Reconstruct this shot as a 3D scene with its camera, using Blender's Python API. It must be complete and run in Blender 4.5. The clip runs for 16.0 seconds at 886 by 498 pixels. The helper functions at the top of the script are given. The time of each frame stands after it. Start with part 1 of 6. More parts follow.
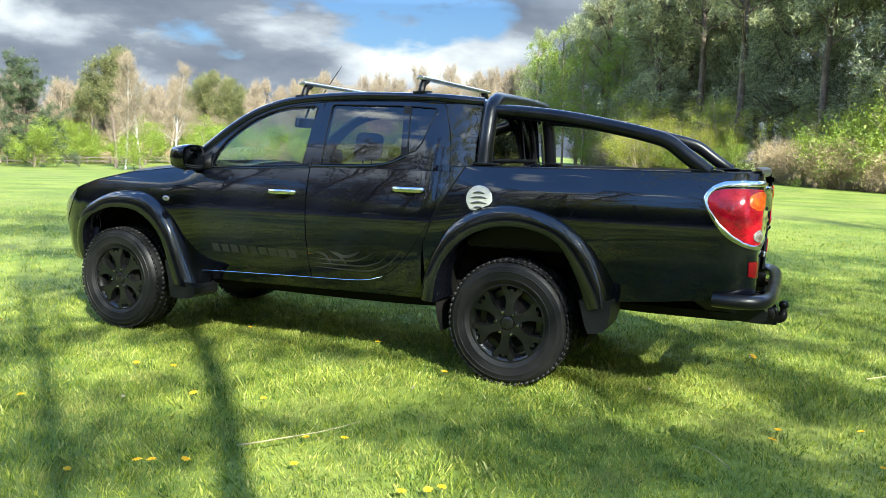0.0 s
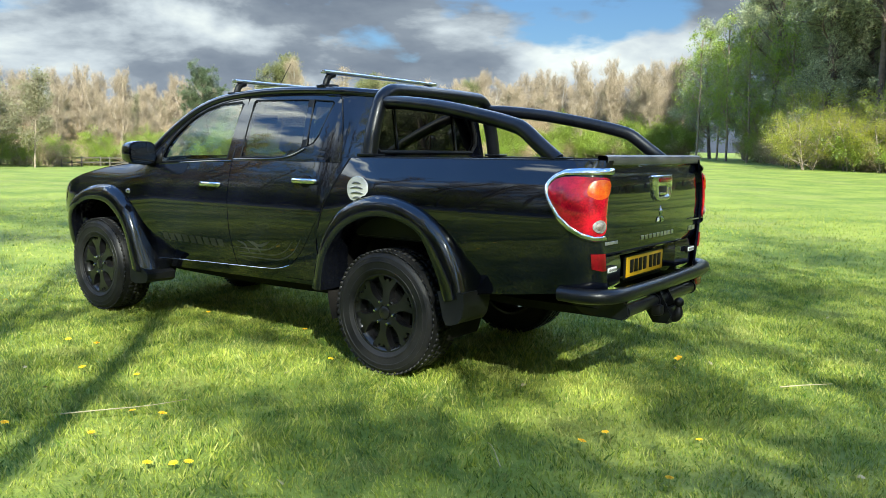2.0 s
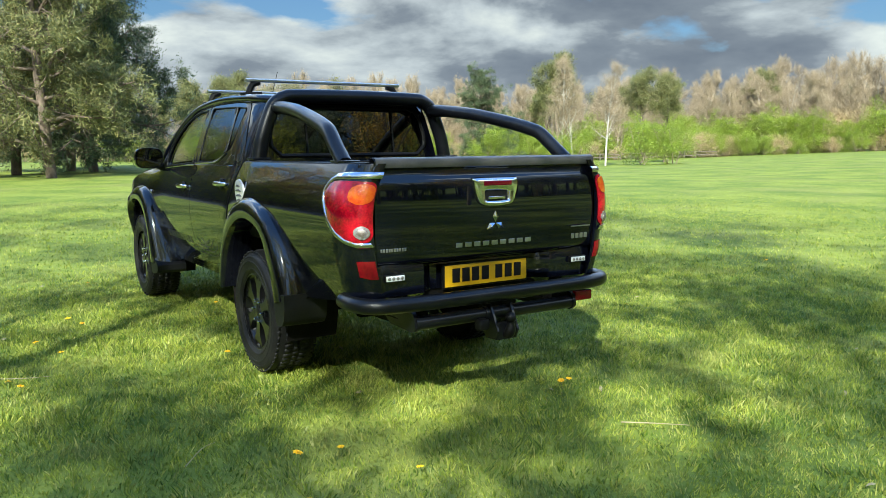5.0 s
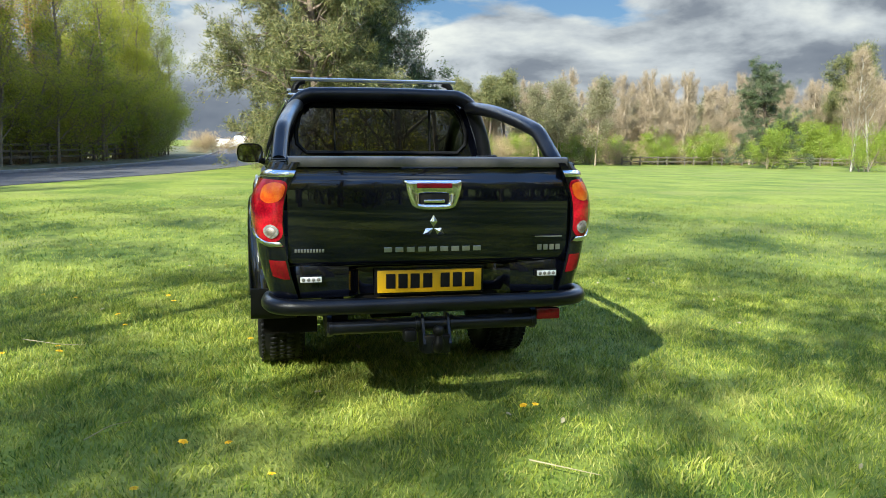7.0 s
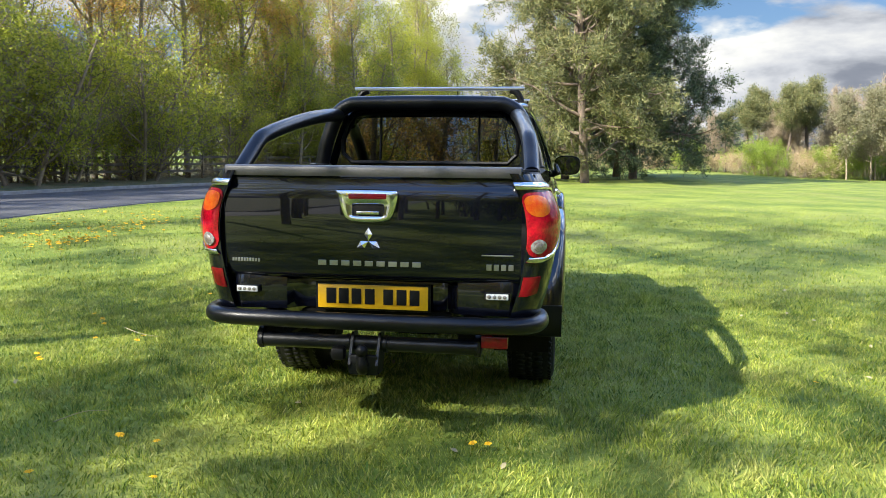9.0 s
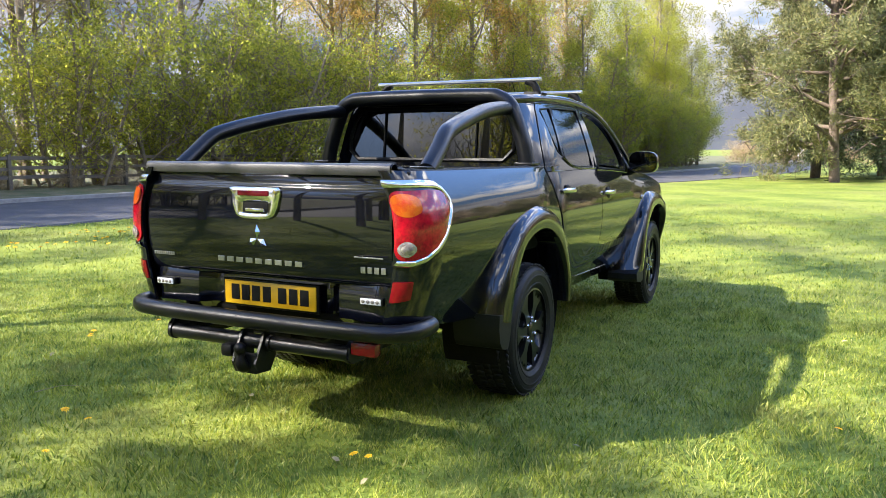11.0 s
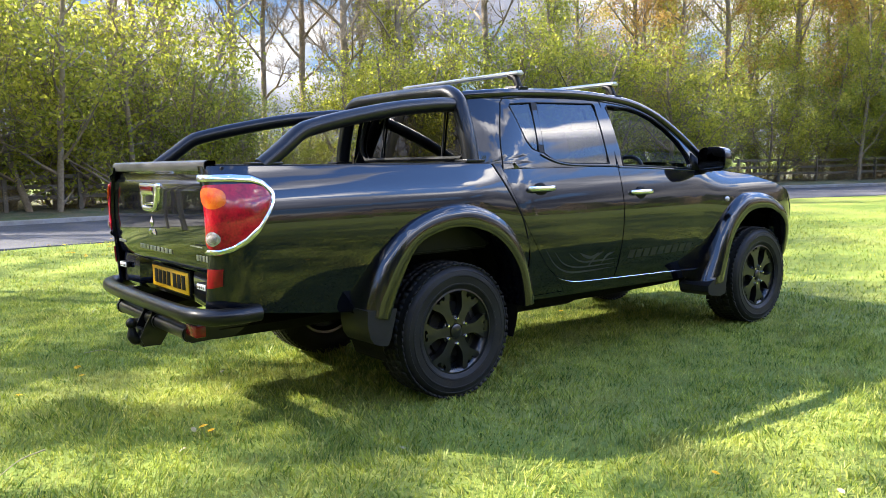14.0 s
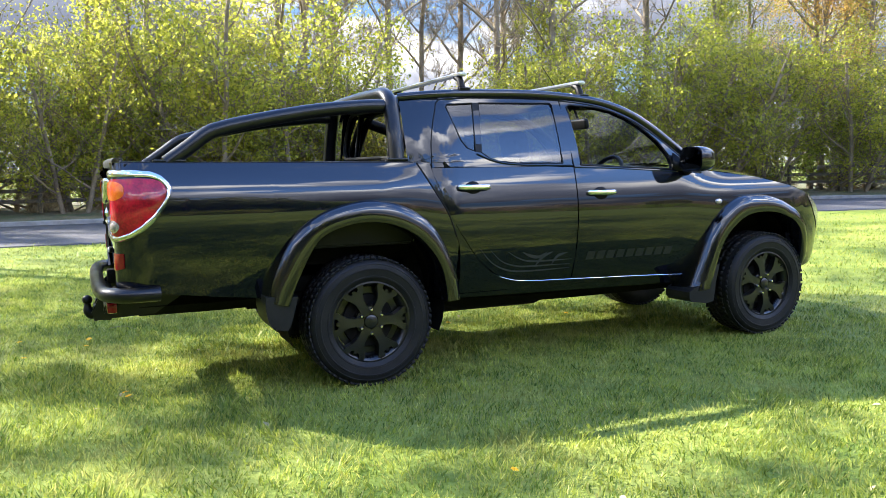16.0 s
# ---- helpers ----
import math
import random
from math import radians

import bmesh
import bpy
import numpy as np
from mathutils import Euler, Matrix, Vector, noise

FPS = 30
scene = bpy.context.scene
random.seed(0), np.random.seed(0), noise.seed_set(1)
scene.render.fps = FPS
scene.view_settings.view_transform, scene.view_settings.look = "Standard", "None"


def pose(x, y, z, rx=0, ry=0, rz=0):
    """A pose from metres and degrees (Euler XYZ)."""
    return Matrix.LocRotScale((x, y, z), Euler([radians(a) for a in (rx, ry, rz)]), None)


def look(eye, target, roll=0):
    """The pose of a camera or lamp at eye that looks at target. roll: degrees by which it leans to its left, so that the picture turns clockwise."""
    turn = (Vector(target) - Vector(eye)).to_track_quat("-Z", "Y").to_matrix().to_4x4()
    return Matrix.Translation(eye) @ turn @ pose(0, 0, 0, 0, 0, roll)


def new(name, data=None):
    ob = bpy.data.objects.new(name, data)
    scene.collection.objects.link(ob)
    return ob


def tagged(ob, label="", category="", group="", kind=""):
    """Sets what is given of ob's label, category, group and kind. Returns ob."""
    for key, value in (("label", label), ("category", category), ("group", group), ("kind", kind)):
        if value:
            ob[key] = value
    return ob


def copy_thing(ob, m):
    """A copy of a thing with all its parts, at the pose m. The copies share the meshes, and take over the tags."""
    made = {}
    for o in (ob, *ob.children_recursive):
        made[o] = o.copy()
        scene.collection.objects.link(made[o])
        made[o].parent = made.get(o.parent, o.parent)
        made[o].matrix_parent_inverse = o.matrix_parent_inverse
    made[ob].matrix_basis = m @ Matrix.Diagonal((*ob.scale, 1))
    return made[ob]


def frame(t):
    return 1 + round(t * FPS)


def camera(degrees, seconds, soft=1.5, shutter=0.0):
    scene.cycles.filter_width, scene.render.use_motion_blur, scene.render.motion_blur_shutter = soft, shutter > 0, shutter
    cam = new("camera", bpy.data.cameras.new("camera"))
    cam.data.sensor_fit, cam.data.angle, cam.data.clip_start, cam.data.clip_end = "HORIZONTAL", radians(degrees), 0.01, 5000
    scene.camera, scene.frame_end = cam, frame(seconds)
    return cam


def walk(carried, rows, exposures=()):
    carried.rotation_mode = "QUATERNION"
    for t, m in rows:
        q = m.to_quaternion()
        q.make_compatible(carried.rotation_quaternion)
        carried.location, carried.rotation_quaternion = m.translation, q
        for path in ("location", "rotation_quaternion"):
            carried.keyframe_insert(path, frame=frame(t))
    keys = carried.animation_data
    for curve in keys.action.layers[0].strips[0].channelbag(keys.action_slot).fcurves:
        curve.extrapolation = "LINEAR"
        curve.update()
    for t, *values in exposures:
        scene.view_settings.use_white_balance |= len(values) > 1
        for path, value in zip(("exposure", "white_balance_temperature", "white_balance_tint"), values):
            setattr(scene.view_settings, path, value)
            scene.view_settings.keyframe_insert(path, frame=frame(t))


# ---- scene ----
cam = camera(58.2, 16.0, soft=0.7)
PATH = [
    (0, (-1.471, 5.096, 1.323), (-0.669, 3.279, 1.086), 1.6),
    (0.5, (-1.842, 4.853, 1.309), (-0.939, 3.084, 1.073), 1.3),
    (1, (-2.203, 4.653, 1.306), (-1.209, 2.934, 1.071), 0.9),
    (1.5, (-2.615, 4.482, 1.332), (-1.534, 2.817, 1.088), 0.8),
    (2, (-2.946, 4.279, 1.314), (-1.777, 2.676, 1.064), 0.8),
    (2.5, (-3.321, 4.071, 1.314), (-2.065, 2.535, 1.062), 0.8),
    (3, (-3.628, 3.83, 1.331), (-2.28, 2.375, 1.079), 0.8),
    (3.5, (-3.826, 3.474, 1.345), (-2.39, 2.104, 1.099), 0.6),
    (4, (-4.079, 3.147, 1.331), (-2.56, 1.869, 1.089), 0.2),
    (4.2, (-4.193, 2.996, 1.348), (-2.643, 1.757, 1.102), -0.0),
    (6.3, (-4.934, 1.446, 1.366), (-3.08, 0.744, 1.099), 0.2),
    (6.5, (-4.965, 1.276, 1.378), (-3.085, 0.648, 1.113), 0.3),
    (7, (-5.006, 0.793, 1.365), (-3.073, 0.353, 1.098), 0.5),
    (7.5, (-5.014, 0.395, 1.362), (-3.048, 0.145, 1.095), 0.7),
    (8, (-4.94, -0.025, 1.386), (-2.959, -0.091, 1.123), 0.7),
    (8.5, (-4.91, -0.47, 1.376), (-2.929, -0.352, 1.124), 0.5),
    (9, (-4.773, -0.85, 1.356), (-2.808, -0.559, 1.115), 0.5),
    (9.5, (-4.58, -1.204, 1.377), (-2.647, -0.749, 1.14), 0.4),
    (9.7, (-4.547, -1.357, 1.372), (-2.63, -0.841, 1.132), 0.5),
    (11.8, (-3.706, -2.816, 1.334), (-2.044, -1.731, 1.092), -0.4),
    (12, (-3.621, -2.925, 1.313), (-1.986, -1.798, 1.074), -0.5),
    (12.5, (-3.372, -3.224, 1.31), (-1.823, -1.981, 1.072), -0.7),
    (13, (-3.155, -3.561, 1.289), (-1.704, -2.205, 1.053), -0.9),
    (13.5, (-2.921, -3.823, 1.261), (-1.578, -2.358, 1.033), -1.0),
    (14, (-2.647, -4.074, 1.271), (-1.419, -2.511, 1.052), -1.0),
    (14.5, (-2.377, -4.387, 1.248), (-1.258, -2.742, 1.035), -0.9),
    (15, (-2.085, -4.562, 1.224), (-1.069, -2.851, 1.017), -0.9),
    (15.5, (-1.76, -4.731, 1.232), (-0.843, -2.965, 1.027), -0.9),
    (16, (-1.455, -5.009, 1.221), (-0.632, -3.198, 1.018), -0.8),
]
walk(cam, [(t, look(eye, target, roll)) for t, eye, target, roll in PATH], exposures=[(0, 2.15, 6180, 1), (4, 1.75, 6190, -4), (6.5, 1.75, 6330, -1), (9.5, 2.06, 6600, 9), (13, 2.53, 6640, 14), (16, 2.64, 6440, 12)])

# ---- light ----
SUN = Vector((-1.02, 0.965, 1.0)).normalized()
world = bpy.data.worlds.new("sky")
scene.world = world
world.use_nodes = True
wn, wl = world.node_tree.nodes, world.node_tree.links
wn.clear()


def wnode(kind, **kw):
    n = wn.new(kind)
    for k, v in kw.items():
        n.inputs[k.replace("_", " ")].default_value = v
    return n


def wmath(op, a, b=None, c=0.5):
    n = wn.new("ShaderNodeMath")
    n.operation = op
    for i, v in enumerate((a, b, c)):
        if i == 2 and op != "MULTIPLY_ADD":
            continue
        if v is None:
            continue
        if isinstance(v, (int, float)):
            n.inputs[i].default_value = v
        else:
            wl.new(v, n.inputs[i])
    return n.outputs[0]


def wramp(fac, stops):
    n = wn.new("ShaderNodeValToRGB")
    while len(n.color_ramp.elements) < len(stops):
        n.color_ramp.elements.new(0.5)
    for e, (p, c) in zip(n.color_ramp.elements, stops):
        e.position, e.color = p, (*c, 1)
    wl.new(fac, n.inputs[0])
    return n.outputs[0]


sky = wn.new("ShaderNodeTexSky")
sky.sky_type, sky.sun_disc = "NISHITA", False
sky.sun_elevation = math.asin(SUN.z)
sky.sun_rotation = math.atan2(SUN.x, SUN.y)
sky.air_density, sky.dust_density = 1.2, 0.6
skyc = wn.new("ShaderNodeMix")
skyc.data_type, skyc.blend_type = "RGBA", "MULTIPLY"
skyc.inputs[0].default_value = 1.0
wl.new(sky.outputs[0], skyc.inputs[6])
skyc.inputs[7].default_value = (0.056, 0.072, 0.104, 1)
co = wn.new("ShaderNodeTexCoord")
sep = wn.new("ShaderNodeSeparateXYZ")
wl.new(co.outputs["Generated"], sep.inputs[0])
com = wn.new("ShaderNodeCombineXYZ")
wl.new(sep.outputs[0], com.inputs[0])
wl.new(sep.outputs[1], com.inputs[1])
wl.new(wmath("MULTIPLY", sep.outputs[2], 2.5), com.inputs[2])
big = wnode("ShaderNodeTexNoise", Scale=2.9, Detail=10.0, Roughness=0.51, Distortion=0.15)
wl.new(com.outputs[0], big.inputs[0])
cover = wmath("SUBTRACT", big.outputs[0], wmath("MULTIPLY", wmath("MAXIMUM", wmath("SUBTRACT", sep.outputs[2], 0.20), 0.0), 0.27))
mask = wramp(cover, [(0.416, (0, 0, 0)), (0.462, (1, 1, 1))])
com2 = wn.new("ShaderNodeVectorMath")
com2.operation = "ADD"
wl.new(com.outputs[0], com2.inputs[0])
com2.inputs[1].default_value = (-0.05, 0.05, 0.15)
shade = wnode("ShaderNodeTexNoise", Scale=2.9, Detail=8.0, Roughness=0.53, Distortion=0.15)
wl.new(com2.outputs[0], shade.inputs[0])
tone = wramp(shade.outputs[0], [(0.37, (1.05, 1.04, 1.01)), (0.445, (0.68, 0.70, 0.76)), (0.515, (0.30, 0.325, 0.395)), (0.62, (0.18, 0.205, 0.275))])
mix = wn.new("ShaderNodeMix")
mix.data_type = "RGBA"
wl.new(mask, mix.inputs[0])
wl.new(skyc.outputs[2], mix.inputs[6])
wl.new(tone, mix.inputs[7])
bg = wn.new("ShaderNodeBackground")
# clouds brightened above the camera's view, most away from the sun, as added fill
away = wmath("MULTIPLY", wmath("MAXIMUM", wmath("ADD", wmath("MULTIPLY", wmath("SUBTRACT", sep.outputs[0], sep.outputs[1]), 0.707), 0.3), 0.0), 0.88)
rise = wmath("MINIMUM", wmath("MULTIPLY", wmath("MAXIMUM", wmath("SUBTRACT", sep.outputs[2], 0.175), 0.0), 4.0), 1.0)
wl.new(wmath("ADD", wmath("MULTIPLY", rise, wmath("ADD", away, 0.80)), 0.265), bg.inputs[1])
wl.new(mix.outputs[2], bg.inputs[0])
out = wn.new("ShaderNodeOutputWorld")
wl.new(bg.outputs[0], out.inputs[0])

lamp = bpy.data.lights.new("sun", "SUN")
lamp.energy, lamp.angle, lamp.color = 4.2, radians(0.55), (1.0, 0.95, 0.86)
sun = new("sun", lamp)
sun.matrix_world = look(SUN * 60, (0, 0, 0))


# ---- materials ----
def mat(name, base, rough=0.5, metal=0.0, var=None, scale=6.0, bump=0.0, bump_scale=60.0, coat=0.0, rvar=0.0, island=None, objvar=None, sub=None, spec=None, coat_ior=1.5, patch=None, coat_rough=0.02):
    """A material with a large and a fine variation of the base colour, roughness wear and fine relief."""
    m = bpy.data.materials.new(name)
    m.use_nodes = True
    n, l = m.node_tree.nodes, m.node_tree.links
    b = n["Principled BSDF"]
    b.inputs["Roughness"].default_value = rough
    b.inputs["Metallic"].default_value = metal
    b.inputs["Coat Weight"].default_value = coat
    b.inputs["Coat Roughness"].default_value = coat_rough
    b.inputs["Coat IOR"].default_value = coat_ior
    if spec is not None:
        b.inputs["Specular IOR Level"].default_value = spec
    b.inputs["Base Color"].default_value = (*base, 1)
    tc = n.new("ShaderNodeTexCoord")
    col = None
    if var is not None:
        n1 = n.new("ShaderNodeTexNoise")
        n1.inputs["Scale"].default_value, n1.inputs["Detail"].default_value = scale, 6
        n2 = n.new("ShaderNodeTexNoise")
        n2.inputs["Scale"].default_value, n2.inputs["Detail"].default_value = scale * 9, 4
        for q in (n1, n2):
            l.new(tc.outputs["Object"], q.inputs[0])
        ad = n.new("ShaderNodeMath")
        ad.operation = "MULTIPLY_ADD"
        l.new(n2.outputs[0], ad.inputs[0])
        ad.inputs[1].default_value = 0.5
        l.new(n1.outputs[0], ad.inputs[2])
        r = n.new("ShaderNodeValToRGB")
        r.color_ramp.elements[0].position, r.color_ramp.elements[1].position = 0.58, 0.92
        r.color_ramp.elements[0].color, r.color_ramp.elements[1].color = (*base, 1), (*var, 1)
        l.new(ad.outputs[0], r.inputs[0])
        col = r.outputs[0]
        if rvar:
            mr = n.new("ShaderNodeMapRange")
            mr.inputs[1].default_value, mr.inputs[2].default_value = 0.5, 1.0
            mr.inputs[3].default_value, mr.inputs[4].default_value = rough, rough + rvar
            l.new(ad.outputs[0], mr.inputs[0])
            l.new(mr.outputs[0], b.inputs["Roughness"])
    for colours, socket in ((island, "island"), (objvar, "object")):
        if not colours:
            continue
        g = n.new("ShaderNodeNewGeometry" if socket == "island" else "ShaderNodeObjectInfo")
        r = n.new("ShaderNodeValToRGB")
        while len(r.color_ramp.elements) < len(colours):
            r.color_ramp.elements.new(0.5)
        for i, (e, c) in enumerate(zip(r.color_ramp.elements, colours)):
            e.position, e.color = i / (len(colours) - 1), (*c, 1)
        l.new(g.outputs["Random Per Island" if socket == "island" else "Random"], r.inputs[0])
        if col is None:
            col = r.outputs[0]
        else:
            mx = n.new("ShaderNodeMix")
            mx.data_type = "RGBA"
            mx.inputs[0].default_value = 0.6
            l.new(col, mx.inputs[6])
            l.new(r.outputs[0], mx.inputs[7])
            col = mx.outputs[2]
    if patch:
        tint, size, lo, hi = patch
        n4 = n.new("ShaderNodeTexNoise")
        n4.inputs["Scale"].default_value, n4.inputs["Detail"].default_value = size, 5
        l.new(tc.outputs["Object"], n4.inputs[0])
        mr = n.new("ShaderNodeMapRange")
        mr.inputs[1].default_value, mr.inputs[2].default_value, mr.inputs[4].default_value = lo, hi, 0.55
        l.new(n4.outputs[0], mr.inputs[0])
        mx = n.new("ShaderNodeMix")
        mx.data_type = "RGBA"
        l.new(mr.outputs[0], mx.inputs[0])
        l.new(col, mx.inputs[6])
        mx.inputs[7].default_value = (*tint, 1)
        col = mx.outputs[2]
    if col is not None:
        l.new(col, b.inputs["Base Color"])
    if bump:
        n3 = n.new("ShaderNodeTexNoise")
        n3.inputs["Scale"].default_value, n3.inputs["Detail"].default_value = bump_scale, 5
        l.new(tc.outputs["Object"], n3.inputs[0])
        bp = n.new("ShaderNodeBump")
        bp.inputs["Strength"].default_value, bp.inputs["Distance"].default_value = 1.0, bump
        l.new(n3.outputs[0], bp.inputs["Height"])
        l.new(bp.outputs[0], b.inputs["Normal"])
    if sub:
        tr = n.new("ShaderNodeBsdfTranslucent")
        if col is not None:
            l.new(col, tr.inputs[0])
        else:
            tr.inputs[0].default_value = (*base, 1)
        ms = n.new("ShaderNodeMixShader")
        ms.inputs[0].default_value = sub
        l.new(b.outputs[0], ms.inputs[1])
        l.new(tr.outputs[0], ms.inputs[2])
        l.new(ms.outputs[0], n["Material Output"].inputs[0])
    return m


def glass(name, tint, rough=0.0, face=0.07):
    m = bpy.data.materials.new(name)
    m.use_nodes = True
    n, l = m.node_tree.nodes, m.node_tree.links
    n.remove(n["Principled BSDF"])
    t = n.new("ShaderNodeBsdfTransparent")
    t.inputs[0].default_value = (*tint, 1)
    g = n.new("ShaderNodeBsdfGlossy")
    g.inputs["Roughness"].default_value = rough
    lw = n.new("ShaderNodeLayerWeight")
    lw.inputs[0].default_value = 0.5
    pw = n.new("ShaderNodeMath")
    pw.operation = "POWER"
    pw.inputs[1].default_value = 4.0
    l.new(lw.outputs["Facing"], pw.inputs[0])
    sc = n.new("ShaderNodeMath")
    sc.operation = "MULTIPLY_ADD"
    sc.inputs[1].default_value, sc.inputs[2].default_value = 0.65, face
    l.new(pw.outputs[0], sc.inputs[0])
    ms = n.new("ShaderNodeMixShader")
    l.new(sc.outputs[0], ms.inputs[0])
    l.new(t.outputs[0], ms.inputs[1])
    l.new(g.outputs[0], ms.inputs[2])
    l.new(ms.outputs[0], n["Material Output"].inputs[0])
    return m


M_PAINT = mat("black_paint", (0.0018, 0.0022, 0.0048), 0.14, 0.0, (0.0028, 0.0034, 0.0068), 3.0, coat=1.0, rvar=0.05, spec=0.03, coat_ior=1.58, coat_rough=0.02)
M_FLARE = mat("satin_black_paint", (0.0018, 0.0021, 0.0034), 0.14, 0.0, (0.003, 0.0034, 0.005), 5.0, coat=1.0, rvar=0.06, spec=0.05, coat_ior=1.62, coat_rough=0.05)
M_PLASTIC = mat("black_plastic", (0.0028, 0.0028, 0.0032), 0.38, 0.0, (0.0048, 0.0048, 0.0048), 8.0, bump=0.0004, bump_scale=300, rvar=0.15, spec=0.2)
M_BAR = mat("black_powder_coat", (0.0024, 0.0028, 0.0042), 0.30, 0.0, (0.004, 0.0046, 0.0062), 8.0, coat=0.3, rvar=0.10, bump=0.0003, bump_scale=400, spec=0.22)
M_UNDER = mat("underbody_black", (0.004, 0.004, 0.004), 0.8, 0.0, (0.009, 0.008, 0.007), 7.0, bump=0.002, bump_scale=40, spec=0.1)
M_FLAP = mat("mud_flap_rubber", (0.006, 0.0065, 0.007), 0.5, 0.0, (0.010, 0.010, 0.0105), 8.0, bump=0.0004, bump_scale=200, spec=0.25)
M_TYRE = mat("tyre_rubber", (0.0065, 0.0065, 0.007), 0.5, 0.0, (0.014, 0.0137, 0.0134), 9.0, bump=0.0008, bump_scale=160, spec=0.2)
M_RIM = mat("gloss_black_alloy", (0.004, 0.004, 0.0045), 0.26, 0.0, (0.008, 0.008, 0.0086), 12.0, rvar=0.12, spec=0.3, coat=0.4)
# tailgate cap plastic, base lightened to stand in for mirrored sky
M_GATECAP = mat("sheen_grey_cap", (0.050, 0.049, 0.050), 0.34, 0.0, (0.070, 0.068, 0.068), 12.0, rvar=0.15, bump=0.0003, bump_scale=300)
M_CHROME = mat("chrome", (0.82, 0.82, 0.83), 0.06, 1.0, (0.7, 0.7, 0.71), 20.0, rvar=0.05)
M_ALU = mat("brushed_aluminium", (0.62, 0.62, 0.63), 0.28, 1.0, (0.5, 0.5, 0.5), 14.0, rvar=0.12)
M_STEEL = mat("bare_steel", (0.35, 0.34, 0.33), 0.45, 0.9, (0.2, 0.16, 0.13), 25.0, rvar=0.2)
M_CAP = mat("cream_fuel_flap", (0.58, 0.575, 0.55), 0.3, 0.2, (0.50, 0.495, 0.47), 20.0)
M_RED = mat("red_lens", (0.16, 0.001, 0.007), 0.10, 0.0, (0.46, 0.004, 0.018), 11.0, coat=0.6, spec=0.3, bump=0.0007, bump_scale=60)
M_DEEPRED = mat("dark_red_lens", (0.20, 0.003, 0.008), 0.15, 0.0, (0.13, 0.002, 0.006), 40.0, coat=0.3, spec=0.3)
M_DARKRED = mat("dark_brake_lens", (0.07, 0.001, 0.006), 0.12, 0.0, (0.11, 0.002, 0.009), 30.0, coat=0.4, spec=0.3)
M_AMBER = mat("amber_lens", (0.72, 0.16, 0.012), 0.15, 0.0, (0.62, 0.055, 0.010), 26.0, coat=0.6, spec=0.3, bump=0.002, bump_scale=110)
M_CLEAR = mat("clear_lens", (0.52, 0.49, 0.49), 0.15, 0.6, (0.24, 0.19, 0.19), 50.0, coat=0.8, bump=0.002, bump_scale=130)
M_WHITE = mat("white_plastic", (0.75, 0.75, 0.74), 0.3, 0.0, (0.65, 0.65, 0.63), 20.0)
M_YELLOW = mat("yellow_plate", (0.62, 0.36, 0.010), 0.3, 0.0, (0.56, 0.32, 0.010), 12.0, coat=0.5)
M_INK = mat("black_ink", (0.008, 0.008, 0.008), 0.5, 0.0, (0.012, 0.012, 0.012), 30.0, spec=0.1)
M_DECAL = mat("grey_decal", (0.020, 0.021, 0.024), 0.32, 0.0, (0.028, 0.028, 0.031), 20.0, coat=0.4)
M_FAINT = mat("faint_grey_decal", (0.0085, 0.009, 0.0105), 0.34, 0.0, (0.012, 0.012, 0.0135), 20.0, coat=0.4)
M_BADGE = mat("badge_silver", (0.40, 0.40, 0.40), 0.30, 0.85, (0.32, 0.32, 0.32), 30.0)
M_GLASS = glass("clear_glass", (0.80, 0.86, 0.83))
M_TINT = glass("tinted_glass", (0.17, 0.175, 0.18), face=0.08)
M_DARKTINT = glass("dark_rear_glass", (0.045, 0.046, 0.048), face=0.10)
M_MIRROR = mat("mirror_silver", (0.20, 0.21, 0.22), 0.02, 1.0)
M_SEAT = mat("dark_seat_cloth", (0.018, 0.018, 0.02), 0.8, 0.0, (0.03, 0.03, 0.032), 30.0, bump=0.001, bump_scale=300)
M_DASH = mat("grey_dashboard", (0.05, 0.055, 0.06), 0.6, 0.0, (0.08, 0.085, 0.09), 10.0, bump=0.0005, bump_scale=300)

GREENS = [(0.035, 0.075, 0.012), (0.095, 0.165, 0.022), (0.24, 0.30, 0.038), (0.37, 0.39, 0.058), (0.50, 0.45, 0.17)]
M_GRASS = mat("lawn", (0.088, 0.130, 0.018), 0.9, 0.0, (0.195, 0.228, 0.038), 0.55, bump=0.02, bump_scale=26, spec=0.2, patch=((0.175, 0.175, 0.055), 0.35, 0.50, 0.70))
M_BLADE = mat("grass_blades", (0.06, 0.115, 0.015), 0.5, 0.0, (0.385, 0.425, 0.072), 5.0, island=GREENS, sub=0.42, spec=0.3, patch=((0.32, 0.31, 0.11), 1.9, 0.53, 0.70))
for q in M_BLADE.node_tree.nodes:
    if q.type == "VALTORGB" and len(q.color_ramp.elements) == 2:
        q.color_ramp.elements[0].position, q.color_ramp.elements[1].position = 0.65, 0.85
M_ROAD = mat("tarmac", (0.045, 0.044, 0.048), 0.8, 0.0, (0.075, 0.072, 0.075), 1.2, bump=0.004, bump_scale=120)
M_KERB = mat("concrete_kerb", (0.20, 0.19, 0.175), 0.85, 0.0, (0.30, 0.285, 0.26), 4.0, bump=0.003, bump_scale=60)
M_VERGE = mat("leaf_litter_verge", (0.06, 0.08, 0.025), 0.95, 0.0, (0.15, 0.125, 0.07), 1.5, bump=0.03, bump_scale=20)
M_BARK = mat("brown_bark", (0.15, 0.115, 0.078), 0.9, 0.0, (0.30, 0.24, 0.17), 3.0, bump=0.01, bump_scale=30)
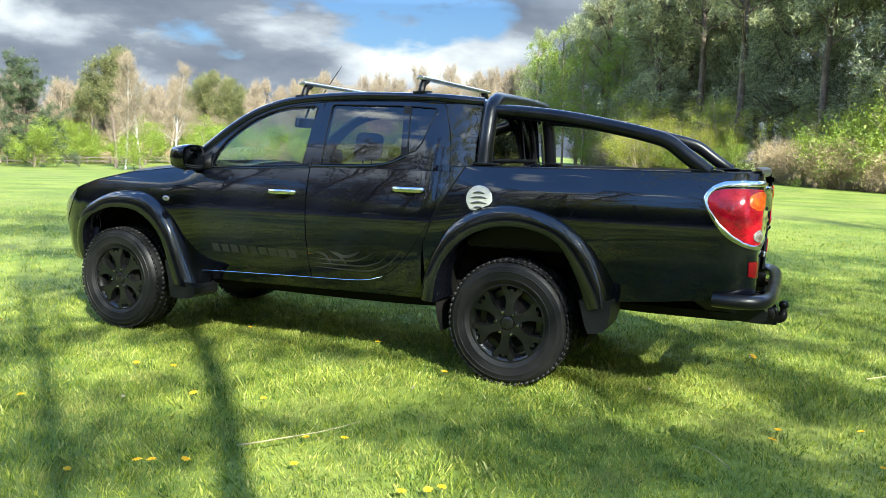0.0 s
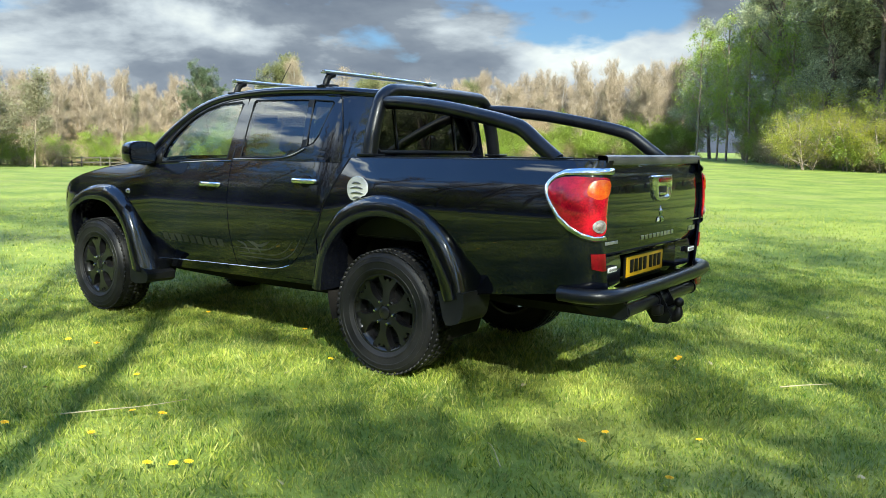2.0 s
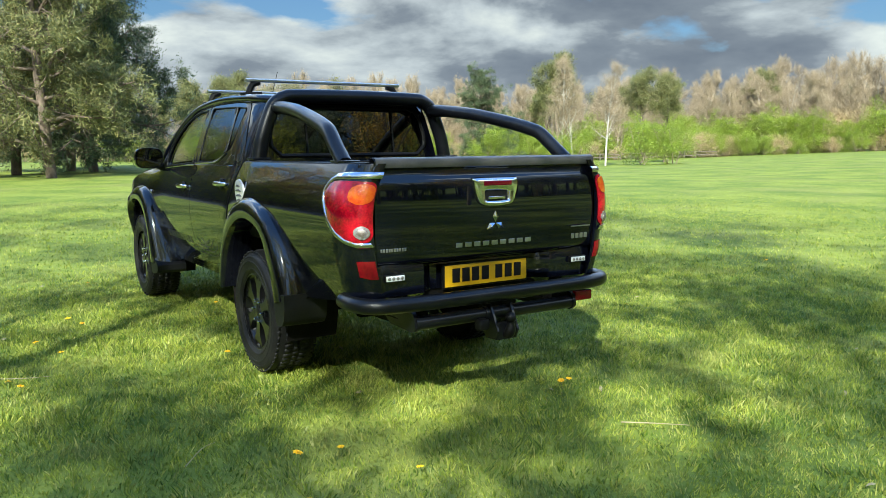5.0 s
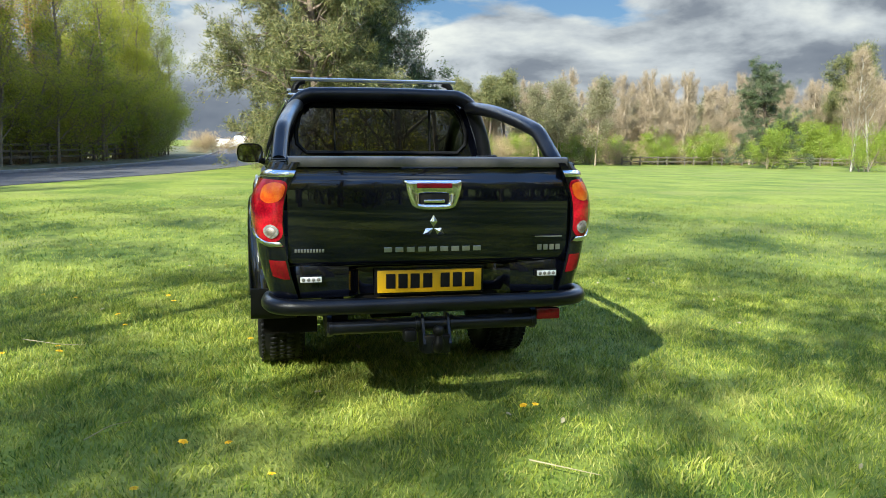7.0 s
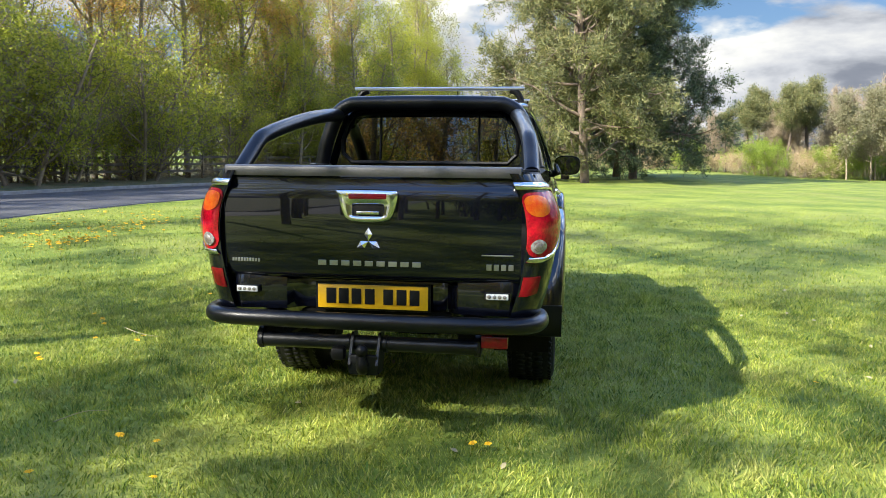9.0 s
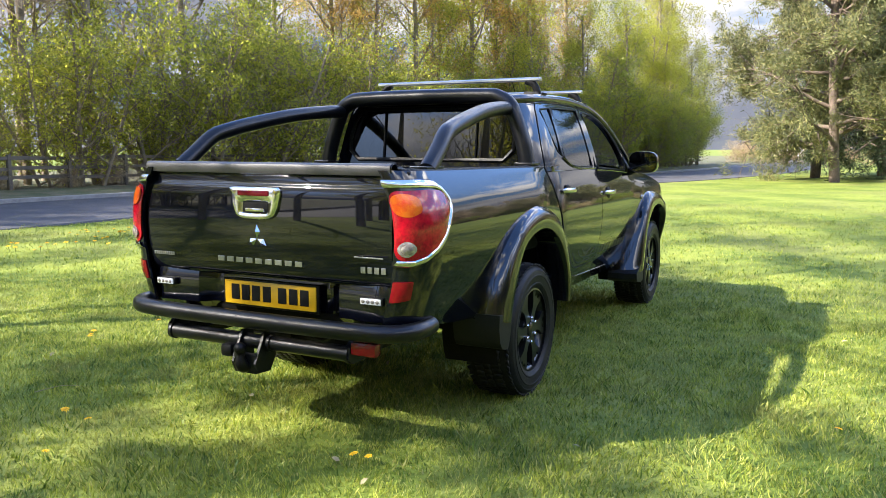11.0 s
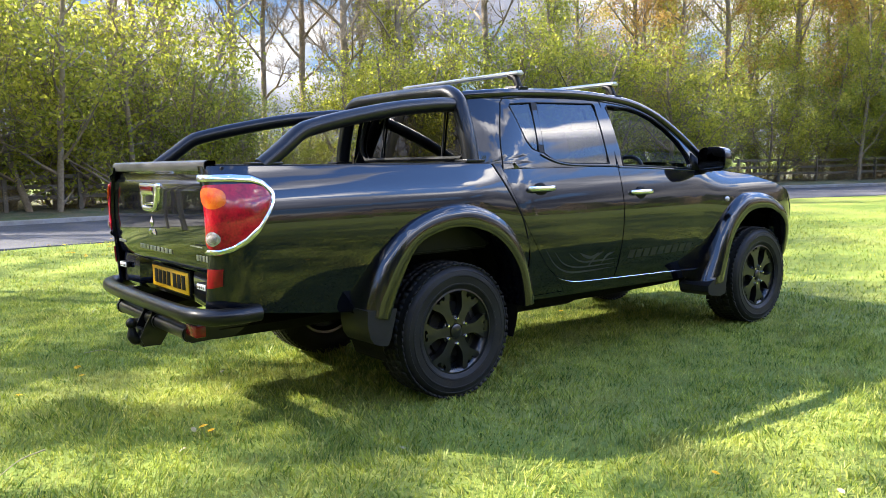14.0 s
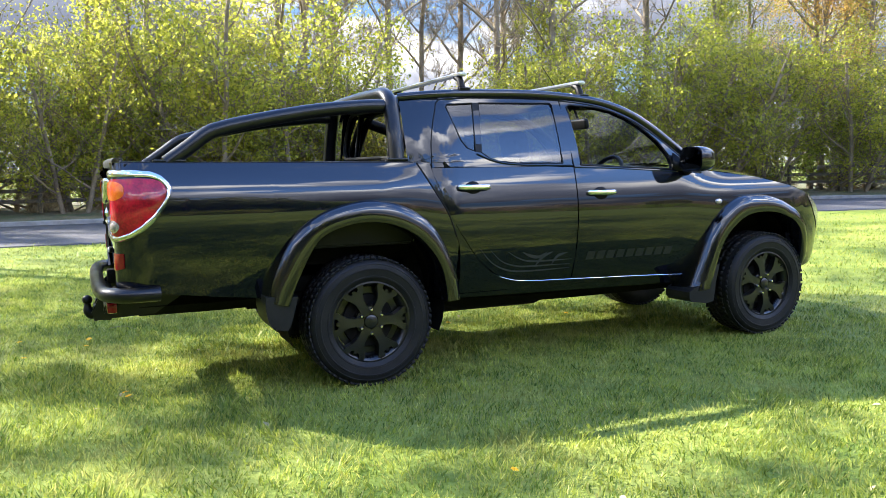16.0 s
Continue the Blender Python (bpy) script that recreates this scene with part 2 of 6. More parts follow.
M_PALEBARK = mat("pale_birch_bark", (0.30, 0.27, 0.23), 0.8, 0.0, (0.50, 0.47, 0.43), 4.0, bump=0.006, bump_scale=30)
M_PINEBARK = mat("pine_bark", (0.075, 0.055, 0.042), 0.9, 0.0, (0.17, 0.125, 0.095), 3.0, bump=0.012, bump_scale=25)
M_TWIG = mat("bare_twigs", (0.20, 0.15, 0.105), 0.85, island=[(0.15, 0.115, 0.075), (0.25, 0.195, 0.125), (0.35, 0.275, 0.18)])
M_TANBARK = mat("tan_far_bark", (0.26, 0.205, 0.15), 0.9, 0.0, (0.36, 0.29, 0.215), 3.0)
M_BUD = mat("copper_buds", (0.26, 0.15, 0.06), 0.7, island=[(0.32, 0.19, 0.055), (0.58, 0.37, 0.095), (0.68, 0.50, 0.13)], sub=0.72)
M_PALEBUD = mat("pale_olive_buds", (0.25, 0.23, 0.13), 0.7, island=[(0.13, 0.125, 0.06), (0.22, 0.205, 0.11), (0.30, 0.28, 0.16)], sub=0.4)
M_SPRING = mat("spring_leaves", (0.10, 0.17, 0.02), 0.5, island=[(0.21, 0.215, 0.032), (0.34, 0.33, 0.050), (0.39, 0.375, 0.064), (0.43, 0.41, 0.080)], sub=0.72)
M_FRESH = mat("fresh_green_leaves", (0.12, 0.18, 0.02), 0.5, island=[(0.19, 0.22, 0.030), (0.37, 0.39, 0.050), (0.48, 0.48, 0.062), (0.56, 0.53, 0.085)], sub=0.72)
M_DEEP = mat("deep_green_leaves", (0.05, 0.09, 0.015), 0.5, island=[(0.13, 0.17, 0.026), (0.29, 0.34, 0.046), (0.42, 0.45, 0.07)], sub=0.62)
M_LIME = mat("lime_hawthorn_leaves", (0.16, 0.24, 0.02), 0.5, island=[(0.10, 0.16, 0.020), (0.22, 0.30, 0.032), (0.33, 0.39, 0.05)], sub=0.4)
M_NEEDLE = mat("pine_needles", (0.04, 0.07, 0.03), 0.6, island=[(0.09, 0.11, 0.062), (0.27, 0.30, 0.17), (0.52, 0.53, 0.29)], sub=0.3)
M_PINEDARK = mat("dark_pine_needles", (0.04, 0.07, 0.03), 0.6, island=[(0.026, 0.044, 0.020), (0.072, 0.105, 0.046), (0.15, 0.18, 0.08)], sub=0.25)
M_PINEOLIVE = mat("yellowish_pine_needles", (0.09, 0.11, 0.04), 0.6, island=[(0.055, 0.070, 0.024), (0.15, 0.16, 0.055), (0.28, 0.26, 0.095)], sub=0.3)
M_OLIVE = mat("olive_pine_needles", (0.09, 0.11, 0.04), 0.6, island=[(0.10, 0.12, 0.058), (0.29, 0.31, 0.15), (0.55, 0.54, 0.26)], sub=0.3)
M_BRAMBLE = mat("dry_bramble", (0.23, 0.15, 0.09), 0.85, island=[(0.22, 0.15, 0.085), (0.36, 0.255, 0.14), (0.44, 0.36, 0.19)])
M_RAIL = mat("weathered_fence_wood", (0.085, 0.07, 0.055), 0.85, 0.0, (0.155, 0.13, 0.10), 3.0, bump=0.004, bump_scale=50)
M_PETAL = mat("dandelion_yellow", (0.80, 0.52, 0.008), 0.6, 0.0, (0.75, 0.40, 0.006), 60.0)
M_STEM = mat("dandelion_stem", (0.16, 0.20, 0.05), 0.6)
M_STRAW = mat("dry_stalk", (0.30, 0.27, 0.15), 0.8, 0.0, (0.22, 0.19, 0.10), 30.0)
M_VAN = mat("white_van_paint", (0.75, 0.75, 0.75), 0.3, 0.0, (0.65, 0.65, 0.65), 2.0, coat=0.6)
M_REDPAINT = mat("red_paint", (0.40, 0.03, 0.02), 0.5, 0.0, (0.30, 0.02, 0.02), 3.0)


# ---- mesh helpers ----
def link(name, me, material, parent=None, label="", smooth=True):
    me.materials.append(material)
    if smooth:
        me.polygons.foreach_set("use_smooth", [True] * len(me.polygons))
    ob = new(name, me)
    ob.parent = parent
    if label:
        ob["label"] = label
    return ob


def part(name, bm, material, parent=None, label="", smooth=True, sharp=35):
    """One bmesh as one mesh object under a thing or a part."""
    bm.normal_update()
    if smooth:
        for e in bm.edges:
            if len(e.link_faces) == 2 and e.calc_face_angle(0) > radians(sharp):
                e.smooth = False
    me = bpy.data.meshes.new(name)
    bm.to_mesh(me)
    bm.free()
    return link(name, me, material, parent, label, smooth)


def empty(name, label, category, group="", kind="", at=None):
    ob = new(name)
    if at is not None:
        ob.matrix_basis = at
    return tagged(ob, label, category, group, kind)


def grid(bm, pts):
    """pts[i][j] -> a quad sheet."""
    vs = [[bm.verts.new(p) for p in row] for row in pts]
    for a, b in zip(vs, vs[1:]):
        for i in range(len(a) - 1):
            try:
                bm.faces.new((a[i], a[i + 1], b[i + 1], b[i]))
            except ValueError:
                pass
    return vs


def shell(bm, depth):
    """Gives a sheet thickness, away from its normals."""
    bm.normal_update()
    bmesh.ops.solidify(bm, geom=bm.faces[:], thickness=depth)
    return bm


def weld(bm, d=0.0005):
    bmesh.ops.remove_doubles(bm, verts=bm.verts[:], dist=d)
    return bm


def box(bm, c, size, bevel=0.0, m=None, segs=2):
    r = bmesh.ops.create_cube(bm, size=1.0, matrix=Matrix.Translation(c) @ (m or Matrix()) @ Matrix.Diagonal((*size, 1)))
    if bevel:
        es = list({e for v in r["verts"] for e in v.link_edges})
        bmesh.ops.bevel(bm, geom=es, offset=bevel, segments=segs, affect="EDGES", profile=0.5)
    return bm


def curve_pts(pts, n):
    """A smooth curve through the points, n samples even in length."""
    p = np.array(pts, float)
    q = np.vstack([2 * p[0] - p[1], p, 2 * p[-1] - p[-2]])
    res = []
    for i in range(1, len(q) - 2):
        for t in np.linspace(0, 1, 16, endpoint=False):
            a, b, c, d = q[i - 1], q[i], q[i + 1], q[i + 2]
            res.append(0.5 * (2 * b + (c - a) * t + (2 * a - 5 * b + 4 * c - d) * t ** 2 + (3 * b - a - 3 * c + d) * t ** 3))
    res.append(p[-1])
    res = np.array(res)
    s = np.concatenate([[0], np.cumsum(np.linalg.norm(np.diff(res, axis=0), axis=1))])
    u = np.linspace(0, s[-1], n)
    return np.stack([np.interp(u, s, res[:, k]) for k in range(res.shape[1])], 1)


def tube(bm, pts, radius, segs=14, flat=1.0, caps=True):
    """A round bar along the points; radius one number or one a point."""
    pts = [Vector(p) for p in pts]
    rad = radius if hasattr(radius, "__len__") else [radius] * len(pts)
    ref, rings = None, []
    for i, p in enumerate(pts):
        d = (pts[min(i + 1, len(pts) - 1)] - pts[max(i - 1, 0)]).normalized()
        if ref is None:
            ref = Vector((0, 0, 1)) if abs(d.z) < 0.9 else Vector((0, 1, 0))
        side = d.cross(ref).normalized()
        up = side.cross(d).normalized()
        ref = up
        rings.append([bm.verts.new(p + side * math.cos(a) * rad[i] * flat + up * math.sin(a) * rad[i]) for a in (2 * math.pi * k / segs for k in range(segs))])
    for a, b in zip(rings, rings[1:]):
        for k in range(segs):
            bm.faces.new((a[k], a[(k + 1) % segs], b[(k + 1) % segs], b[k]))
    if caps:
        bm.faces.new(rings[0])
        bm.faces.new(list(reversed(rings[-1])))
    return bm


def lathe(bm, profile, segs, c=(0, 0, 0)):
    """Turns (radius, y) about the y axis through c."""
    rings = [[bm.verts.new((c[0] + r * math.cos(a), c[1] + y, c[2] + r * math.sin(a))) for a in (2 * math.pi * k / segs for k in range(segs))] for r, y in profile]
    for a, b in zip(rings, rings[1:]):
        for k in range(segs):
            bm.faces.new((a[k], b[k], b[(k + 1) % segs], a[(k + 1) % segs]))
    return rings


def lin(x, xs, ys):
    return float(np.interp(x, xs, ys))


def mesh_np(name, verts, faces):
    """A mesh from arrays: verts (n, 3), faces (m, 3 or 4)."""
    me = bpy.data.meshes.new(name)
    k = faces.shape[1]
    me.vertices.add(len(verts))
    me.vertices.foreach_set("co", np.ascontiguousarray(verts, dtype=np.float32).ravel())
    me.loops.add(faces.size)
    me.loops.foreach_set("vertex_index", np.ascontiguousarray(faces, dtype=np.int32).ravel())
    me.polygons.add(len(faces))
    me.polygons.foreach_set("loop_start", np.arange(0, faces.size, k, dtype=np.int32))
    me.update(calc_edges=True)
    return me


# ---- ground ----
FALL_ANGLE = [-180, -110, -97, -90, -79, -68, -59, -49, -40, -30, -24, -18, -12, -8, 0, 12, 180]
FALL = [0.0, 0.0, 0.0, 0.4, 0.5, 0.65, 0.0, -0.6, -0.85, -0.8, -0.72, -0.45, 0.0, 0.25, 0.15, 0.0, 0.0]


def ground_z(x, y):
    """The lawn: level round the car, falling a little towards the far woods."""
    r = np.hypot(x, y)
    k = np.clip((r - 12) / 75, 0, 1)
    return np.interp(np.degrees(np.arctan2(y, x)), FALL_ANGLE, FALL) * k * k * (3 - 2 * k)


def lawn_relief(x, y):
    return 0.012 * np.sin(x * 1.7 + 0.6 * np.sin(y * 1.3)) * np.sin(y * 1.9 + 0.5) + 0.006 * np.sin(x * 5.1 + y * 3.3) * np.sin(y * 6.2 - x * 2.1)


radii = np.concatenate([[0.002], np.arange(0.15, 8, 0.15), np.geomspace(8, 2500, 70)])
ang = np.linspace(0, 2 * math.pi, 161)[:-1]
gx = np.concatenate([[0], np.outer(radii, np.cos(ang)).ravel()]) - 0.5
gy = np.concatenate([[0], np.outer(radii, np.sin(ang)).ravel()])
gz = ground_z(gx, gy) + lawn_relief(gx, gy) * np.clip(1.4 - np.hypot(gx, gy) / 25, 0, 1) - 0.012
gf = []
na = len(ang)
for i in range(len(radii) - 1):
    a = 1 + i * na
    for j in range(na):
        k = (j + 1) % na
        gf.append((a + j, a + na + j, a + na + k, a + k))
ground = link("ground", mesh_np("ground", np.stack([gx, gy, gz], 1), np.array(gf)), M_GRASS)
tagged(ground, "mown green lawn with mottled light and dark patches", "grass", kind="structure")

# road: centre line and half width
ROAD = curve_pts([(-120, 13.5), (-60, 12.9), (-20, 12.8), (-3, 12.8), (8, 12.8), (17, 12.0), (25, 9.2), (33, 5.9), (45, 3.4), (60, 2.2), (90, 2.6), (140, 5)], 150)
tang = np.gradient(ROAD, axis=0)
tang /= np.linalg.norm(tang, axis=1)[:, None]
NORM = np.stack([-tang[:, 1], tang[:, 0]], 1)


def ribbon(name, offsets, material, label, category):
    """A strip beside the road; offsets are (sideways, height) pairs, to the far side positive."""
    rows = []
    for p, n in zip(ROAD, NORM):
        rows.append([(p[0] + n[0] * o, p[1] + n[1] * o, ground_z(p[0] + n[0] * o, p[1] + n[1] * o) + h) for o, h in offsets])
    b = bmesh.new()
    grid(b, rows)
    bmesh.ops.reverse_faces(b, faces=b.faces[:])
    b.normal_update()
    if sum(f.normal.z for f in b.faces) < 0:
        bmesh.ops.reverse_faces(b, faces=b.faces[:])
    return tagged(part(name, b, material), label, category, kind="structure")


ribbon("road", [(-2.8, -0.04), (-2.75, 0.012), (-1.2, 0.05), (0, 0.06), (1.4, 0.05), (2.85, 0.02)], M_ROAD, "worn grey tarmac road beside the lawn", "road")
ribbon("kerb", [(2.84, -0.05), (2.84, 0.11), (2.87, 0.125), (2.97, 0.125), (2.99, 0.10), (2.99, -0.05)], M_KERB, "low weathered concrete kerb along the road", "kerb")
ribbon("verge", [(2.985, 0.05), (3.2, 0.11), (4.2, 0.16), (5.2, 0.18), (9.0, 0.22), (16.0, 0.2), (26, 0.05), (26.2, -0.3)], M_VERGE, "dark verge of leaf litter and ivy under roadside trees", "verge")


def beside(s, off):
    """A point off metres from the road's centre line at the x place s on it."""
    i = int(np.argmin(np.abs(ROAD[:, 0] - s)))
    p = ROAD[i] + NORM[i] * off
    return float(p[0]), float(p[1])


# ---- trees ----
def branches(rng, height, spread, levels=3, first=0.25, kids=(9, 6, 5), lean=0.05, up=0.35, taper=0.5, radius=None, ratio=0.42, droop=0.0, stems=1):
    """Polylines of a tree: a list of (points, radii, level)."""
    out = []

    def grow(p, d, length, r, level):
        n = (9, 6, 4, 3)[min(level, 3)]
        pts, rad = [p], [r]
        d = np.array(d, float)
        for i in range(n):
            d = d + rng.normal(0, (0.04, 0.15, 0.22, 0.25)[min(level, 3)], 3)
            if level > 0:
                d[2] += (up - droop * (i / n)) * 0.25
            d /= np.linalg.norm(d)
            p = p + d * length / n
            pts.append(p)
            rad.append(max(0.004, r * (1 - taper * (i + 1) / n) if level == 0 else r * (1 - 0.85 * (i + 1) / n)))
        out.append((np.array(pts), np.array(rad), level))
        if level >= levels:
            return
        m = kids[min(level, len(kids) - 1)]
        for j in range(m):
            f = first + (1 - first) * (j + rng.uniform(0.1, 0.9)) / m if level == 0 else rng.uniform(0.25, 1.0)
            x = f * n
            i = min(int(x), n - 1)
            q = pts[i] + (pts[i + 1] - pts[i]) * (x - i)
            a = rng.uniform(0, 2 * math.pi) if level == 0 else None
            if level == 0:
                a = j * 2.4 + rng.uniform(-0.5, 0.5)
                nd = np.array([math.cos(a), math.sin(a), up + 0.5 * f])
                ln = spread * (1.15 - 0.75 * f) * rng.uniform(0.7, 1.15)
            else:
                nd = d * 0.7 + rng.normal(0, 0.75, 3)
                ln = length * ratio * rng.uniform(0.7, 1.3)
            nd /= np.linalg.norm(nd)
            grow(q, nd, ln, rad[i] * (0.5 if level == 0 else 0.6), level + 1)

    for s in range(stems):
        a = rng.uniform(0, 2 * math.pi)
        tilt = lean if stems == 1 else 0.35
        base = np.array([math.cos(a), math.sin(a), 0]) * (0 if stems == 1 else 0.35)
        grow(base + [0, 0, -0.1], (math.cos(a) * tilt, math.sin(a) * tilt, 1.0), height * rng.uniform(0.85, 1.0), radius or height * 0.0095, 0)
    return out


def wood_mesh(name, lines, sides=(8, 5, 3, 3), upto=3):
    vs, fs, base = [], [], 0
    for pts, rad, level in lines:
        if level > upto:
            continue
        k = sides[min(level, 3)]
        a = 2 * math.pi * np.arange(k) / k
        d = np.gradient(pts, axis=0)
        d /= np.linalg.norm(d, axis=1)[:, None] + 1e-9
        ref = np.array([0.3, 0.2, 1.0]) if abs(d[0][2]) < 0.8 else np.array([1.0, 0.1, 0])
        s = np.cross(d, ref)
        s /= np.linalg.norm(s, axis=1)[:, None] + 1e-9
        u = np.cross(s, d)
        ring = pts[:, None] + rad[:, None, None] * (np.cos(a)[None, :, None] * s[:, None] + np.sin(a)[None, :, None] * u[:, None])
        n = len(pts)
        vs.append(ring.reshape(-1, 3))
        i, j = np.meshgrid(np.arange(n - 1), np.arange(k), indexing="ij")
        q = np.stack([i * k + j, i * k + (j + 1) % k, (i + 1) * k + (j + 1) % k, (i + 1) * k + j], -1).reshape(-1, 4) + base
        fs.append(q)
        base += n * k
    return mesh_np(name, np.vstack(vs), np.vstack(fs))


def along(rng, lines, levels, n):
    """n points on the twigs of these levels, and the twigs' directions there."""
    segs = [(l[0][i], l[0][i + 1]) for l in lines if l[2] in levels for i in range(len(l[0]) - 1)]
    a, b = np.array([s[0] for s in segs]), np.array([s[1] for s in segs])
    w = np.linalg.norm(b - a, axis=1)
    idx = rng.choice(len(segs), n, p=w / w.sum())
    t = rng.random((n, 1))
    return a[idx] * (1 - t) + b[idx] * t, (b - a)[idx] / (w[idx][:, None] + 1e-9)


def frames(rng, n, d=None, loose=1.0):
    f = rng.normal(0, 1, (n, 3)) * loose + (0 if d is None else d)
    f /= np.linalg.norm(f, axis=1)[:, None]
    s = np.cross(f, rng.normal(0, 1, (n, 3)))
    s /= np.linalg.norm(s, axis=1)[:, None]
    return f, s


def clumped(rng, lines, levels, n, spread, clump, tight):
    """n points in tufts of clump round the twigs, and the twigs' directions there."""
    m = max(1, n // clump)
    c, d = along(rng, lines, levels, m)
    c = c + rng.normal(0, spread, (m, 3))
    pick = np.sort(rng.integers(0, m, n))
    return c[pick] + rng.normal(0, 1, (n, 3)) * tight * rng.uniform(0.6, 1.3, (m, 1))[pick], d[pick]


def leaf_mesh(name, rng, lines, levels, n, size, spread, loose=1.0, width=0.55, clump=1, tight=0.0):
    """Pointed leaves round the twigs."""
    c, d = clumped(rng, lines, levels, n, spread, clump, tight)
    f, s = frames(rng, n, d, loose)
    ln = size * rng.uniform(0.6, 1.3, (n, 1))
    v = np.stack([c, c + f * ln * 0.5 + s * ln * width * 0.5, c + f * ln, c + f * ln * 0.5 - s * ln * width * 0.5], 1).reshape(-1, 3)
    return mesh_np(name, v, np.arange(4 * n).reshape(-1, 4))


def spike_mesh(name, rng, lines, levels, n, length, width, spread, loose=0.8, upward=0.0, clump=1, tight=0.0):
    """Thin twigs or needles: one narrow triangle each."""
    c, d = clumped(rng, lines, levels, n, spread, clump, tight)
    f, s = frames(rng, n, d + [0, 0, upward], loose)
    ln = length * rng.uniform(0.5, 1.4, (n, 1))
    v = np.stack([c - s * width / 2, c + s * width / 2, c + f * ln], 1).reshape(-1, 3)
    return mesh_np(name, v, np.arange(3 * n).reshape(-1, 3))


def tree(name, label, at, bark, lines, crown, leaf, group="", upto=3, category="tree", extra=None):
    t = empty(name, label, category, group, at=at)
    link("trunk", wood_mesh("trunk", lines, upto=upto), bark, t)
    link("crown", crown, leaf, t, smooth=False)
    if extra:
        link(extra[0], extra[1], extra[2], t, smooth=False)
    return t


HIDE = pose(0, 0, -400)

# ---- the pickup ----
# car axes: x ahead (rear axle 0, front axle 3.0), y to its left, z up
car = empty("pickup_truck", "black double-cab pickup truck parked on the lawn", "pickup truck")
ZP = [0.40, 0.46, 0.55, 0.75, 0.95, 1.10, 1.22, 1.27]
YD = [0.655, 0.699, 0.744, 0.796, 0.809, 0.787, 0.754, 0.738]
YB = [0.660, 0.696, 0.738, 0.800, 0.831, 0.821, 0.777, 0.752]
YF = [0.740, 0.763, 0.792, 0.822, 0.825, 0.790, 0.700, 0.660]
DOOR_CURVE, BED_CURVE, WING_CURVE = (curve_pts(list(zip(q, ZP)), 120) for q in (YD, YB, YF))


def on(c, z):
    """Half width of a smooth flank section at height z."""
    return float(np.interp(z, c[:, 1], c[:, 0]))


def side_y(x, z):
    """Half width of the body's flank."""
    k = min(1.0, max(0.0, (x - 0.05) / 0.55))
    k = k * k * (3 - 2 * k)
    f = min(1.0, max(0.0, (x - 2.2) / 0.5))
    f = f * f * (3 - 2 * f)
    b, d = on(BED_CURVE, z), on(DOOR_CURVE, z)
    y = b + (d - b) * k + f * (on(WING_CURVE, z) - d)
    if x < -1.13:
        u = min(1.0, (-1.13 - x) / 0.18)
        y -= 0.13 * (1 - math.sqrt(max(0.0, 1 - u * u)))
    if x > 3.2:
        u = min(1.0, (x - 3.2) / 0.52)
        y -= 0.30 * (1 - math.sqrt(max(0.0, 1 - u * u)))
    return y


def roll_in(x):
    """How far the cab's side draws in towards its rear corner."""
    return 0.9 * max(0.0, 0.60 - x) ** 2


def cab_y(x, z):
    """Half width of the doors and the cab's corner below the belt."""
    return side_y(x, z) if x > 0.62 else on(DOOR_CURVE, z) - roll_in(x)


def glass_y(z, x=1.0):
    """Half width of the cab above the belt; it draws in towards the rear corner."""
    return 0.752 - 0.22 * (z - 1.22) - 0.28 * (z - 1.22) ** 2 - roll_in(x)


def flank(xs, bottom, top, s, rows=14, depth=0.014, half=side_y):
    """A panel of the flank between two heights given over x."""
    b = bmesh.new()
    pts = []
    for x in xs:
        z0, z1 = bottom(x), top(x)
        z1 = max(z1, z0 + 0.001)
        pts.append([(x, s * half(x, z), z) for z in np.linspace(z0, z1, rows)])
    grid(b, pts)
    weld(b)
    b.normal_update()
    if s * sum(f.normal.y * f.calc_area() for f in b.faces) < 0:
        bmesh.ops.reverse_faces(b, faces=b.faces[:])
    if depth:
        shell(b, depth)
    return b


def outward(b, axis, s):
    b.normal_update()
    if s * sum(f.normal[axis] * f.calc_area() for f in b.faces) < 0:
        bmesh.ops.reverse_faces(b, faces=b.faces[:])
    return b


def table(pairs):
    xs, zs = [p[0] for p in pairs], [p[1] for p in pairs]
    return lambda x: float(np.interp(x, xs, zs))


REAR_IN = [(-0.47, 0.50), (-0.405, 0.665), (-0.29, 0.85), (-0.12, 0.918), (0.04, 0.924), (0.19, 0.882), (0.31, 0.80), (0.40, 0.68), (0.435, 0.57), (0.45, 0.45)]
REAR_OUT = [(-0.60, 0.53), (-0.555, 0.68), (-0.45, 0.855), (-0.30, 0.975), (-0.12, 1.035), (0.05, 1.047), (0.23, 1.0), (0.36, 0.92), (0.45, 0.80), (0.53, 0.62), (0.57, 0.46)]
FRONT_IN = [(2.43, 0.38), (2.52, 0.66), (2.64, 0.80), (2.80, 0.875), (3.04, 0.87), (3.22, 0.78), (3.295, 0.65), (3.32, 0.46)]
FRONT_OUT = [(2.26, 0.36), (2.325, 0.49), (2.455, 0.77), (2.56, 0.91), (2.68, 0.985), (2.80, 1.005), (3.03, 0.985), (3.245, 0.88), (3.36, 0.72), (3.405, 0.55), (3.36, 0.43)]


def lowest(pairs, outside):
    """The panel's lower edge over an arch: the arch curve within it, the given one outside."""
    c = curve_pts(pairs, 80)
    lo, hi = c[:, 0].min(), c[:, 0].max()

    def f(x):
        if lo < x < hi:
            near = c[np.abs(c[:, 0] - x) < 0.03]
            return float(near[:, 1].max()) if len(near) else outside(x)
        return outside(x)
    return f


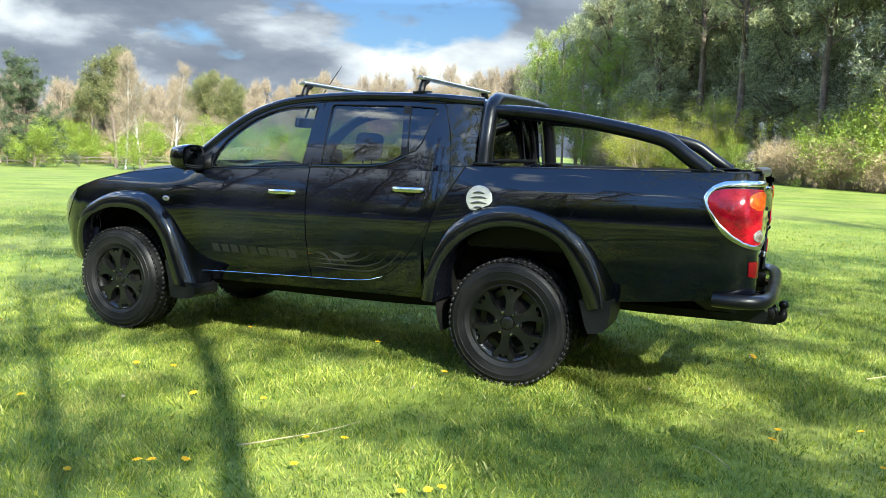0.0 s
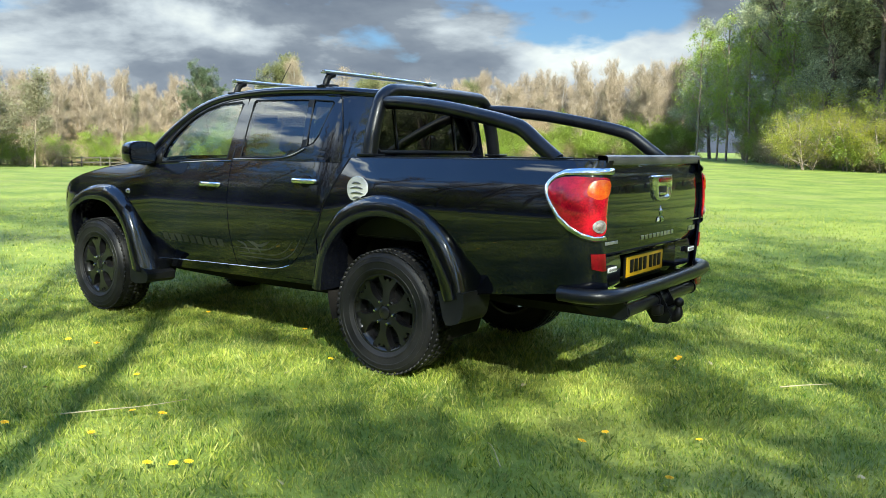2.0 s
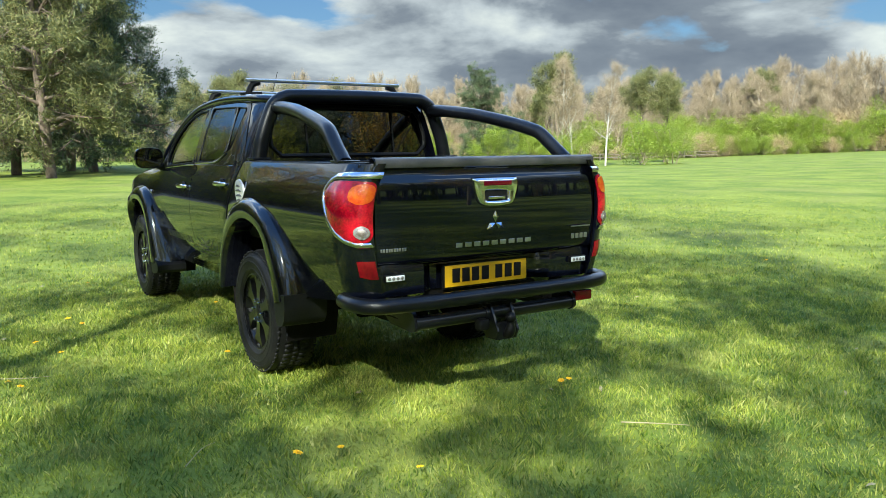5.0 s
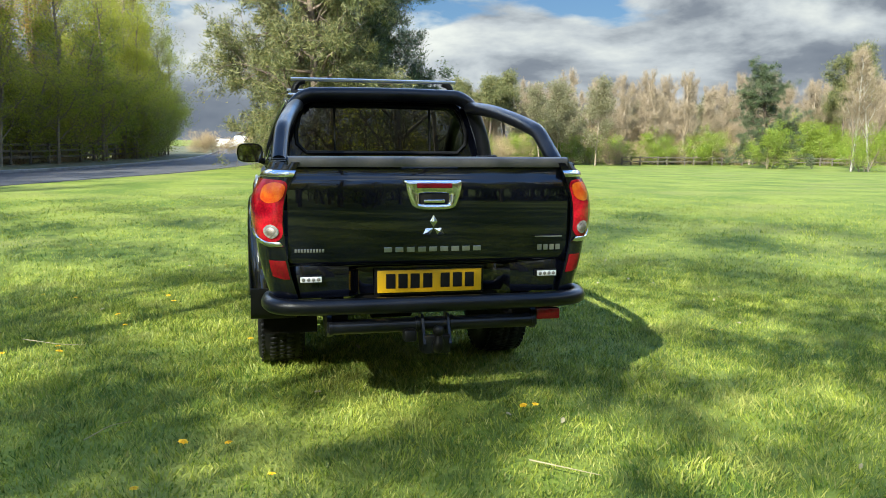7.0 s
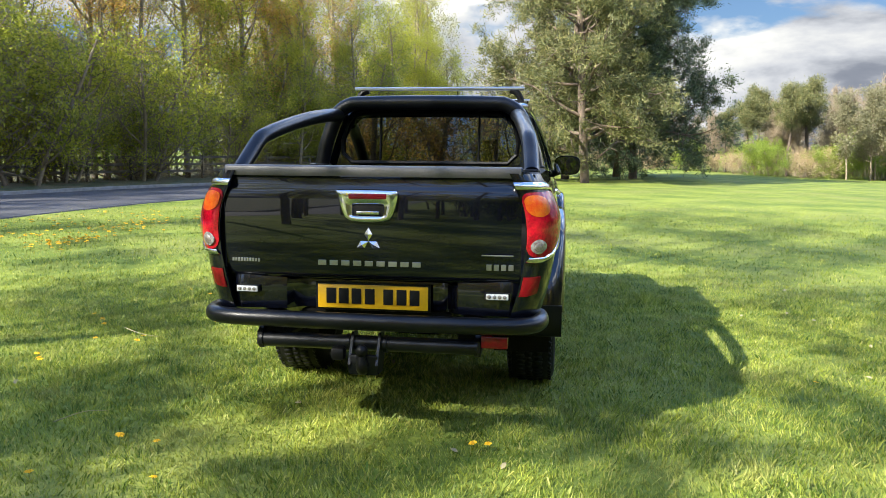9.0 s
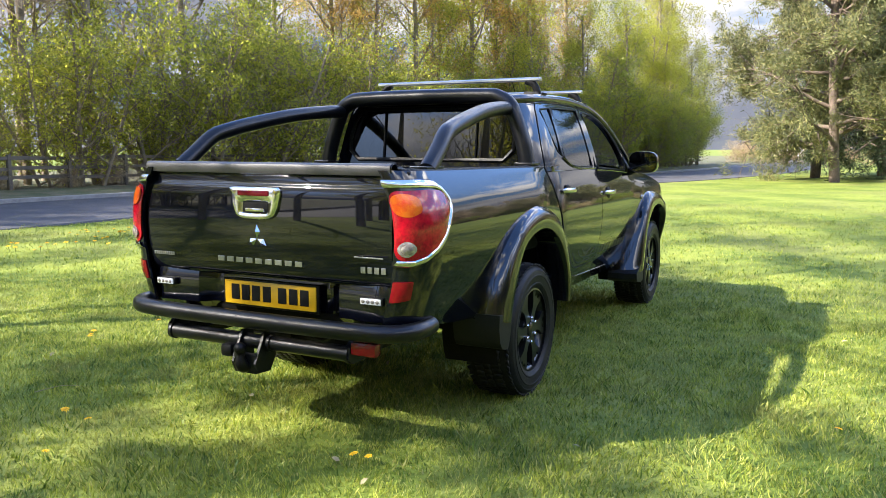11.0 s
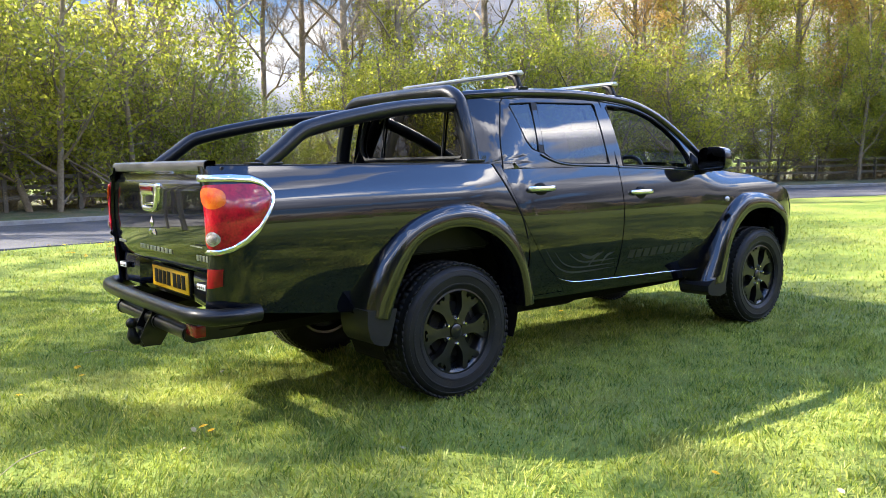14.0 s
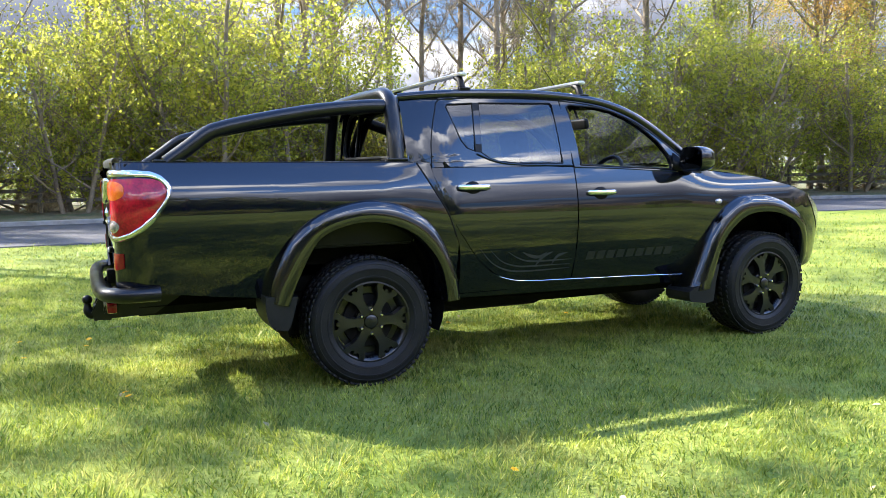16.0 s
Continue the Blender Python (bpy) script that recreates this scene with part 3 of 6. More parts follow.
rear_mid = [((a[0] + b[0]) / 2, (a[1] + b[1]) / 2) for a, b in zip(curve_pts(REAR_IN, 20), curve_pts(REAR_OUT, 20))]
front_mid = [((a[0] + b[0]) / 2, (a[1] + b[1]) / 2) for a, b in zip(curve_pts(FRONT_IN, 20), curve_pts(FRONT_OUT, 20))]
bed_low = lowest(rear_mid, table([(-1.31, 0.615), (-1.1, 0.60), (-0.85, 0.565), (-0.55, 0.53), (0.6, 0.5)]))
bed_top = table([(-1.32, 1.268), (-1.0, 1.262), (0.314, 1.252), (0.322, 1.245), (0.49, 0.955), (0.56, 0.78)])
fender_low = lowest(front_mid, table([(2.2, 0.47), (2.4, 0.46), (3.36, 0.44), (3.75, 0.50)]))
hood_edge = table([(2.36, 1.19), (2.6, 1.165), (2.9, 1.13), (3.2, 1.065), (3.4, 1.0), (3.55, 0.90), (3.66, 0.80), (3.72, 0.70)])

XS_BED = np.concatenate([-1.13 - 0.18 * np.cos(np.linspace(0.01, math.pi / 2, 26)), np.linspace(-1.12, 0.30, 60), np.linspace(0.314, 0.56, 14)])
DOOR_R_LOW = table([(0.428, 1.19), (0.44, 1.15), (0.475, 1.05), (0.51, 0.95), (0.56, 0.86), (0.645, 0.74), (0.72, 0.655), (0.80, 0.59), (0.88, 0.55), (0.97, 0.525), (1.10, 0.512), (1.39, 0.502)])
belt = table([(0.3, 1.25), (0.62, 1.335), (0.70, 1.305), (0.75, 1.285), (0.86, 1.247), (1.0, 1.23), (1.3, 1.218), (1.5, 1.212), (2.2, 1.172), (2.45, 1.155)])


def low_belt(x):
    return min(belt(x), 1.222)


for s, side in ((1, "nearside"), (-1, "offside")):
    part("bed_side", flank(XS_BED, bed_low, bed_top, s, 22), M_PAINT, car)
    part("rear_door", flank(np.concatenate([np.linspace(0.428, 0.9, 30), np.linspace(0.92, 1.389, 18)]), DOOR_R_LOW, lambda x: low_belt(x) - 0.002, s, 18, half=cab_y), M_PAINT, car)
    part("front_door", flank(np.concatenate([np.linspace(1.397, 2.34, 30), np.linspace(2.36, 2.458, 8)]), table([(1.397, 0.502), (2.0, 0.482), (2.34, 0.468), (2.375, 0.475), (2.44, 0.60), (2.46, 0.70)]), low_belt, s, 18), M_PAINT, car)
    part("front_fender", flank(np.concatenate([np.linspace(2.35, 3.2, 40), 3.2 + 0.52 * np.sin(np.linspace(0.05, 1.55, 16))]), lambda x: max(fender_low(x), lin(x, [2.35, 2.378, 2.443, 2.464, 2.47], [0.46, 0.47, 0.595, 0.70, 0.3]) if x < 2.47 else 0), hood_edge, s, 16), M_PAINT, car)
    # cab flank behind and under the rear door, and the sill
    part("cab_quarter", flank(np.concatenate([np.linspace(0.322, 0.6, 24), np.linspace(0.62, 0.98, 14)]), lambda x: max(0.462, lin(x, [0.322, 0.33, 0.50, 0.572, 0.60], [1.24, 1.225, 0.935, 0.76, 0.462])), lambda x: lin(x, [0.322, 0.42], [1.25, 1.25]) if x < 0.422 else DOOR_R_LOW(x) - 0.007, s, 14, half=cab_y), M_PAINT, car)
    part("sill", flank(np.linspace(0.56, 2.40, 40), lambda x: lin(x, [0.56, 2.4], [0.432, 0.400]), lambda x: DOOR_R_LOW(x) - 0.008 if 0.98 < x < 1.39 else lin(x, [0.56, 0.9799, 0.98, 1.39, 2.0, 2.34, 2.4], [0.458, 0.458, 0.515, 0.494, 0.474, 0.460, 0.455]), s, 6, half=cab_y), M_PAINT, car)
    # bright line under the doors
    b = bmesh.new()
    ptl = [(0.86, 0.551), (0.97, 0.521), (1.10, 0.508), (1.39, 0.498), (2.0, 0.478), (2.34, 0.464)]
    tube(b, [(x, s * (side_y(x, z) + 0.001), z) for x, z in curve_pts(ptl, 40)], 0.0022, 6)
    part("sill_trim", b, M_CHROME, car, "thin bright trim line")

    # wheel-arch flares
    for inn, outw in ((REAR_IN, REAR_OUT), (FRONT_IN, FRONT_OUT)):
        b = bmesh.new()
        rows = []
        for p, q in zip(curve_pts(inn, 48), curve_pts(outw, 48)):
            yb = side_y(q[0], q[1])
            lip = max(0.885, yb + 0.05) if q[0] < 3.2 else yb + 0.065
            row = []
            for f, w in ((0.0, 0.0), (0.04, 0.35), (0.14, 0.72), (0.35, 0.93), (0.62, 1.0), (0.88, 1.0), (0.97, 0.96), (1.0, 0.86)):
                x, z = q + (p - q) * f
                row.append((x, s * (yb - 0.004 + (lip - yb) * w), z))
            x, z = p
            row.append((x + (0.012 if x < (inn[0][0] + inn[-1][0]) / 2 else -0.012), s * (yb - 0.10), z + 0.006))
            rows.append(row)
        grid(b, rows)
        b.normal_update()
        if s * sum(f.normal.y for f in b.faces) < 0:
            bmesh.ops.reverse_faces(b, faces=b.faces[:])
        part("wheel_arch_flare", b, M_FLARE, car, "wide glossy black wheel-arch flare")
        # liner
        b = bmesh.new()
        cx = (inn[0][0] + inn[-1][0]) / 2
        rows = []
        for a in np.linspace(-0.42, math.pi + 0.42, 28):
            rows.append([(cx + 0.475 * math.cos(a), s * y, 0.46 + 0.475 * math.sin(a)) for y in (0.80, 0.66, 0.50)])
        grid(b, rows)
        b.faces.new([v for v in b.verts if abs(abs(v.co.y) - 0.50) < 0.001])
        part("wheel_well", b, M_UNDER, car, "dark wheel-arch liner")

for s in (1, -1):
    b = bmesh.new()
    tube(b, [(x, s * (side_y(x, z) + 0.0005), z) for x, z in curve_pts([(0.318, 1.252), (0.40, 1.11), (0.492, 0.955), (0.545, 0.82)], 20)], 0.0045, 6)
    part("bed_gap", b, M_INK, car, "dark gap between cab and bed")
    # the bed's front edge turns in behind the cab's corner
    b = bmesh.new()
    edge = curve_pts([(0.30, 1.250), (0.318, 1.246), (0.40, 1.11), (0.492, 0.955), (0.548, 0.80)], 24)
    grid(b, [[(x - 0.002 + 0.006 * w, s * (side_y(x, z) * (1 - w) + (cab_y(x, z) - 0.03) * w - 0.003), z) for w in (0, 0.15, 0.5, 1.0)] for x, z in edge])
    part("bed_edge", outward(b, 0, 1), M_PAINT, car)

# tailgate
def gate_x(y, z):
    x = -1.318 + 0.020 * (y / 0.69) ** 2
    x += lin(z, [0.78, 0.80, 0.90, 1.02, 1.185, 1.205, 1.235, 1.25, 1.275, 1.288, 1.292], [0.035, 0.018, 0.004, 0.0, 0.004, 0.018, 0.020, 0.002, 0.0, 0.006, 0.02])
    return x


b = bmesh.new()
zs = [0.78, 0.80, 0.84, 0.90, 0.96, 1.02, 1.08, 1.14, 1.185, 1.197, 1.207, 1.235, 1.245, 1.255, 1.275, 1.284, 1.290, 1.292]
grid(b, [[(gate_x(y, z), y, z) for y in np.linspace(-0.682, 0.682, 33)] for z in zs] + [[(-1.25, y, 1.292) for y in np.linspace(-0.682, 0.682, 33)], [(-1.25, y, 1.27) for y in np.linspace(-0.682, 0.682, 33)]])
bmesh.ops.recalc_face_normals(b, faces=b.faces[:])
b.normal_update()
if sum(f.normal.x for f in b.faces) > 0:
    bmesh.ops.reverse_faces(b, faces=b.faces[:])
tailgate = part("tailgate", b, M_PAINT, car)
b = bmesh.new()
grid(b, [[(gate_x(y, z) - 0.0025, y, z + (0.0025 if z > 1.28 else 0)) for y in np.linspace(-0.676, 0.676, 33)] for z in (1.246, 1.255, 1.275, 1.284, 1.290, 1.292)] + [[(-1.252, y, 1.2945) for y in np.linspace(-0.676, 0.676, 33)]])
b.normal_update()
if sum(f.normal.x for f in b.faces) > 0:
    bmesh.ops.reverse_faces(b, faces=b.faces[:])
part("tailgate_cap", b, M_GATECAP, tailgate, "plastic cap along the tailgate's top edge, greyed for its sky reflection")
b = bmesh.new()
box(b, (-1.262, 0, 1.03), (0.03, 1.36, 0.48), 0.01)
part("tailgate_inner", b, M_PLASTIC, tailgate)
b = bmesh.new()
grid(b, [[(lin(abs(y), [0, 0.34, 0.40, 0.62, 0.70], [-1.205, -1.205, -1.268, -1.285, -1.255]) + lin(z, [0.60, 0.63, 0.75, 0.785], [0.04, 0.0, 0.0, 0.01]), y, z) for y in np.linspace(-0.70, 0.70, 57)] for z in (0.60, 0.615, 0.63, 0.66, 0.70, 0.74, 0.765, 0.785)])
b.normal_update()
if sum(f.normal.x for f in b.faces) > 0:
    bmesh.ops.reverse_faces(b, faces=b.faces[:])
shell(b, 0.02)
part("rear_valance", b, M_PAINT, car)
# bed: floor, walls, front wall
b = bmesh.new()
box(b, (-0.48, 0, 0.80), (1.54, 1.45, 0.03), 0.005)
part("bed_floor", b, M_PLASTIC, car, "black ribbed bed liner")
for s in (1, -1):
    b = bmesh.new()
    box(b, (-0.48, s * 0.72, 1.03), (1.54, 0.03, 0.47), 0.008)
    part("bed_wall", b, M_PLASTIC, car)
    b = bmesh.new()
    grid(b, [[(x, s * (side_y(x, 1.262) - 0.005 - w), bed_top(x) + h) for w, h in ((0, 0), (0.004, 0.006), (0.07, 0.008), (0.075, -0.01))] for x in np.linspace(-1.26, 0.30, 30)])
    b.normal_update()
    if sum(f.normal.z for f in b.faces) < 0:
        bmesh.ops.reverse_faces(b, faces=b.faces[:])
    part("bed_rail_cap", b, M_PLASTIC, car)
b = bmesh.new()
box(b, (0.285, 0, 1.02), (0.03, 1.45, 0.46), 0.008)
part("bed_front_wall", b, M_PAINT, car)

# cab: roof and its edges
ROOF = curve_pts([(0.27, 1.655), (0.34, 1.675), (0.63, 1.703), (1.11, 1.716), (1.45, 1.700), (1.72, 1.660)], 26)


def roof_row(x, z):
    ys = np.linspace(-1, 1, 25)
    row = []
    for u in ys:
        a = abs(u)
        y = u * (0.615 - roll_in(x))
        drop = 0.012 * a ** 2 + (0.0 if a < 0.84 else 0.055 * ((a - 0.84) / 0.16) ** 2)
        row.append((x, y, z - drop))
    return row


b = bmesh.new()
rows = [roof_row(x, z) for x, z in ROOF]
rows.insert(0, [(p[0] - 0.012, p[1], p[2] - 0.03) for p in rows[0]])
grid(b, rows)
b.normal_update()
if sum(f.normal.z for f in b.faces) < 0:
    bmesh.ops.reverse_faces(b, faces=b.faces[:])
shell(b, 0.02)
part("roof", b, M_PAINT, car)


def fill(outline, holes, place_fn):
    """A thin sheet with holes, set in space by place_fn(u, v)."""
    from mathutils.geometry import tessellate_polygon
    loops = [[Vector((p[0], p[1], 0)) for p in l] for l in [outline] + holes]
    flat = [p for l in loops for p in l]
    b = bmesh.new()
    vs = [b.verts.new(place_fn(p.x, p.y)) for p in flat]
    for t in tessellate_polygon(loops):
        try:
            b.faces.new([vs[i] for i in t])
        except ValueError:
            pass
    bmesh.ops.recalc_face_normals(b, faces=b.faces[:])
    return b


def bowed(b, s, inset=0.0):
    """Splits a cab-side sheet finely and lays it on the rounded side."""
    for _ in range(3):
        es = [e for e in b.edges if e.calc_length() > 0.09]
        if es:
            bmesh.ops.subdivide_edges(b, edges=es, cuts=1)
            bmesh.ops.triangulate(b, faces=b.faces[:])
    for v in b.verts:
        v.co.y = s * (glass_y(v.co.z, v.co.x) - inset)
    return b


def rounded(pts, n=60):
    return [tuple(p) for p in curve_pts(list(pts) + [pts[0]], n)[:-1]]


FRONT_WIN = [(1.452, 1.228), (1.418, 1.60), (1.44, 1.612), (1.64, 1.600), (1.76, 1.575), (1.87, 1.532), (1.98, 1.465), (2.085, 1.378), (2.16, 1.285), (2.185, 1.225), (2.17, 1.192)]
REAR_WIN = [(1.318, 1.240), (1.310, 1.605), (1.295, 1.620), (0.788, 1.612), (0.752, 1.310), (0.80, 1.278), (0.86, 1.257), (1.0, 1.243)]
QUARTER = [(0.745, 1.610), (0.575, 1.598), (0.562, 1.585), (0.625, 1.385), (0.66, 1.338), (0.714, 1.315)]
TOP_EDGE = [(0.30, 1.628), (0.63, 1.652), (1.11, 1.664), (1.45, 1.650), (1.70, 1.618), (1.90, 1.550), (2.06, 1.455), (2.22, 1.335), (2.36, 1.225), (2.43, 1.165)]
cab_out = [(0.30, 1.252), (0.42, 1.252)] + [(x, 1.223) for x in (0.43, 0.7, 1.0, 1.3)] + [(1.5, 1.213), (2.2, 1.173), (2.42, 1.158)] + [(x, z) for x, z in reversed(TOP_EDGE)]

for s in (1, -1):
    def wall(u, v, s=s):
        return (u, s * glass_y(v, u), v)
    b = outward(bowed(fill(cab_out, [FRONT_WIN, REAR_WIN, QUARTER], wall), s), 1, s)
    shell(b, 0.035)
    part("cab_side_frame", b, M_PAINT, car)
    for nm, poly, gm, lab in (("front_window", FRONT_WIN, M_GLASS, "clear side window glass"), ("rear_window", REAR_WIN, M_TINT, "dark tinted side window glass"), ("quarter_window", QUARTER, M_TINT, "dark tinted quarter glass")):
        if nm == "front_window" and s < 0:
            continue
        b = outward(bowed(fill(poly, [], lambda u, v, s=s: (u, s * (glass_y(v) - 0.006), v)), s, 0.006), 1, s)
        ob = part(nm, b, gm, car, lab)
        ob.visible_shadow = False
    for poly in (FRONT_WIN, REAR_WIN, QUARTER):
        b = bmesh.new()
        loop = [(u, s * (glass_y(v, u) + 0.001), v) for u, v in poly]
        tube(b, loop + [loop[0]], 0.006 if poly is FRONT_WIN else 0.0042, 6)
        part("window_seal", b, M_PLASTIC, car, "black rubber window seal")
    # black post between the rear window and the quarter glass
    b = outward(fill([(0.788, 1.612), (0.752, 1.310), (0.714, 1.315), (0.745, 1.610)], [], lambda u, v, s=s: (u, s * (glass_y(v, u) + 0.003), v)), 1, s)
    shell(b, 0.008)
    part("window_post", b, M_PLASTIC, car, "narrow black post between the side windows")
    # door gap lines round the window frames
    b = bmesh.new()
    tube(b, [(1.393, s * (side_y(1.393, 1.2) + 0.0), 1.215), (1.37, s * (glass_y(1.65) + 0.002), 1.65)], 0.004, 5)
    part("door_gap", b, M_INK, car, "narrow dark shut line")
    b = bmesh.new()
    tube(b, [(x, s * (glass_y(z, x) + 0.001), z) for x, z in curve_pts([(0.428, 1.225), (0.445, 1.40), (0.50, 1.58), (0.56, 1.632), (1.1, 1.645), (1.45, 1.632), (1.69, 1.598), (1.89, 1.528), (2.05, 1.435), (2.21, 1.315), (2.35, 1.205)], 50)], 0.0035, 5)
    part("door_gap", b, M_INK, car)
    # a-pillar and rail over the doors
    b = bmesh.new()
    tube(b, [(x, s * (glass_y(z, x) - 0.012), z + 0.012) for x, z in curve_pts(TOP_EDGE, 40)], 0.028, 12)
    part("roof_rail", b, M_PAINT, car)
    b = bmesh.new()
    tube(b, [(x, s * (glass_y(z) + 0.004), z) for x, z in curve_pts([(1.40, 1.214), (1.7, 1.204), (2.1, 1.182), (2.2, 1.176)], 16)], 0.006, 6)
    part("belt_moulding", b, M_FLARE, car, "glossy black belt moulding")
    b = bmesh.new()
    tube(b, [(x, s * (glass_y(z) + 0.004), z) for x, z in curve_pts([(0.72, 1.302), (0.80, 1.268), (0.88, 1.247), (1.0, 1.235), (1.2, 1.229), (1.385, 1.226)], 16)], 0.006, 6)
    part("belt_moulding", b, M_FLARE, car, "glossy black belt moulding")

# windscreen
b = bmesh.new()
rows = []
for f in np.linspace(0, 1, 12):
    x, z = 1.70 + f * 0.80, 1.655 - 0.475 * f - 0.05 * f * (f - 1) * 0.8
    w = 0.585 + 0.12 * f
    rows.append([(x + 0.10 * (1 - u * u) * (0.4 + 0.6 * f), w * u, z - 0.01 * u * u) for u in np.linspace(-1, 1, 15)])
grid(b, rows)
outward(b, 2, 1)
ws = part("windscreen", b, M_GLASS, car, "clear windscreen glass")
ws.visible_shadow = False
# bonnet and nose
b = bmesh.new()
rows = []
for x in list(np.linspace(2.40, 3.35, 14)) + list(3.35 + 0.37 * np.sin(np.linspace(0.15, 1.5, 8))):
    ze = hood_edge(x)
    w = side_y(x, ze) - 0.004
    crown = lin(x, [2.40, 2.9, 3.35, 3.72], [0.045, 0.05, 0.04, 0.0])
    rows.append([(x, w * u, ze + crown * (1 - u ** 4) + 0.006) for u in np.linspace(-1, 1, 21)])
grid(b, rows)
outward(b, 2, 1)
part("bonnet", b, M_PAINT, car)
b = bmesh.new()
rows = []
for z in (0.40, 0.48, 0.60, 0.72):
    rows.append([(3.715 - 0.5 * (abs(u) ** 3) * 0.9 + (0.03 if z < 0.7 else 0), 0.66 * u * (1 + 0.16 * abs(u)), z) for u in np.linspace(-1, 1, 21)])
grid(b, rows)
outward(b, 0, 1)
shell(b, 0.03)
part("front_bumper", b, M_PAINT, car)
for s in (1, -1):
    b = bmesh.new()
    rows = []
    for x in np.linspace(3.40, 3.62, 10):
        zc = hood_edge(x)
        rows.append([(x, s * (side_y(x, z) + 0.004), z) for z in np.linspace(zc - lin(x, [3.40, 3.50, 3.62], [0.02, 0.09, 0.14]), zc - 0.008, 6)])
    grid(b, rows)
    outward(b, 1, s)
    part("headlamp", b, M_CLEAR, car, "clear headlamp lens")

# rear of the cab with its window
REAR_GLASS = [(-0.565, 1.345), (-0.505, 1.288), (0.505, 1.288), (0.565, 1.345), (0.572, 1.42), (0.545, 1.53), (0.505, 1.585), (0.45, 1.603), (-0.45, 1.603), (-0.505, 1.585), (-0.545, 1.53), (-0.572, 1.42)]
back = [(-0.680, 1.20), (0.680, 1.20), (0.668, 1.26), (0.622, 1.42), (0.542, 1.62), (0.46, 1.655), (-0.46, 1.655), (-0.542, 1.62), (-0.622, 1.42), (-0.668, 1.26)]


def cab_back(u, v):
    return (0.300 + 0.13 * (v - 1.25), u, v)


b = outward(fill(back, [REAR_GLASS], cab_back), 0, -1)
shell(b, 0.03)
part("cab_rear_panel", b, M_PAINT, car)
b = outward(fill(REAR_GLASS, [], lambda u, v: (cab_back(u, v)[0] + 0.008, u, v)), 0, -1)
ob = part("rear_screen", b, M_DARKTINT, car, "dark tinted rear screen glass")
ob.visible_shadow = False
b = bmesh.new()
lp = [(cab_back(u, v)[0] - 0.003, u, v) for u, v in REAR_GLASS]
tube(b, lp + [lp[0]], 0.014, 6)
part("window_seal", b, M_PLASTIC, car)
for y in (0.32, -0.32):
    b = bmesh.new()
    tube(b, [(cab_back(y, z)[0] - 0.001, y, z) for z in (1.29, 1.60)], 0.006, 8)
    part("window_divider", b, M_INK, car)


# wheels: outer face towards +y, hub face at y = 0
def prism(bm, outline, y0, y1, m=None, inset=0.0):
    """A plate with this (x, z) outline, from y0 back to y1, its front edge drawn in a little."""
    m = m or Matrix()
    n = len(outline)
    cx, cz = sum(p[0] for p in outline) / n, sum(p[1] for p in outline) / n
    front = [bm.verts.new(m @ Vector((cx + (p[0] - cx) * (1 - inset), y0, cz + (p[1] - cz) * (1 - inset)))) for p in outline]
    back_ = [bm.verts.new(m @ Vector((p[0], y1, p[1]))) for p in outline]
    bm.faces.new(front)
    bm.faces.new(list(reversed(back_)))
    for i in range(n):
        j = (i + 1) % n
        bm.faces.new((front[j], front[i], back_[i], back_[j]))


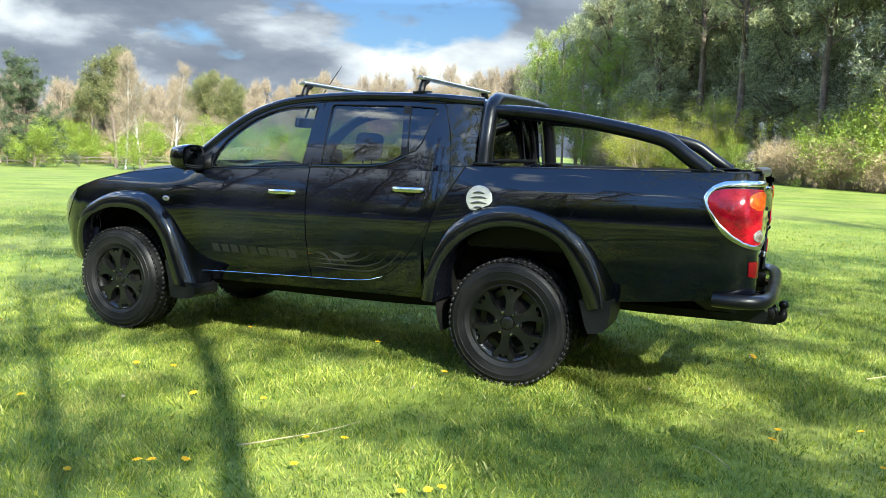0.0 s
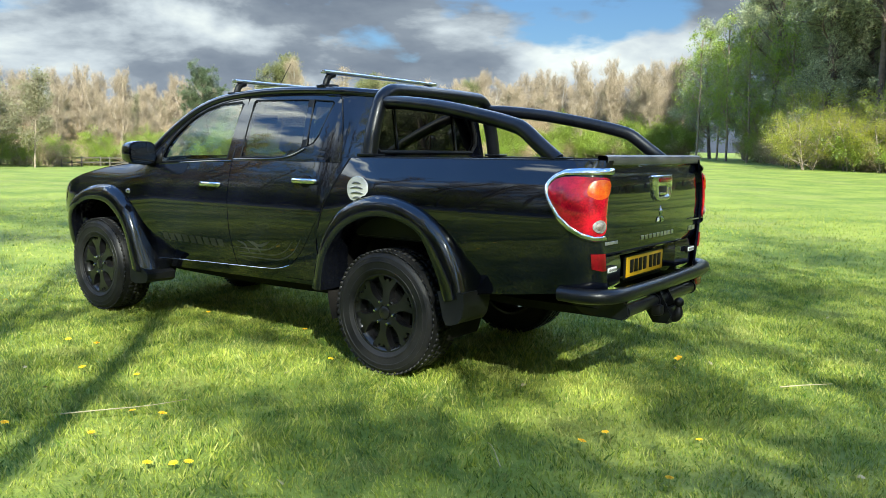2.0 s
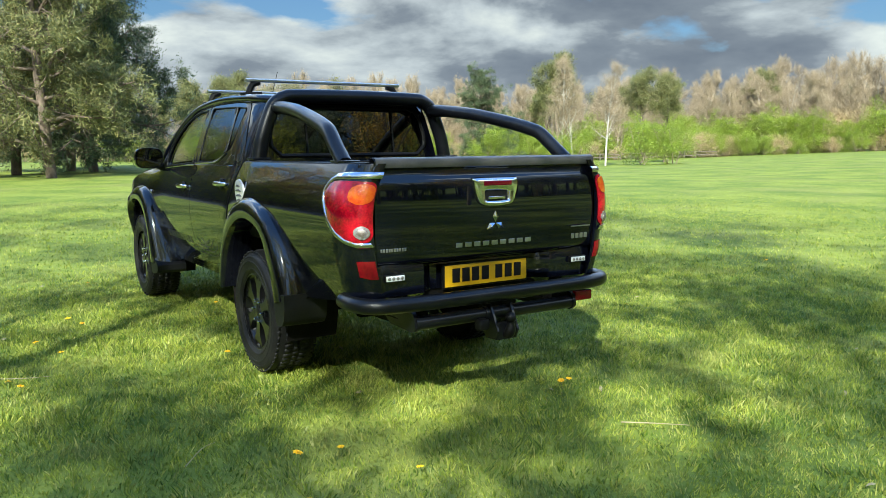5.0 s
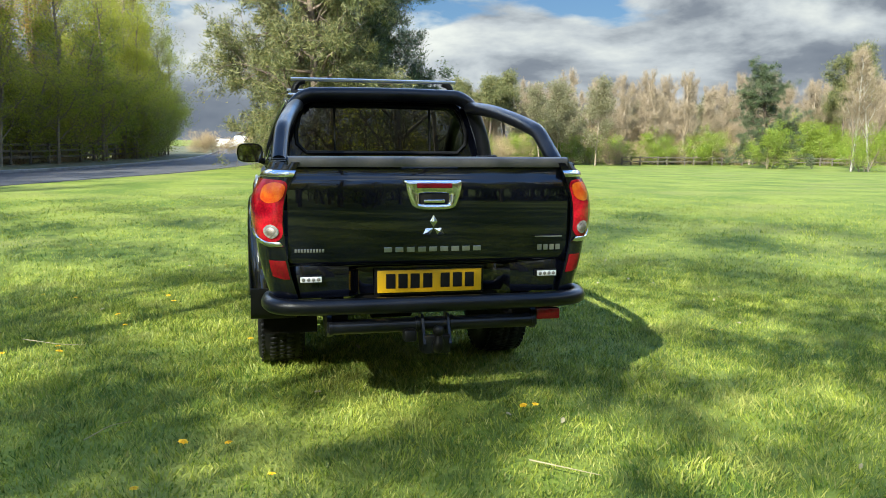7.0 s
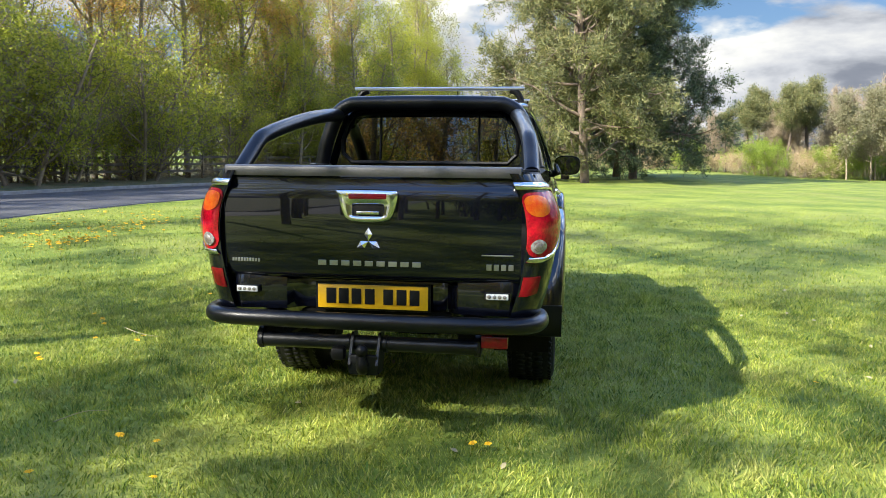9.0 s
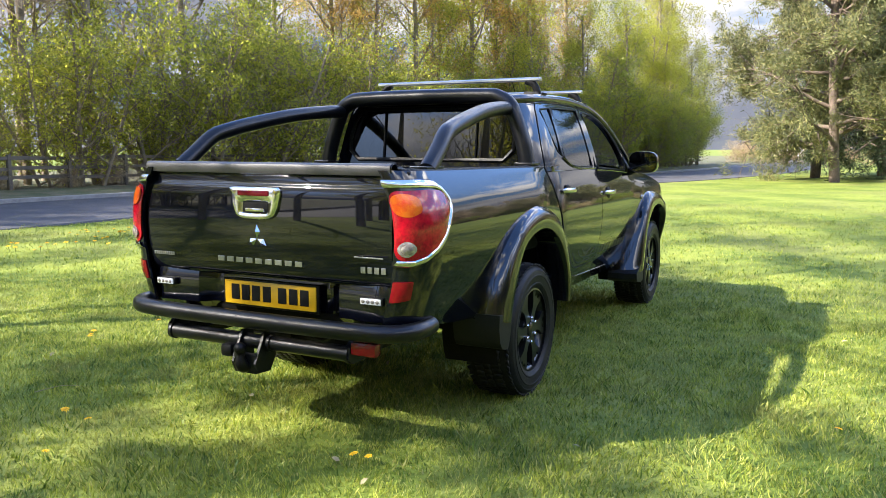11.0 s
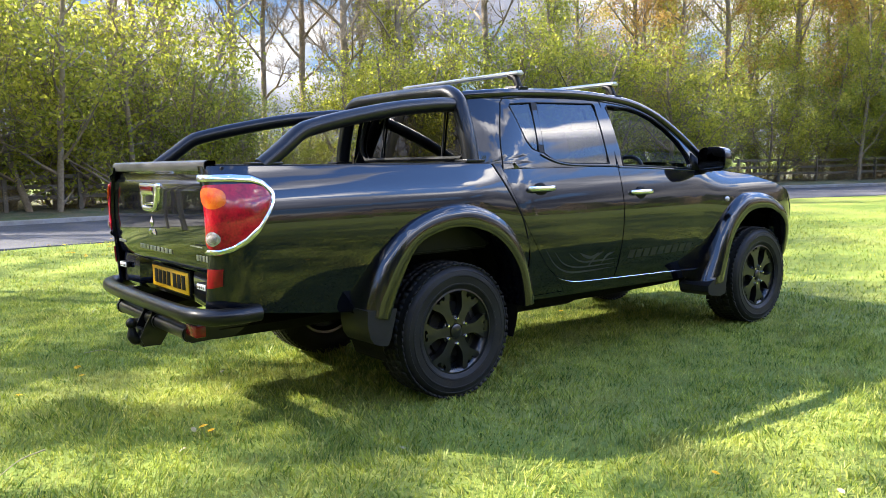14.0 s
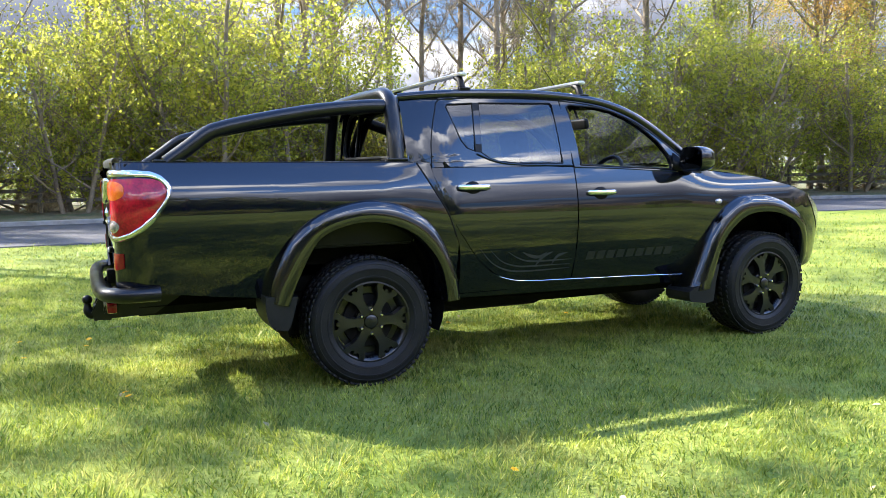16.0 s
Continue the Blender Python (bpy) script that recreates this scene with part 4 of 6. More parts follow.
def make_wheel(x, s):
    m = Matrix.Translation((x, s * 0.805, 0.362)) @ Euler((0, radians((24 if s > 0 else 0) if x < 1 else 41), 0 if s > 0 else math.pi)).to_matrix().to_4x4()
    b = bmesh.new()
    lathe(b, [(0.222, 0.012), (0.232, 0.010), (0.232, -0.002), (0.222, -0.006), (0.206, -0.02), (0.196, -0.06), (0.19, -0.20), (0.215, -0.225), (0.232, -0.228)], 48)
    lathe(b, [(0.001, -0.068), (0.192, -0.068)], 32)
    bmesh.ops.recalc_face_normals(b, faces=b.faces[:])
    wheel = part("wheel", b, M_RIM, car, "black alloy wheel with a chunky all-terrain tyre")
    wheel.matrix_basis = m
    b = bmesh.new()
    lathe(b, [(0.226, 0.004), (0.236, 0.016), (0.252, 0.021), (0.254, 0.0235), (0.262, 0.025), (0.264, 0.0228), (0.298, 0.0275), (0.300, 0.0295), (0.306, 0.0295), (0.308, 0.0272), (0.328, 0.0225), (0.330, 0.0245), (0.337, 0.021), (0.350, 0.008), (0.361, -0.012), (0.366, -0.05), (0.367, -0.11), (0.366, -0.17), (0.361, -0.208), (0.350, -0.226), (0.300, -0.246), (0.236, -0.232), (0.226, -0.222)], 64)
    part("tyre", b, M_TYRE, wheel, "black rubber all-terrain tyre")
    b = bmesh.new()
    for k in range(62):
        a = 2 * math.pi * k / 62
        for y, w, off in ((-0.008, 0.045, 0), (-0.062, 0.05, 0.5), (-0.112, 0.034, 0.2), (-0.16, 0.05, 0.7), (-0.213, 0.045, 0.3)):
            aa = a + off * 2 * math.pi / 62
            r = 0.3645 if abs(y + 0.11) < 0.09 else 0.3545
            tilt = 0.0 if abs(y + 0.11) < 0.09 else (0.5 if y > -0.1 else -0.5)
            mm = Matrix.Rotation(-aa, 4, "Y") @ Matrix.Translation((r, y, 0)) @ Matrix.Rotation(-tilt, 4, "Z") @ Matrix.Rotation(0.25 * (1 if k % 2 else -1), 4, "X")
            bmesh.ops.create_cube(b, size=1.0, matrix=mm @ Matrix.Diagonal((0.013 if tilt == 0 else 0.0075, w * 0.9, 0.031, 1)))
    tagged(part("tread", b, M_TYRE, wheel), kind="stuff")
    b = bmesh.new()
    lathe(b, [(0.001, -0.05), (0.15, -0.05), (0.155, -0.06)], 32)
    part("brake_disc", b, M_UNDER, wheel, "dark brake disc")
    spoke = None
    for k in range(6):
        rot = Matrix.Rotation(2 * math.pi * k / 6, 4, "Y")
        if spoke is None:
            b = bmesh.new()
            prism(b, [(0.035, 0.034), (0.085, 0.026), (0.125, 0.027), (0.155, 0.040), (0.198, 0.070), (0.222, 0.068), (0.222, 0.034), (0.198, 0.030), (0.190, 0.012), (0.205, 0.010), (0.205, -0.010), (0.190, -0.012), (0.198, -0.030), (0.222, -0.034), (0.222, -0.068), (0.198, -0.070), (0.155, -0.040), (0.125, -0.027), (0.085, -0.026), (0.035, -0.034)], -0.004, -0.05, inset=0.05)
            spoke = part("spoke", b, M_RIM, wheel, sharp=30)
            first = spoke
        else:
            spoke = new("spoke", first.data)
            spoke.parent = wheel
        spoke.matrix_basis = rot
        b = bmesh.new()
        c = rot @ Vector((0.068 * math.cos(0.52), 0, 0.068 * math.sin(0.52)))
        lathe(b, [(0.001, 0.012), (0.007, 0.011), (0.0105, 0.004), (0.0105, -0.02)], 6, c)
        part("lug_nut", b, M_CHROME, wheel, "chrome lug nut")
    b = bmesh.new()
    lathe(b, [(0.001, 0.006), (0.028, 0.005), (0.038, 0.0), (0.042, -0.02)], 24)
    lathe(b, [(0.042, -0.012), (0.085, -0.016), (0.092, -0.05)], 24)
    part("hub_cap", b, M_RIM, wheel)
    return wheel


for x in (0.005, 2.99):
    for s in (1, -1):
        make_wheel(x, s)

# underbody
b = bmesh.new()
box(b, (1.95, 0, 0.475), (2.9, 1.08, 0.10), 0.03)
box(b, (-0.42, 0, 0.64), (1.55, 1.00, 0.12), 0.03)
part("floor_pan", b, M_UNDER, car, "dark underbody")
for s in (1, -1):
    b = bmesh.new()
    tube(b, curve_pts([(-1.20, s * 0.46, 0.50), (-0.6, s * 0.46, 0.50), (0.0, s * 0.46, 0.54), (0.6, s * 0.46, 0.40), (2.4, s * 0.42, 0.38), (3.3, s * 0.40, 0.44)], 30), 0.055, 4)
    part("chassis_rail", b, M_UNDER, car)
    b = bmesh.new()
    prism(b, [(-0.42, 0.552), (-0.598, 0.560), (-0.602, 0.49), (-0.588, 0.42), (-0.562, 0.385), (-0.52, 0.370), (-0.482, 0.366), (-0.462, 0.40), (-0.448, 0.45)], s * 0.868, s * 0.62, inset=0.04)
    bmesh.ops.recalc_face_normals(b, faces=b.faces[:])
    part("mud_flap", b, M_FLAP, car, "moulded black rubber mud flap")
    b = bmesh.new()
    prism(b, [(2.515, 0.545), (2.482, 0.416), (2.465, 0.285), (2.40, 0.272), (2.275, 0.290), (2.245, 0.315), (2.243, 0.360), (2.27, 0.380), (2.31, 0.392), (2.38, 0.425), (2.435, 0.52)], s * 0.866, s * 0.63, inset=0.04)
    bmesh.ops.recalc_face_normals(b, faces=b.faces[:])
    part("mud_flap", b, M_FLAP, car, "moulded black rubber mud flap")
    b = bmesh.new()
    tube(b, [(0.02, s * 0.34, 0.30), (0.05, s * 0.36, 0.85)], 0.035, 10)
    part("shock_absorber", b, M_UNDER, car)
b = bmesh.new()
tube(b, [(0.0, -0.62, 0.36), (0.0, -0.16, 0.36), (0.0, -0.13, 0.37), (0.0, 0.13, 0.37), (0.0, 0.16, 0.36), (0.0, 0.62, 0.36)], [0.05, 0.05, 0.13, 0.13, 0.05, 0.05], 14)
part("rear_axle", b, M_UNDER, car)
b = bmesh.new()
tube(b, curve_pts([(2.2, 0.25, 0.36), (0.9, 0.3, 0.36), (0.35, 0.34, 0.42), (-0.1, 0.36, 0.46), (-0.4, 0.38, 0.47)], 24), 0.032, 10)
part("exhaust", b, M_UNDER, car, "dull dark exhaust pipe")
b = bmesh.new()
box(b, (0.95, -0.28, 0.38), (0.8, 0.36, 0.16), 0.05)
part("fuel_tank", b, M_UNDER, car)

# styling bars over the bed
for s in (1, -1):
    b = bmesh.new()
    tube(b, curve_pts([(-1.045, s * 0.710, 1.262), (-0.93, s * 0.700, 1.345), (-0.835, s * 0.688, 1.415), (-0.76, s * 0.676, 1.443), (-0.57, s * 0.652, 1.487), (-0.25, s * 0.612, 1.545), (0.05, s * 0.580, 1.578), (0.20, s * 0.565, 1.585)], 60), 0.040, 18)
    part("sport_bar", b, M_BAR, car, "black tubular styling bar over the bed")
    b = bmesh.new()
    box(b, (-1.03, s * 0.70, 1.275), (0.16, 0.09, 0.012), 0.004)
    part("bar_foot", b, M_BAR, car)
b = bmesh.new()
tube(b, curve_pts([(0.225, -0.685, 1.262), (0.227, -0.655, 1.40), (0.23, -0.595, 1.56), (0.23, -0.56, 1.615), (0.23, -0.50, 1.65), (0.23, -0.42, 1.66), (0.23, 0.0, 1.665), (0.23, 0.42, 1.66), (0.23, 0.50, 1.65), (0.23, 0.56, 1.615), (0.23, 0.595, 1.56), (0.227, 0.655, 1.40), (0.225, 0.685, 1.262)], 90), 0.046, 18)
part("roll_hoop", b, M_BAR, car, "black tubular hoop behind the cab")
for s in (1, -1):
    b = bmesh.new()
    box(b, (0.21, s * 0.69, 1.272), (0.13, 0.11, 0.014), 0.004)
    part("hoop_foot", b, M_BAR, car)

# roof bars
for x, z in ((0.705, 1.788), (1.568, 1.762)):
    bar = bmesh.new()
    rows = []
    prof = [(-0.025, -0.006), (-0.02, -0.011), (0.02, -0.011), (0.025, -0.006), (0.025, 0.004), (0.013, 0.012), (-0.013, 0.012), (-0.025, 0.004)]
    for y in (-0.585, -0.583, 0.583, 0.585):
        k = 0.85 if abs(y) > 0.584 else 1.0
        rows.append([bar.verts.new((x + p[0] * k, y, z + p[1] * k)) for p in prof])
    for a, c in zip(rows, rows[1:]):
        for i in range(8):
            bar.faces.new((a[i], a[(i + 1) % 8], c[(i + 1) % 8], c[i]))
    bar.faces.new(rows[0])
    bar.faces.new(list(reversed(rows[-1])))
    bmesh.ops.recalc_face_normals(bar, faces=bar.faces[:])
    rb = part("roof_bar", bar, M_ALU, car, "silver aluminium roof bar")
    for s in (1, -1):
        b = bmesh.new()
        zr = lin(x, [0.6, 1.1, 1.6], [1.675, 1.69, 1.655])
        prism(b, [(-0.046, zr - z - 0.02), (0.046, zr - z - 0.02), (0.044, zr - z + 0.012), (0.034, zr - z + 0.034), (-0.034, zr - z + 0.034), (-0.044, zr - z + 0.012)], s * 0.580, s * 0.485, Matrix.Translation((x, 0, z)), 0.12)
        tube(b, curve_pts([(x, s * 0.565, zr + 0.01), (x, s * 0.560, zr + 0.04), (x, s * 0.535, z - 0.028), (x, s * 0.49, z - 0.010)], 12), 0.022, 10)
        bmesh.ops.recalc_face_normals(b, faces=b.faces[:])
        foot = part("roof_bar_foot", b, M_PLASTIC, car, "black plastic clamp foot")
        b = bmesh.new()
        box(b, (x, s * 0.598, zr - 0.012), (0.07, 0.012, 0.08), 0.004, Euler((s * radians(-18), 0, 0)).to_matrix().to_4x4())
        part("clamp", b, M_PLASTIC, foot)
b = bmesh.new()
tube(b, [(1.87, 0.0, 1.625), (1.835, 0.0, 1.67), (1.625, 0.0, 1.935)], [0.012, 0.005, 0.002], 8)
part("aerial", b, M_PLASTIC, car, "thin black roof aerial")

# mirrors, handles, repeaters, flap
for s in (1, -1):
    b = bmesh.new()
    rows = []
    for x, k in ((2.375, 0.30), (2.36, 0.62), (2.33, 0.86), (2.28, 0.98), (2.235, 1.0), (2.215, 0.97)):
        row = []
        for a in np.linspace(0, 2 * math.pi, 25)[:-1]:
            c, d = math.cos(a), math.sin(a)
            sy, sz = math.copysign(abs(c) ** 0.6, c), math.copysign(abs(d) ** 0.6, d)
            row.append(b.verts.new((x, s * (0.892 + 0.112 * k * sy), 1.255 + 0.085 * k * sz)))
        rows.append(row)
    for a, c in zip(rows, rows[1:]):
        for i in range(24):
            b.faces.new((a[i], a[(i + 1) % 24], c[(i + 1) % 24], c[i]))
    b.faces.new(rows[0])
    b.faces.new(rows[-1])
    bmesh.ops.recalc_face_normals(b, faces=b.faces[:])
    mir = part("door_mirror", b, M_PAINT, car, "black door mirror housing")
    b = bmesh.new()
    rows = [[b.verts.new((2.2125 + 0.002, s * (0.892 + 0.098 * math.copysign(abs(math.cos(a)) ** 0.6, math.cos(a))), 1.255 + 0.072 * math.copysign(abs(math.sin(a)) ** 0.6, math.sin(a)))) for a in np.linspace(0, 2 * math.pi, 25)[:-1]]]
    for v in rows[0]:
        v.co.x = 2.211
    f = b.faces.new(rows[0])
    b.normal_update()
    if f.normal.x > 0:
        bmesh.ops.reverse_faces(b, faces=[f])
    part("mirror_glass", b, M_MIRROR, mir, "silvered mirror glass")
    b = bmesh.new()
    tube(b, [(2.30, s * 0.73, 1.165), (2.29, s * 0.80, 1.19), (2.28, s * 0.86, 1.21)], [0.035, 0.028, 0.025], 10)
    part("mirror_arm", b, M_PLASTIC, mir)
    b = outward(fill([(2.185, 1.185), (2.41, 1.165), (2.20, 1.30)], [], lambda u, v, s=s: (u, s * (glass_y(v) + 0.006), v)), 1, s)
    shell(b, 0.01)
    part("mirror_sail", b, M_PLASTIC, car)
    for hx, hz in ((1.575, 1.052), (0.668, 1.104)):
        yb = side_y(hx, hz)
        # ink-black dome stands in for the shade in the handle's hollow
        b = bmesh.new()
        bmesh.ops.create_uvsphere(b, u_segments=16, v_segments=8, radius=1.0, matrix=Matrix.Translation((hx - 0.005, s * (yb + 0.001), hz - 0.012)) @ Matrix.Diagonal((0.055, 0.009, 0.048, 1)))
        han = part("handle_recess", b, M_INK, car, "black dome in place of the shaded recess behind the door handle")
        b = bmesh.new()
        tube(b, curve_pts([(hx + 0.105, s * (yb + 0.006), hz), (hx + 0.085, s * (yb + 0.026), hz), (hx + 0.03, s * (yb + 0.036), hz), (hx - 0.05, s * (yb + 0.034), hz + 0.001), (hx - 0.09, s * (yb + 0.022), hz + 0.001), (hx - 0.105, s * (yb + 0.006), hz + 0.001)], 20), [0.010] + [0.0155] * 18 + [0.010], 10, 0.6)
        part("door_handle", b, M_CHROME, car, "chrome door handle")
    yb = side_y(2.53, 0.965)
    b = bmesh.new()
    bmesh.ops.create_uvsphere(b, u_segments=16, v_segments=8, radius=1.0, matrix=Matrix.Translation((2.53, s * (yb + 0.002), 0.965)) @ Matrix.Diagonal((0.032, 0.010, 0.020, 1)))
    part("side_repeater", b, M_CLEAR, car, "clear oval side repeater")
flap_y = side_y(0.196, 1.068)
b = bmesh.new()
lathe(b, [(0.001, 0.010), (0.068, 0.009), (0.080, 0.006), (0.082, -0.006)], 40, (0, 0, 0))
bmesh.ops.recalc_face_normals(b, faces=b.faces[:])
flap = part("fuel_flap", b, M_CAP, car, "round cream-silver fuel flap with slots")
flap.matrix_basis = Matrix.Translation((0.196, flap_y, 1.068)) @ Matrix.Rotation(radians(-4), 4, "X")
for z, w in ((0.042, 0.036), (0.014, 0.05), (-0.016, 0.05), (-0.044, 0.034)):
    b = bmesh.new()
    tube(b, curve_pts([(-w, 0.011, z - 0.004), (0, 0.0125, z + 0.004), (w, 0.011, z - 0.004)], 9), [0.001, 0.004, 0.005, 0.0055, 0.006, 0.0055, 0.005, 0.004, 0.001], 6)
    part("slot", b, M_DASH, flap)

# tail lamps: a patch that wraps round the body's corner
def corner(u, z, lift, s):
    """u 0 at the tailgate seam, 1 where the flank begins, further on along it."""
    if u <= 1:
        a = u * math.pi / 2
        x, y = -1.13 - (0.18 + lift) * math.cos(a), side_y(-1.0, z) - 0.13 + (0.13 + lift) * math.sin(a)
    else:
        x, y = -1.13 + (u - 1) * 0.2, side_y(-1.0, z) + lift
    return (x, s * y, z)


def corner_patch(us, low, high, lift, s, rows=10, bulge=0.0, depth=0.02):
    b = bmesh.new()
    pts = []
    for u in us:
        z0, z1 = low(u), max(high(u), low(u) + 0.002)
        pts.append([corner(u, z0 + (z1 - z0) * f, lift + bulge * math.sin(math.pi * f) * max(0.0, math.sin(math.pi * (u - us[0]) / (us[-1] - us[0]))) ** 0.5, s) for f in np.linspace(0, 1, rows)])
    grid(b, pts)
    weld(b)
    outward(b, 1, s)
    shell(b, depth)
    return b


for s in (1, -1):
    us = np.linspace(0.0, 1.50, 34)
    trim_low = table([(0, 0.875), (0.35, 0.872), (0.6, 0.888), (0.85, 0.925), (1.1, 0.985), (1.3, 1.045), (1.44, 1.095), (1.50, 1.135)])
    trim_high = table([(0, 1.235), (0.7, 1.235), (1.0, 1.228), (1.25, 1.208), (1.40, 1.178), (1.50, 1.14)])
    surround = part("tail_lamp", corner_patch(us, trim_low, trim_high, 0.006, s), M_PAINT, car, "red tail lamp in a bright chrome surround")
    # chrome band round the lamp, thin above and broad below
    edge = [(u, trim_high(u) - 0.004) for u in np.linspace(0.0, 1.48, 22)] + [(u, trim_low(u) + 0.004) for u in np.linspace(1.48, 0.02, 26)]
    edge = curve_pts(edge, 70)
    rows = []
    for i, (u, z) in enumerate(edge):
        k = i / 69
        w = lin(k, [0, 0.25, 0.42, 0.52, 0.7, 0.9, 1.0], [0.034, 0.033, 0.030, 0.029, 0.029, 0.031, 0.033])
        dirn = np.array([(0.62 - u) * 0.22, 1.06 - z])
        if k < 0.42:
            dirn = np.array([0.0, -1.0]) * (1 - k / 0.42) + dirn / np.linalg.norm(dirn) * (k / 0.42)
        dirn = dirn / np.linalg.norm(dirn) * w
        rows.append([corner(u + dirn[0] * f / 0.22, z + dirn[1] * f, 0.006 + h, s) for f, h in ((0, 0), (0.1, 0.006), (0.35, 0.011), (0.7, 0.011), (0.92, 0.007), (1.0, 0.0))])
    b = bmesh.new()
    grid(b, rows)
    outward(b, 1, s)
    part("chrome_band", b, M_CHROME, surround, "bright chrome band")
    us2 = np.linspace(0.02, 1.36, 30)
    len_low = table([(0, 0.955), (0.05, 0.925), (0.12, 0.910), (0.2, 0.905), (0.35, 0.903), (0.6, 0.920), (0.85, 0.96), (1.1, 1.02), (1.25, 1.07), (1.33, 1.105), (1.36, 1.13)])
    len_high = table([(0, 1.135), (0.05, 1.165), (0.12, 1.180), (0.2, 1.186), (0.8, 1.190), (1.05, 1.185), (1.22, 1.172), (1.32, 1.150), (1.36, 1.132)])
    part("lens", corner_patch(us2, len_low, len_high, 0.012, s, 12, 0.012), M_RED, surround, "red lamp lens")
    part("indicator", corner_patch(np.linspace(0.06, 0.56, 18), lambda u: 1.128 - 0.046 * max(0.0, 1 - ((u - 0.31) / 0.255) ** 2) ** 0.4, lambda u: 1.132 + 0.044 * max(0.0, 1 - ((u - 0.31) / 0.255) ** 2) ** 0.35, 0.0215, s, 6, 0.003, 0.006), M_AMBER, surround, "amber indicator lens")
    part("reversing_lens", corner_patch(np.linspace(0.10, 0.42, 12), lambda u: 0.952 - 0.032 * math.sin(math.pi * (u - 0.09) / 0.34) ** 0.6, lambda u: 0.952 + 0.032 * math.sin(math.pi * (u - 0.09) / 0.34) ** 0.6, 0.0205, s, 7, 0.004, 0.006), M_CLEAR, surround, "clear reversing lamp lens")
    part("reversing_reflector", corner_patch(np.linspace(0.17, 0.35, 10), lambda u: 0.952 - 0.019 * math.sin(math.pi * (u - 0.165) / 0.19) ** 0.6, lambda u: 0.952 + 0.019 * math.sin(math.pi * (u - 0.165) / 0.19) ** 0.6, 0.0245, s, 6, 0.003, 0.003), M_STEEL, surround, "dull silver reflector behind the clear lens")
    part("reflector", corner_patch(np.linspace(0.05, 0.44, 10), lambda u: 0.728 + 0.05 * max(0.0, u - 0.2), lambda u: 0.815, 0.006, s, 5, 0.003, 0.012), M_DEEPRED, car, "red rear reflector")

# tailgate furniture
outer = np.array(rounded([(-0.132, 1.190), (0.132, 1.190), (0.138, 1.165), (0.120, 1.090), (0.088, 1.050), (0, 1.042), (-0.088, 1.050), (-0.120, 1.090), (-0.138, 1.165)], 73))
cen = np.array([0.0, 1.098])
inner = []
for p in outer:
    d = p - cen
    k = min(0.068 / max(abs(d[0]), 1e-6), 0.024 / max(abs(d[1]), 1e-6))
    inner.append(cen + d * k)
b = bmesh.new()
rows = []
for f, h in ((1.0, -0.002), (0.985, 0.008), (0.93, 0.015), (0.75, 0.021), (0.5, 0.022), (0.2, 0.018), (0.03, 0.010), (0.0, -0.004)):
    row = [(gate_x(p[0], p[1]) - h, p[0], p[1]) for p in (np.array(inner) + (outer - np.array(inner)) * f)]
    rows.append(row + [row[0]])
grid(b, rows)
weld(b)
outward(b, 0, -1)
handle = part("tailgate_handle", b, M_CHROME, car, "chrome tailgate handle surround", sharp=60)
b = bmesh.new()
box(b, (-1.336, 0, 1.160), (0.010, 0.172, 0.024), 0.004)
part("brake_light", b, M_DARKRED, handle, "dark red high brake light")
# black plate fills the opening in place of its inner shade
b = bmesh.new()
box(b, (-1.318, 0, 1.098), (0.006, 0.14, 0.05), 0.002)
part("recess", b, M_INK, handle)
b = bmesh.new()
box(b, (-1.327, 0, 1.086), (0.012, 0.105, 0.017), 0.005)
part("lever", b, M_CHROME, handle)
emblem = None
for a in (0, 120, 240):
    b = bmesh.new()
    m = Matrix.Translation((0, 0, 0.958)) @ Matrix.Rotation(radians(a), 4, "X")
    pts = [m @ Vector((0, y, z)) for y, z in ((0, 0.002), (0.0185, 0.032), (0, 0.062), (-0.0185, 0.032))]
    base = [b.verts.new((-1.318, p.y, p.z)) for p in pts]
    top = b.verts.new((-1.329, *(m @ Vector((0, 0, 0.032)))[1:]))
    for i in range(4):
        b.faces.new((base[i], base[(i + 1) % 4], top))
    b.faces.new(base)
    bmesh.ops.recalc_face_normals(b, faces=b.faces[:])
    if emblem is None:
        emblem = part("badge", b, M_CHROME, car, "chrome maker's badge of plain lozenges", smooth=False)
    else:
        part("lozenge", b, M_CHROME, emblem, smooth=False)


def letter_bars(name, y0, y1, z, h, n, material, label, x=None, gap=0.3):
    """A row of plain raised bars in place of lettering, each a piece of its own."""
    w = (y1 - y0) / n
    head = None
    for i in range(n):
        yc = y0 + (i + 0.5) * w
        xx = gate_x(yc, z) - 0.002 if x is None else x
        b = bmesh.new()
        box(b, (xx, yc, z), (0.004, abs(w) * (1 - gap), h * 0.8), 0.0012, segs=1)
        if head is None:
            head = part(name, b, material, car, label, smooth=False)
        else:
            part("letter_bar", b, material, head, smooth=False)
    return head


letter_bars("maker_lettering", 0.655, 0.515, 0.857, 0.020, 10, M_BADGE, "small silver lettering bars")
letter_bars("model_lettering", 0.245, -0.245, 0.856, 0.029, 9, M_BADGE, "silver model lettering bars")
letter_bars("size_lettering", -0.525, -0.655, 0.852, 0.034, 4, M_BADGE, "small silver lettering bars")
b = bmesh.new()
box(b, (-1.3165, -0.58, 0.928 - 0.02), (0.004, 0.14, 0.006), 0.001)
part("gate_trim", b, M_BADGE, car)

# number plate
b = bmesh.new()
box(b, (-1.232, 0, 0.69), (0.012, 0.545, 0.130), 0.004)
holder = part("plate_holder", b, M_PLASTIC, car, "black number-plate holder")
b = bmesh.new()
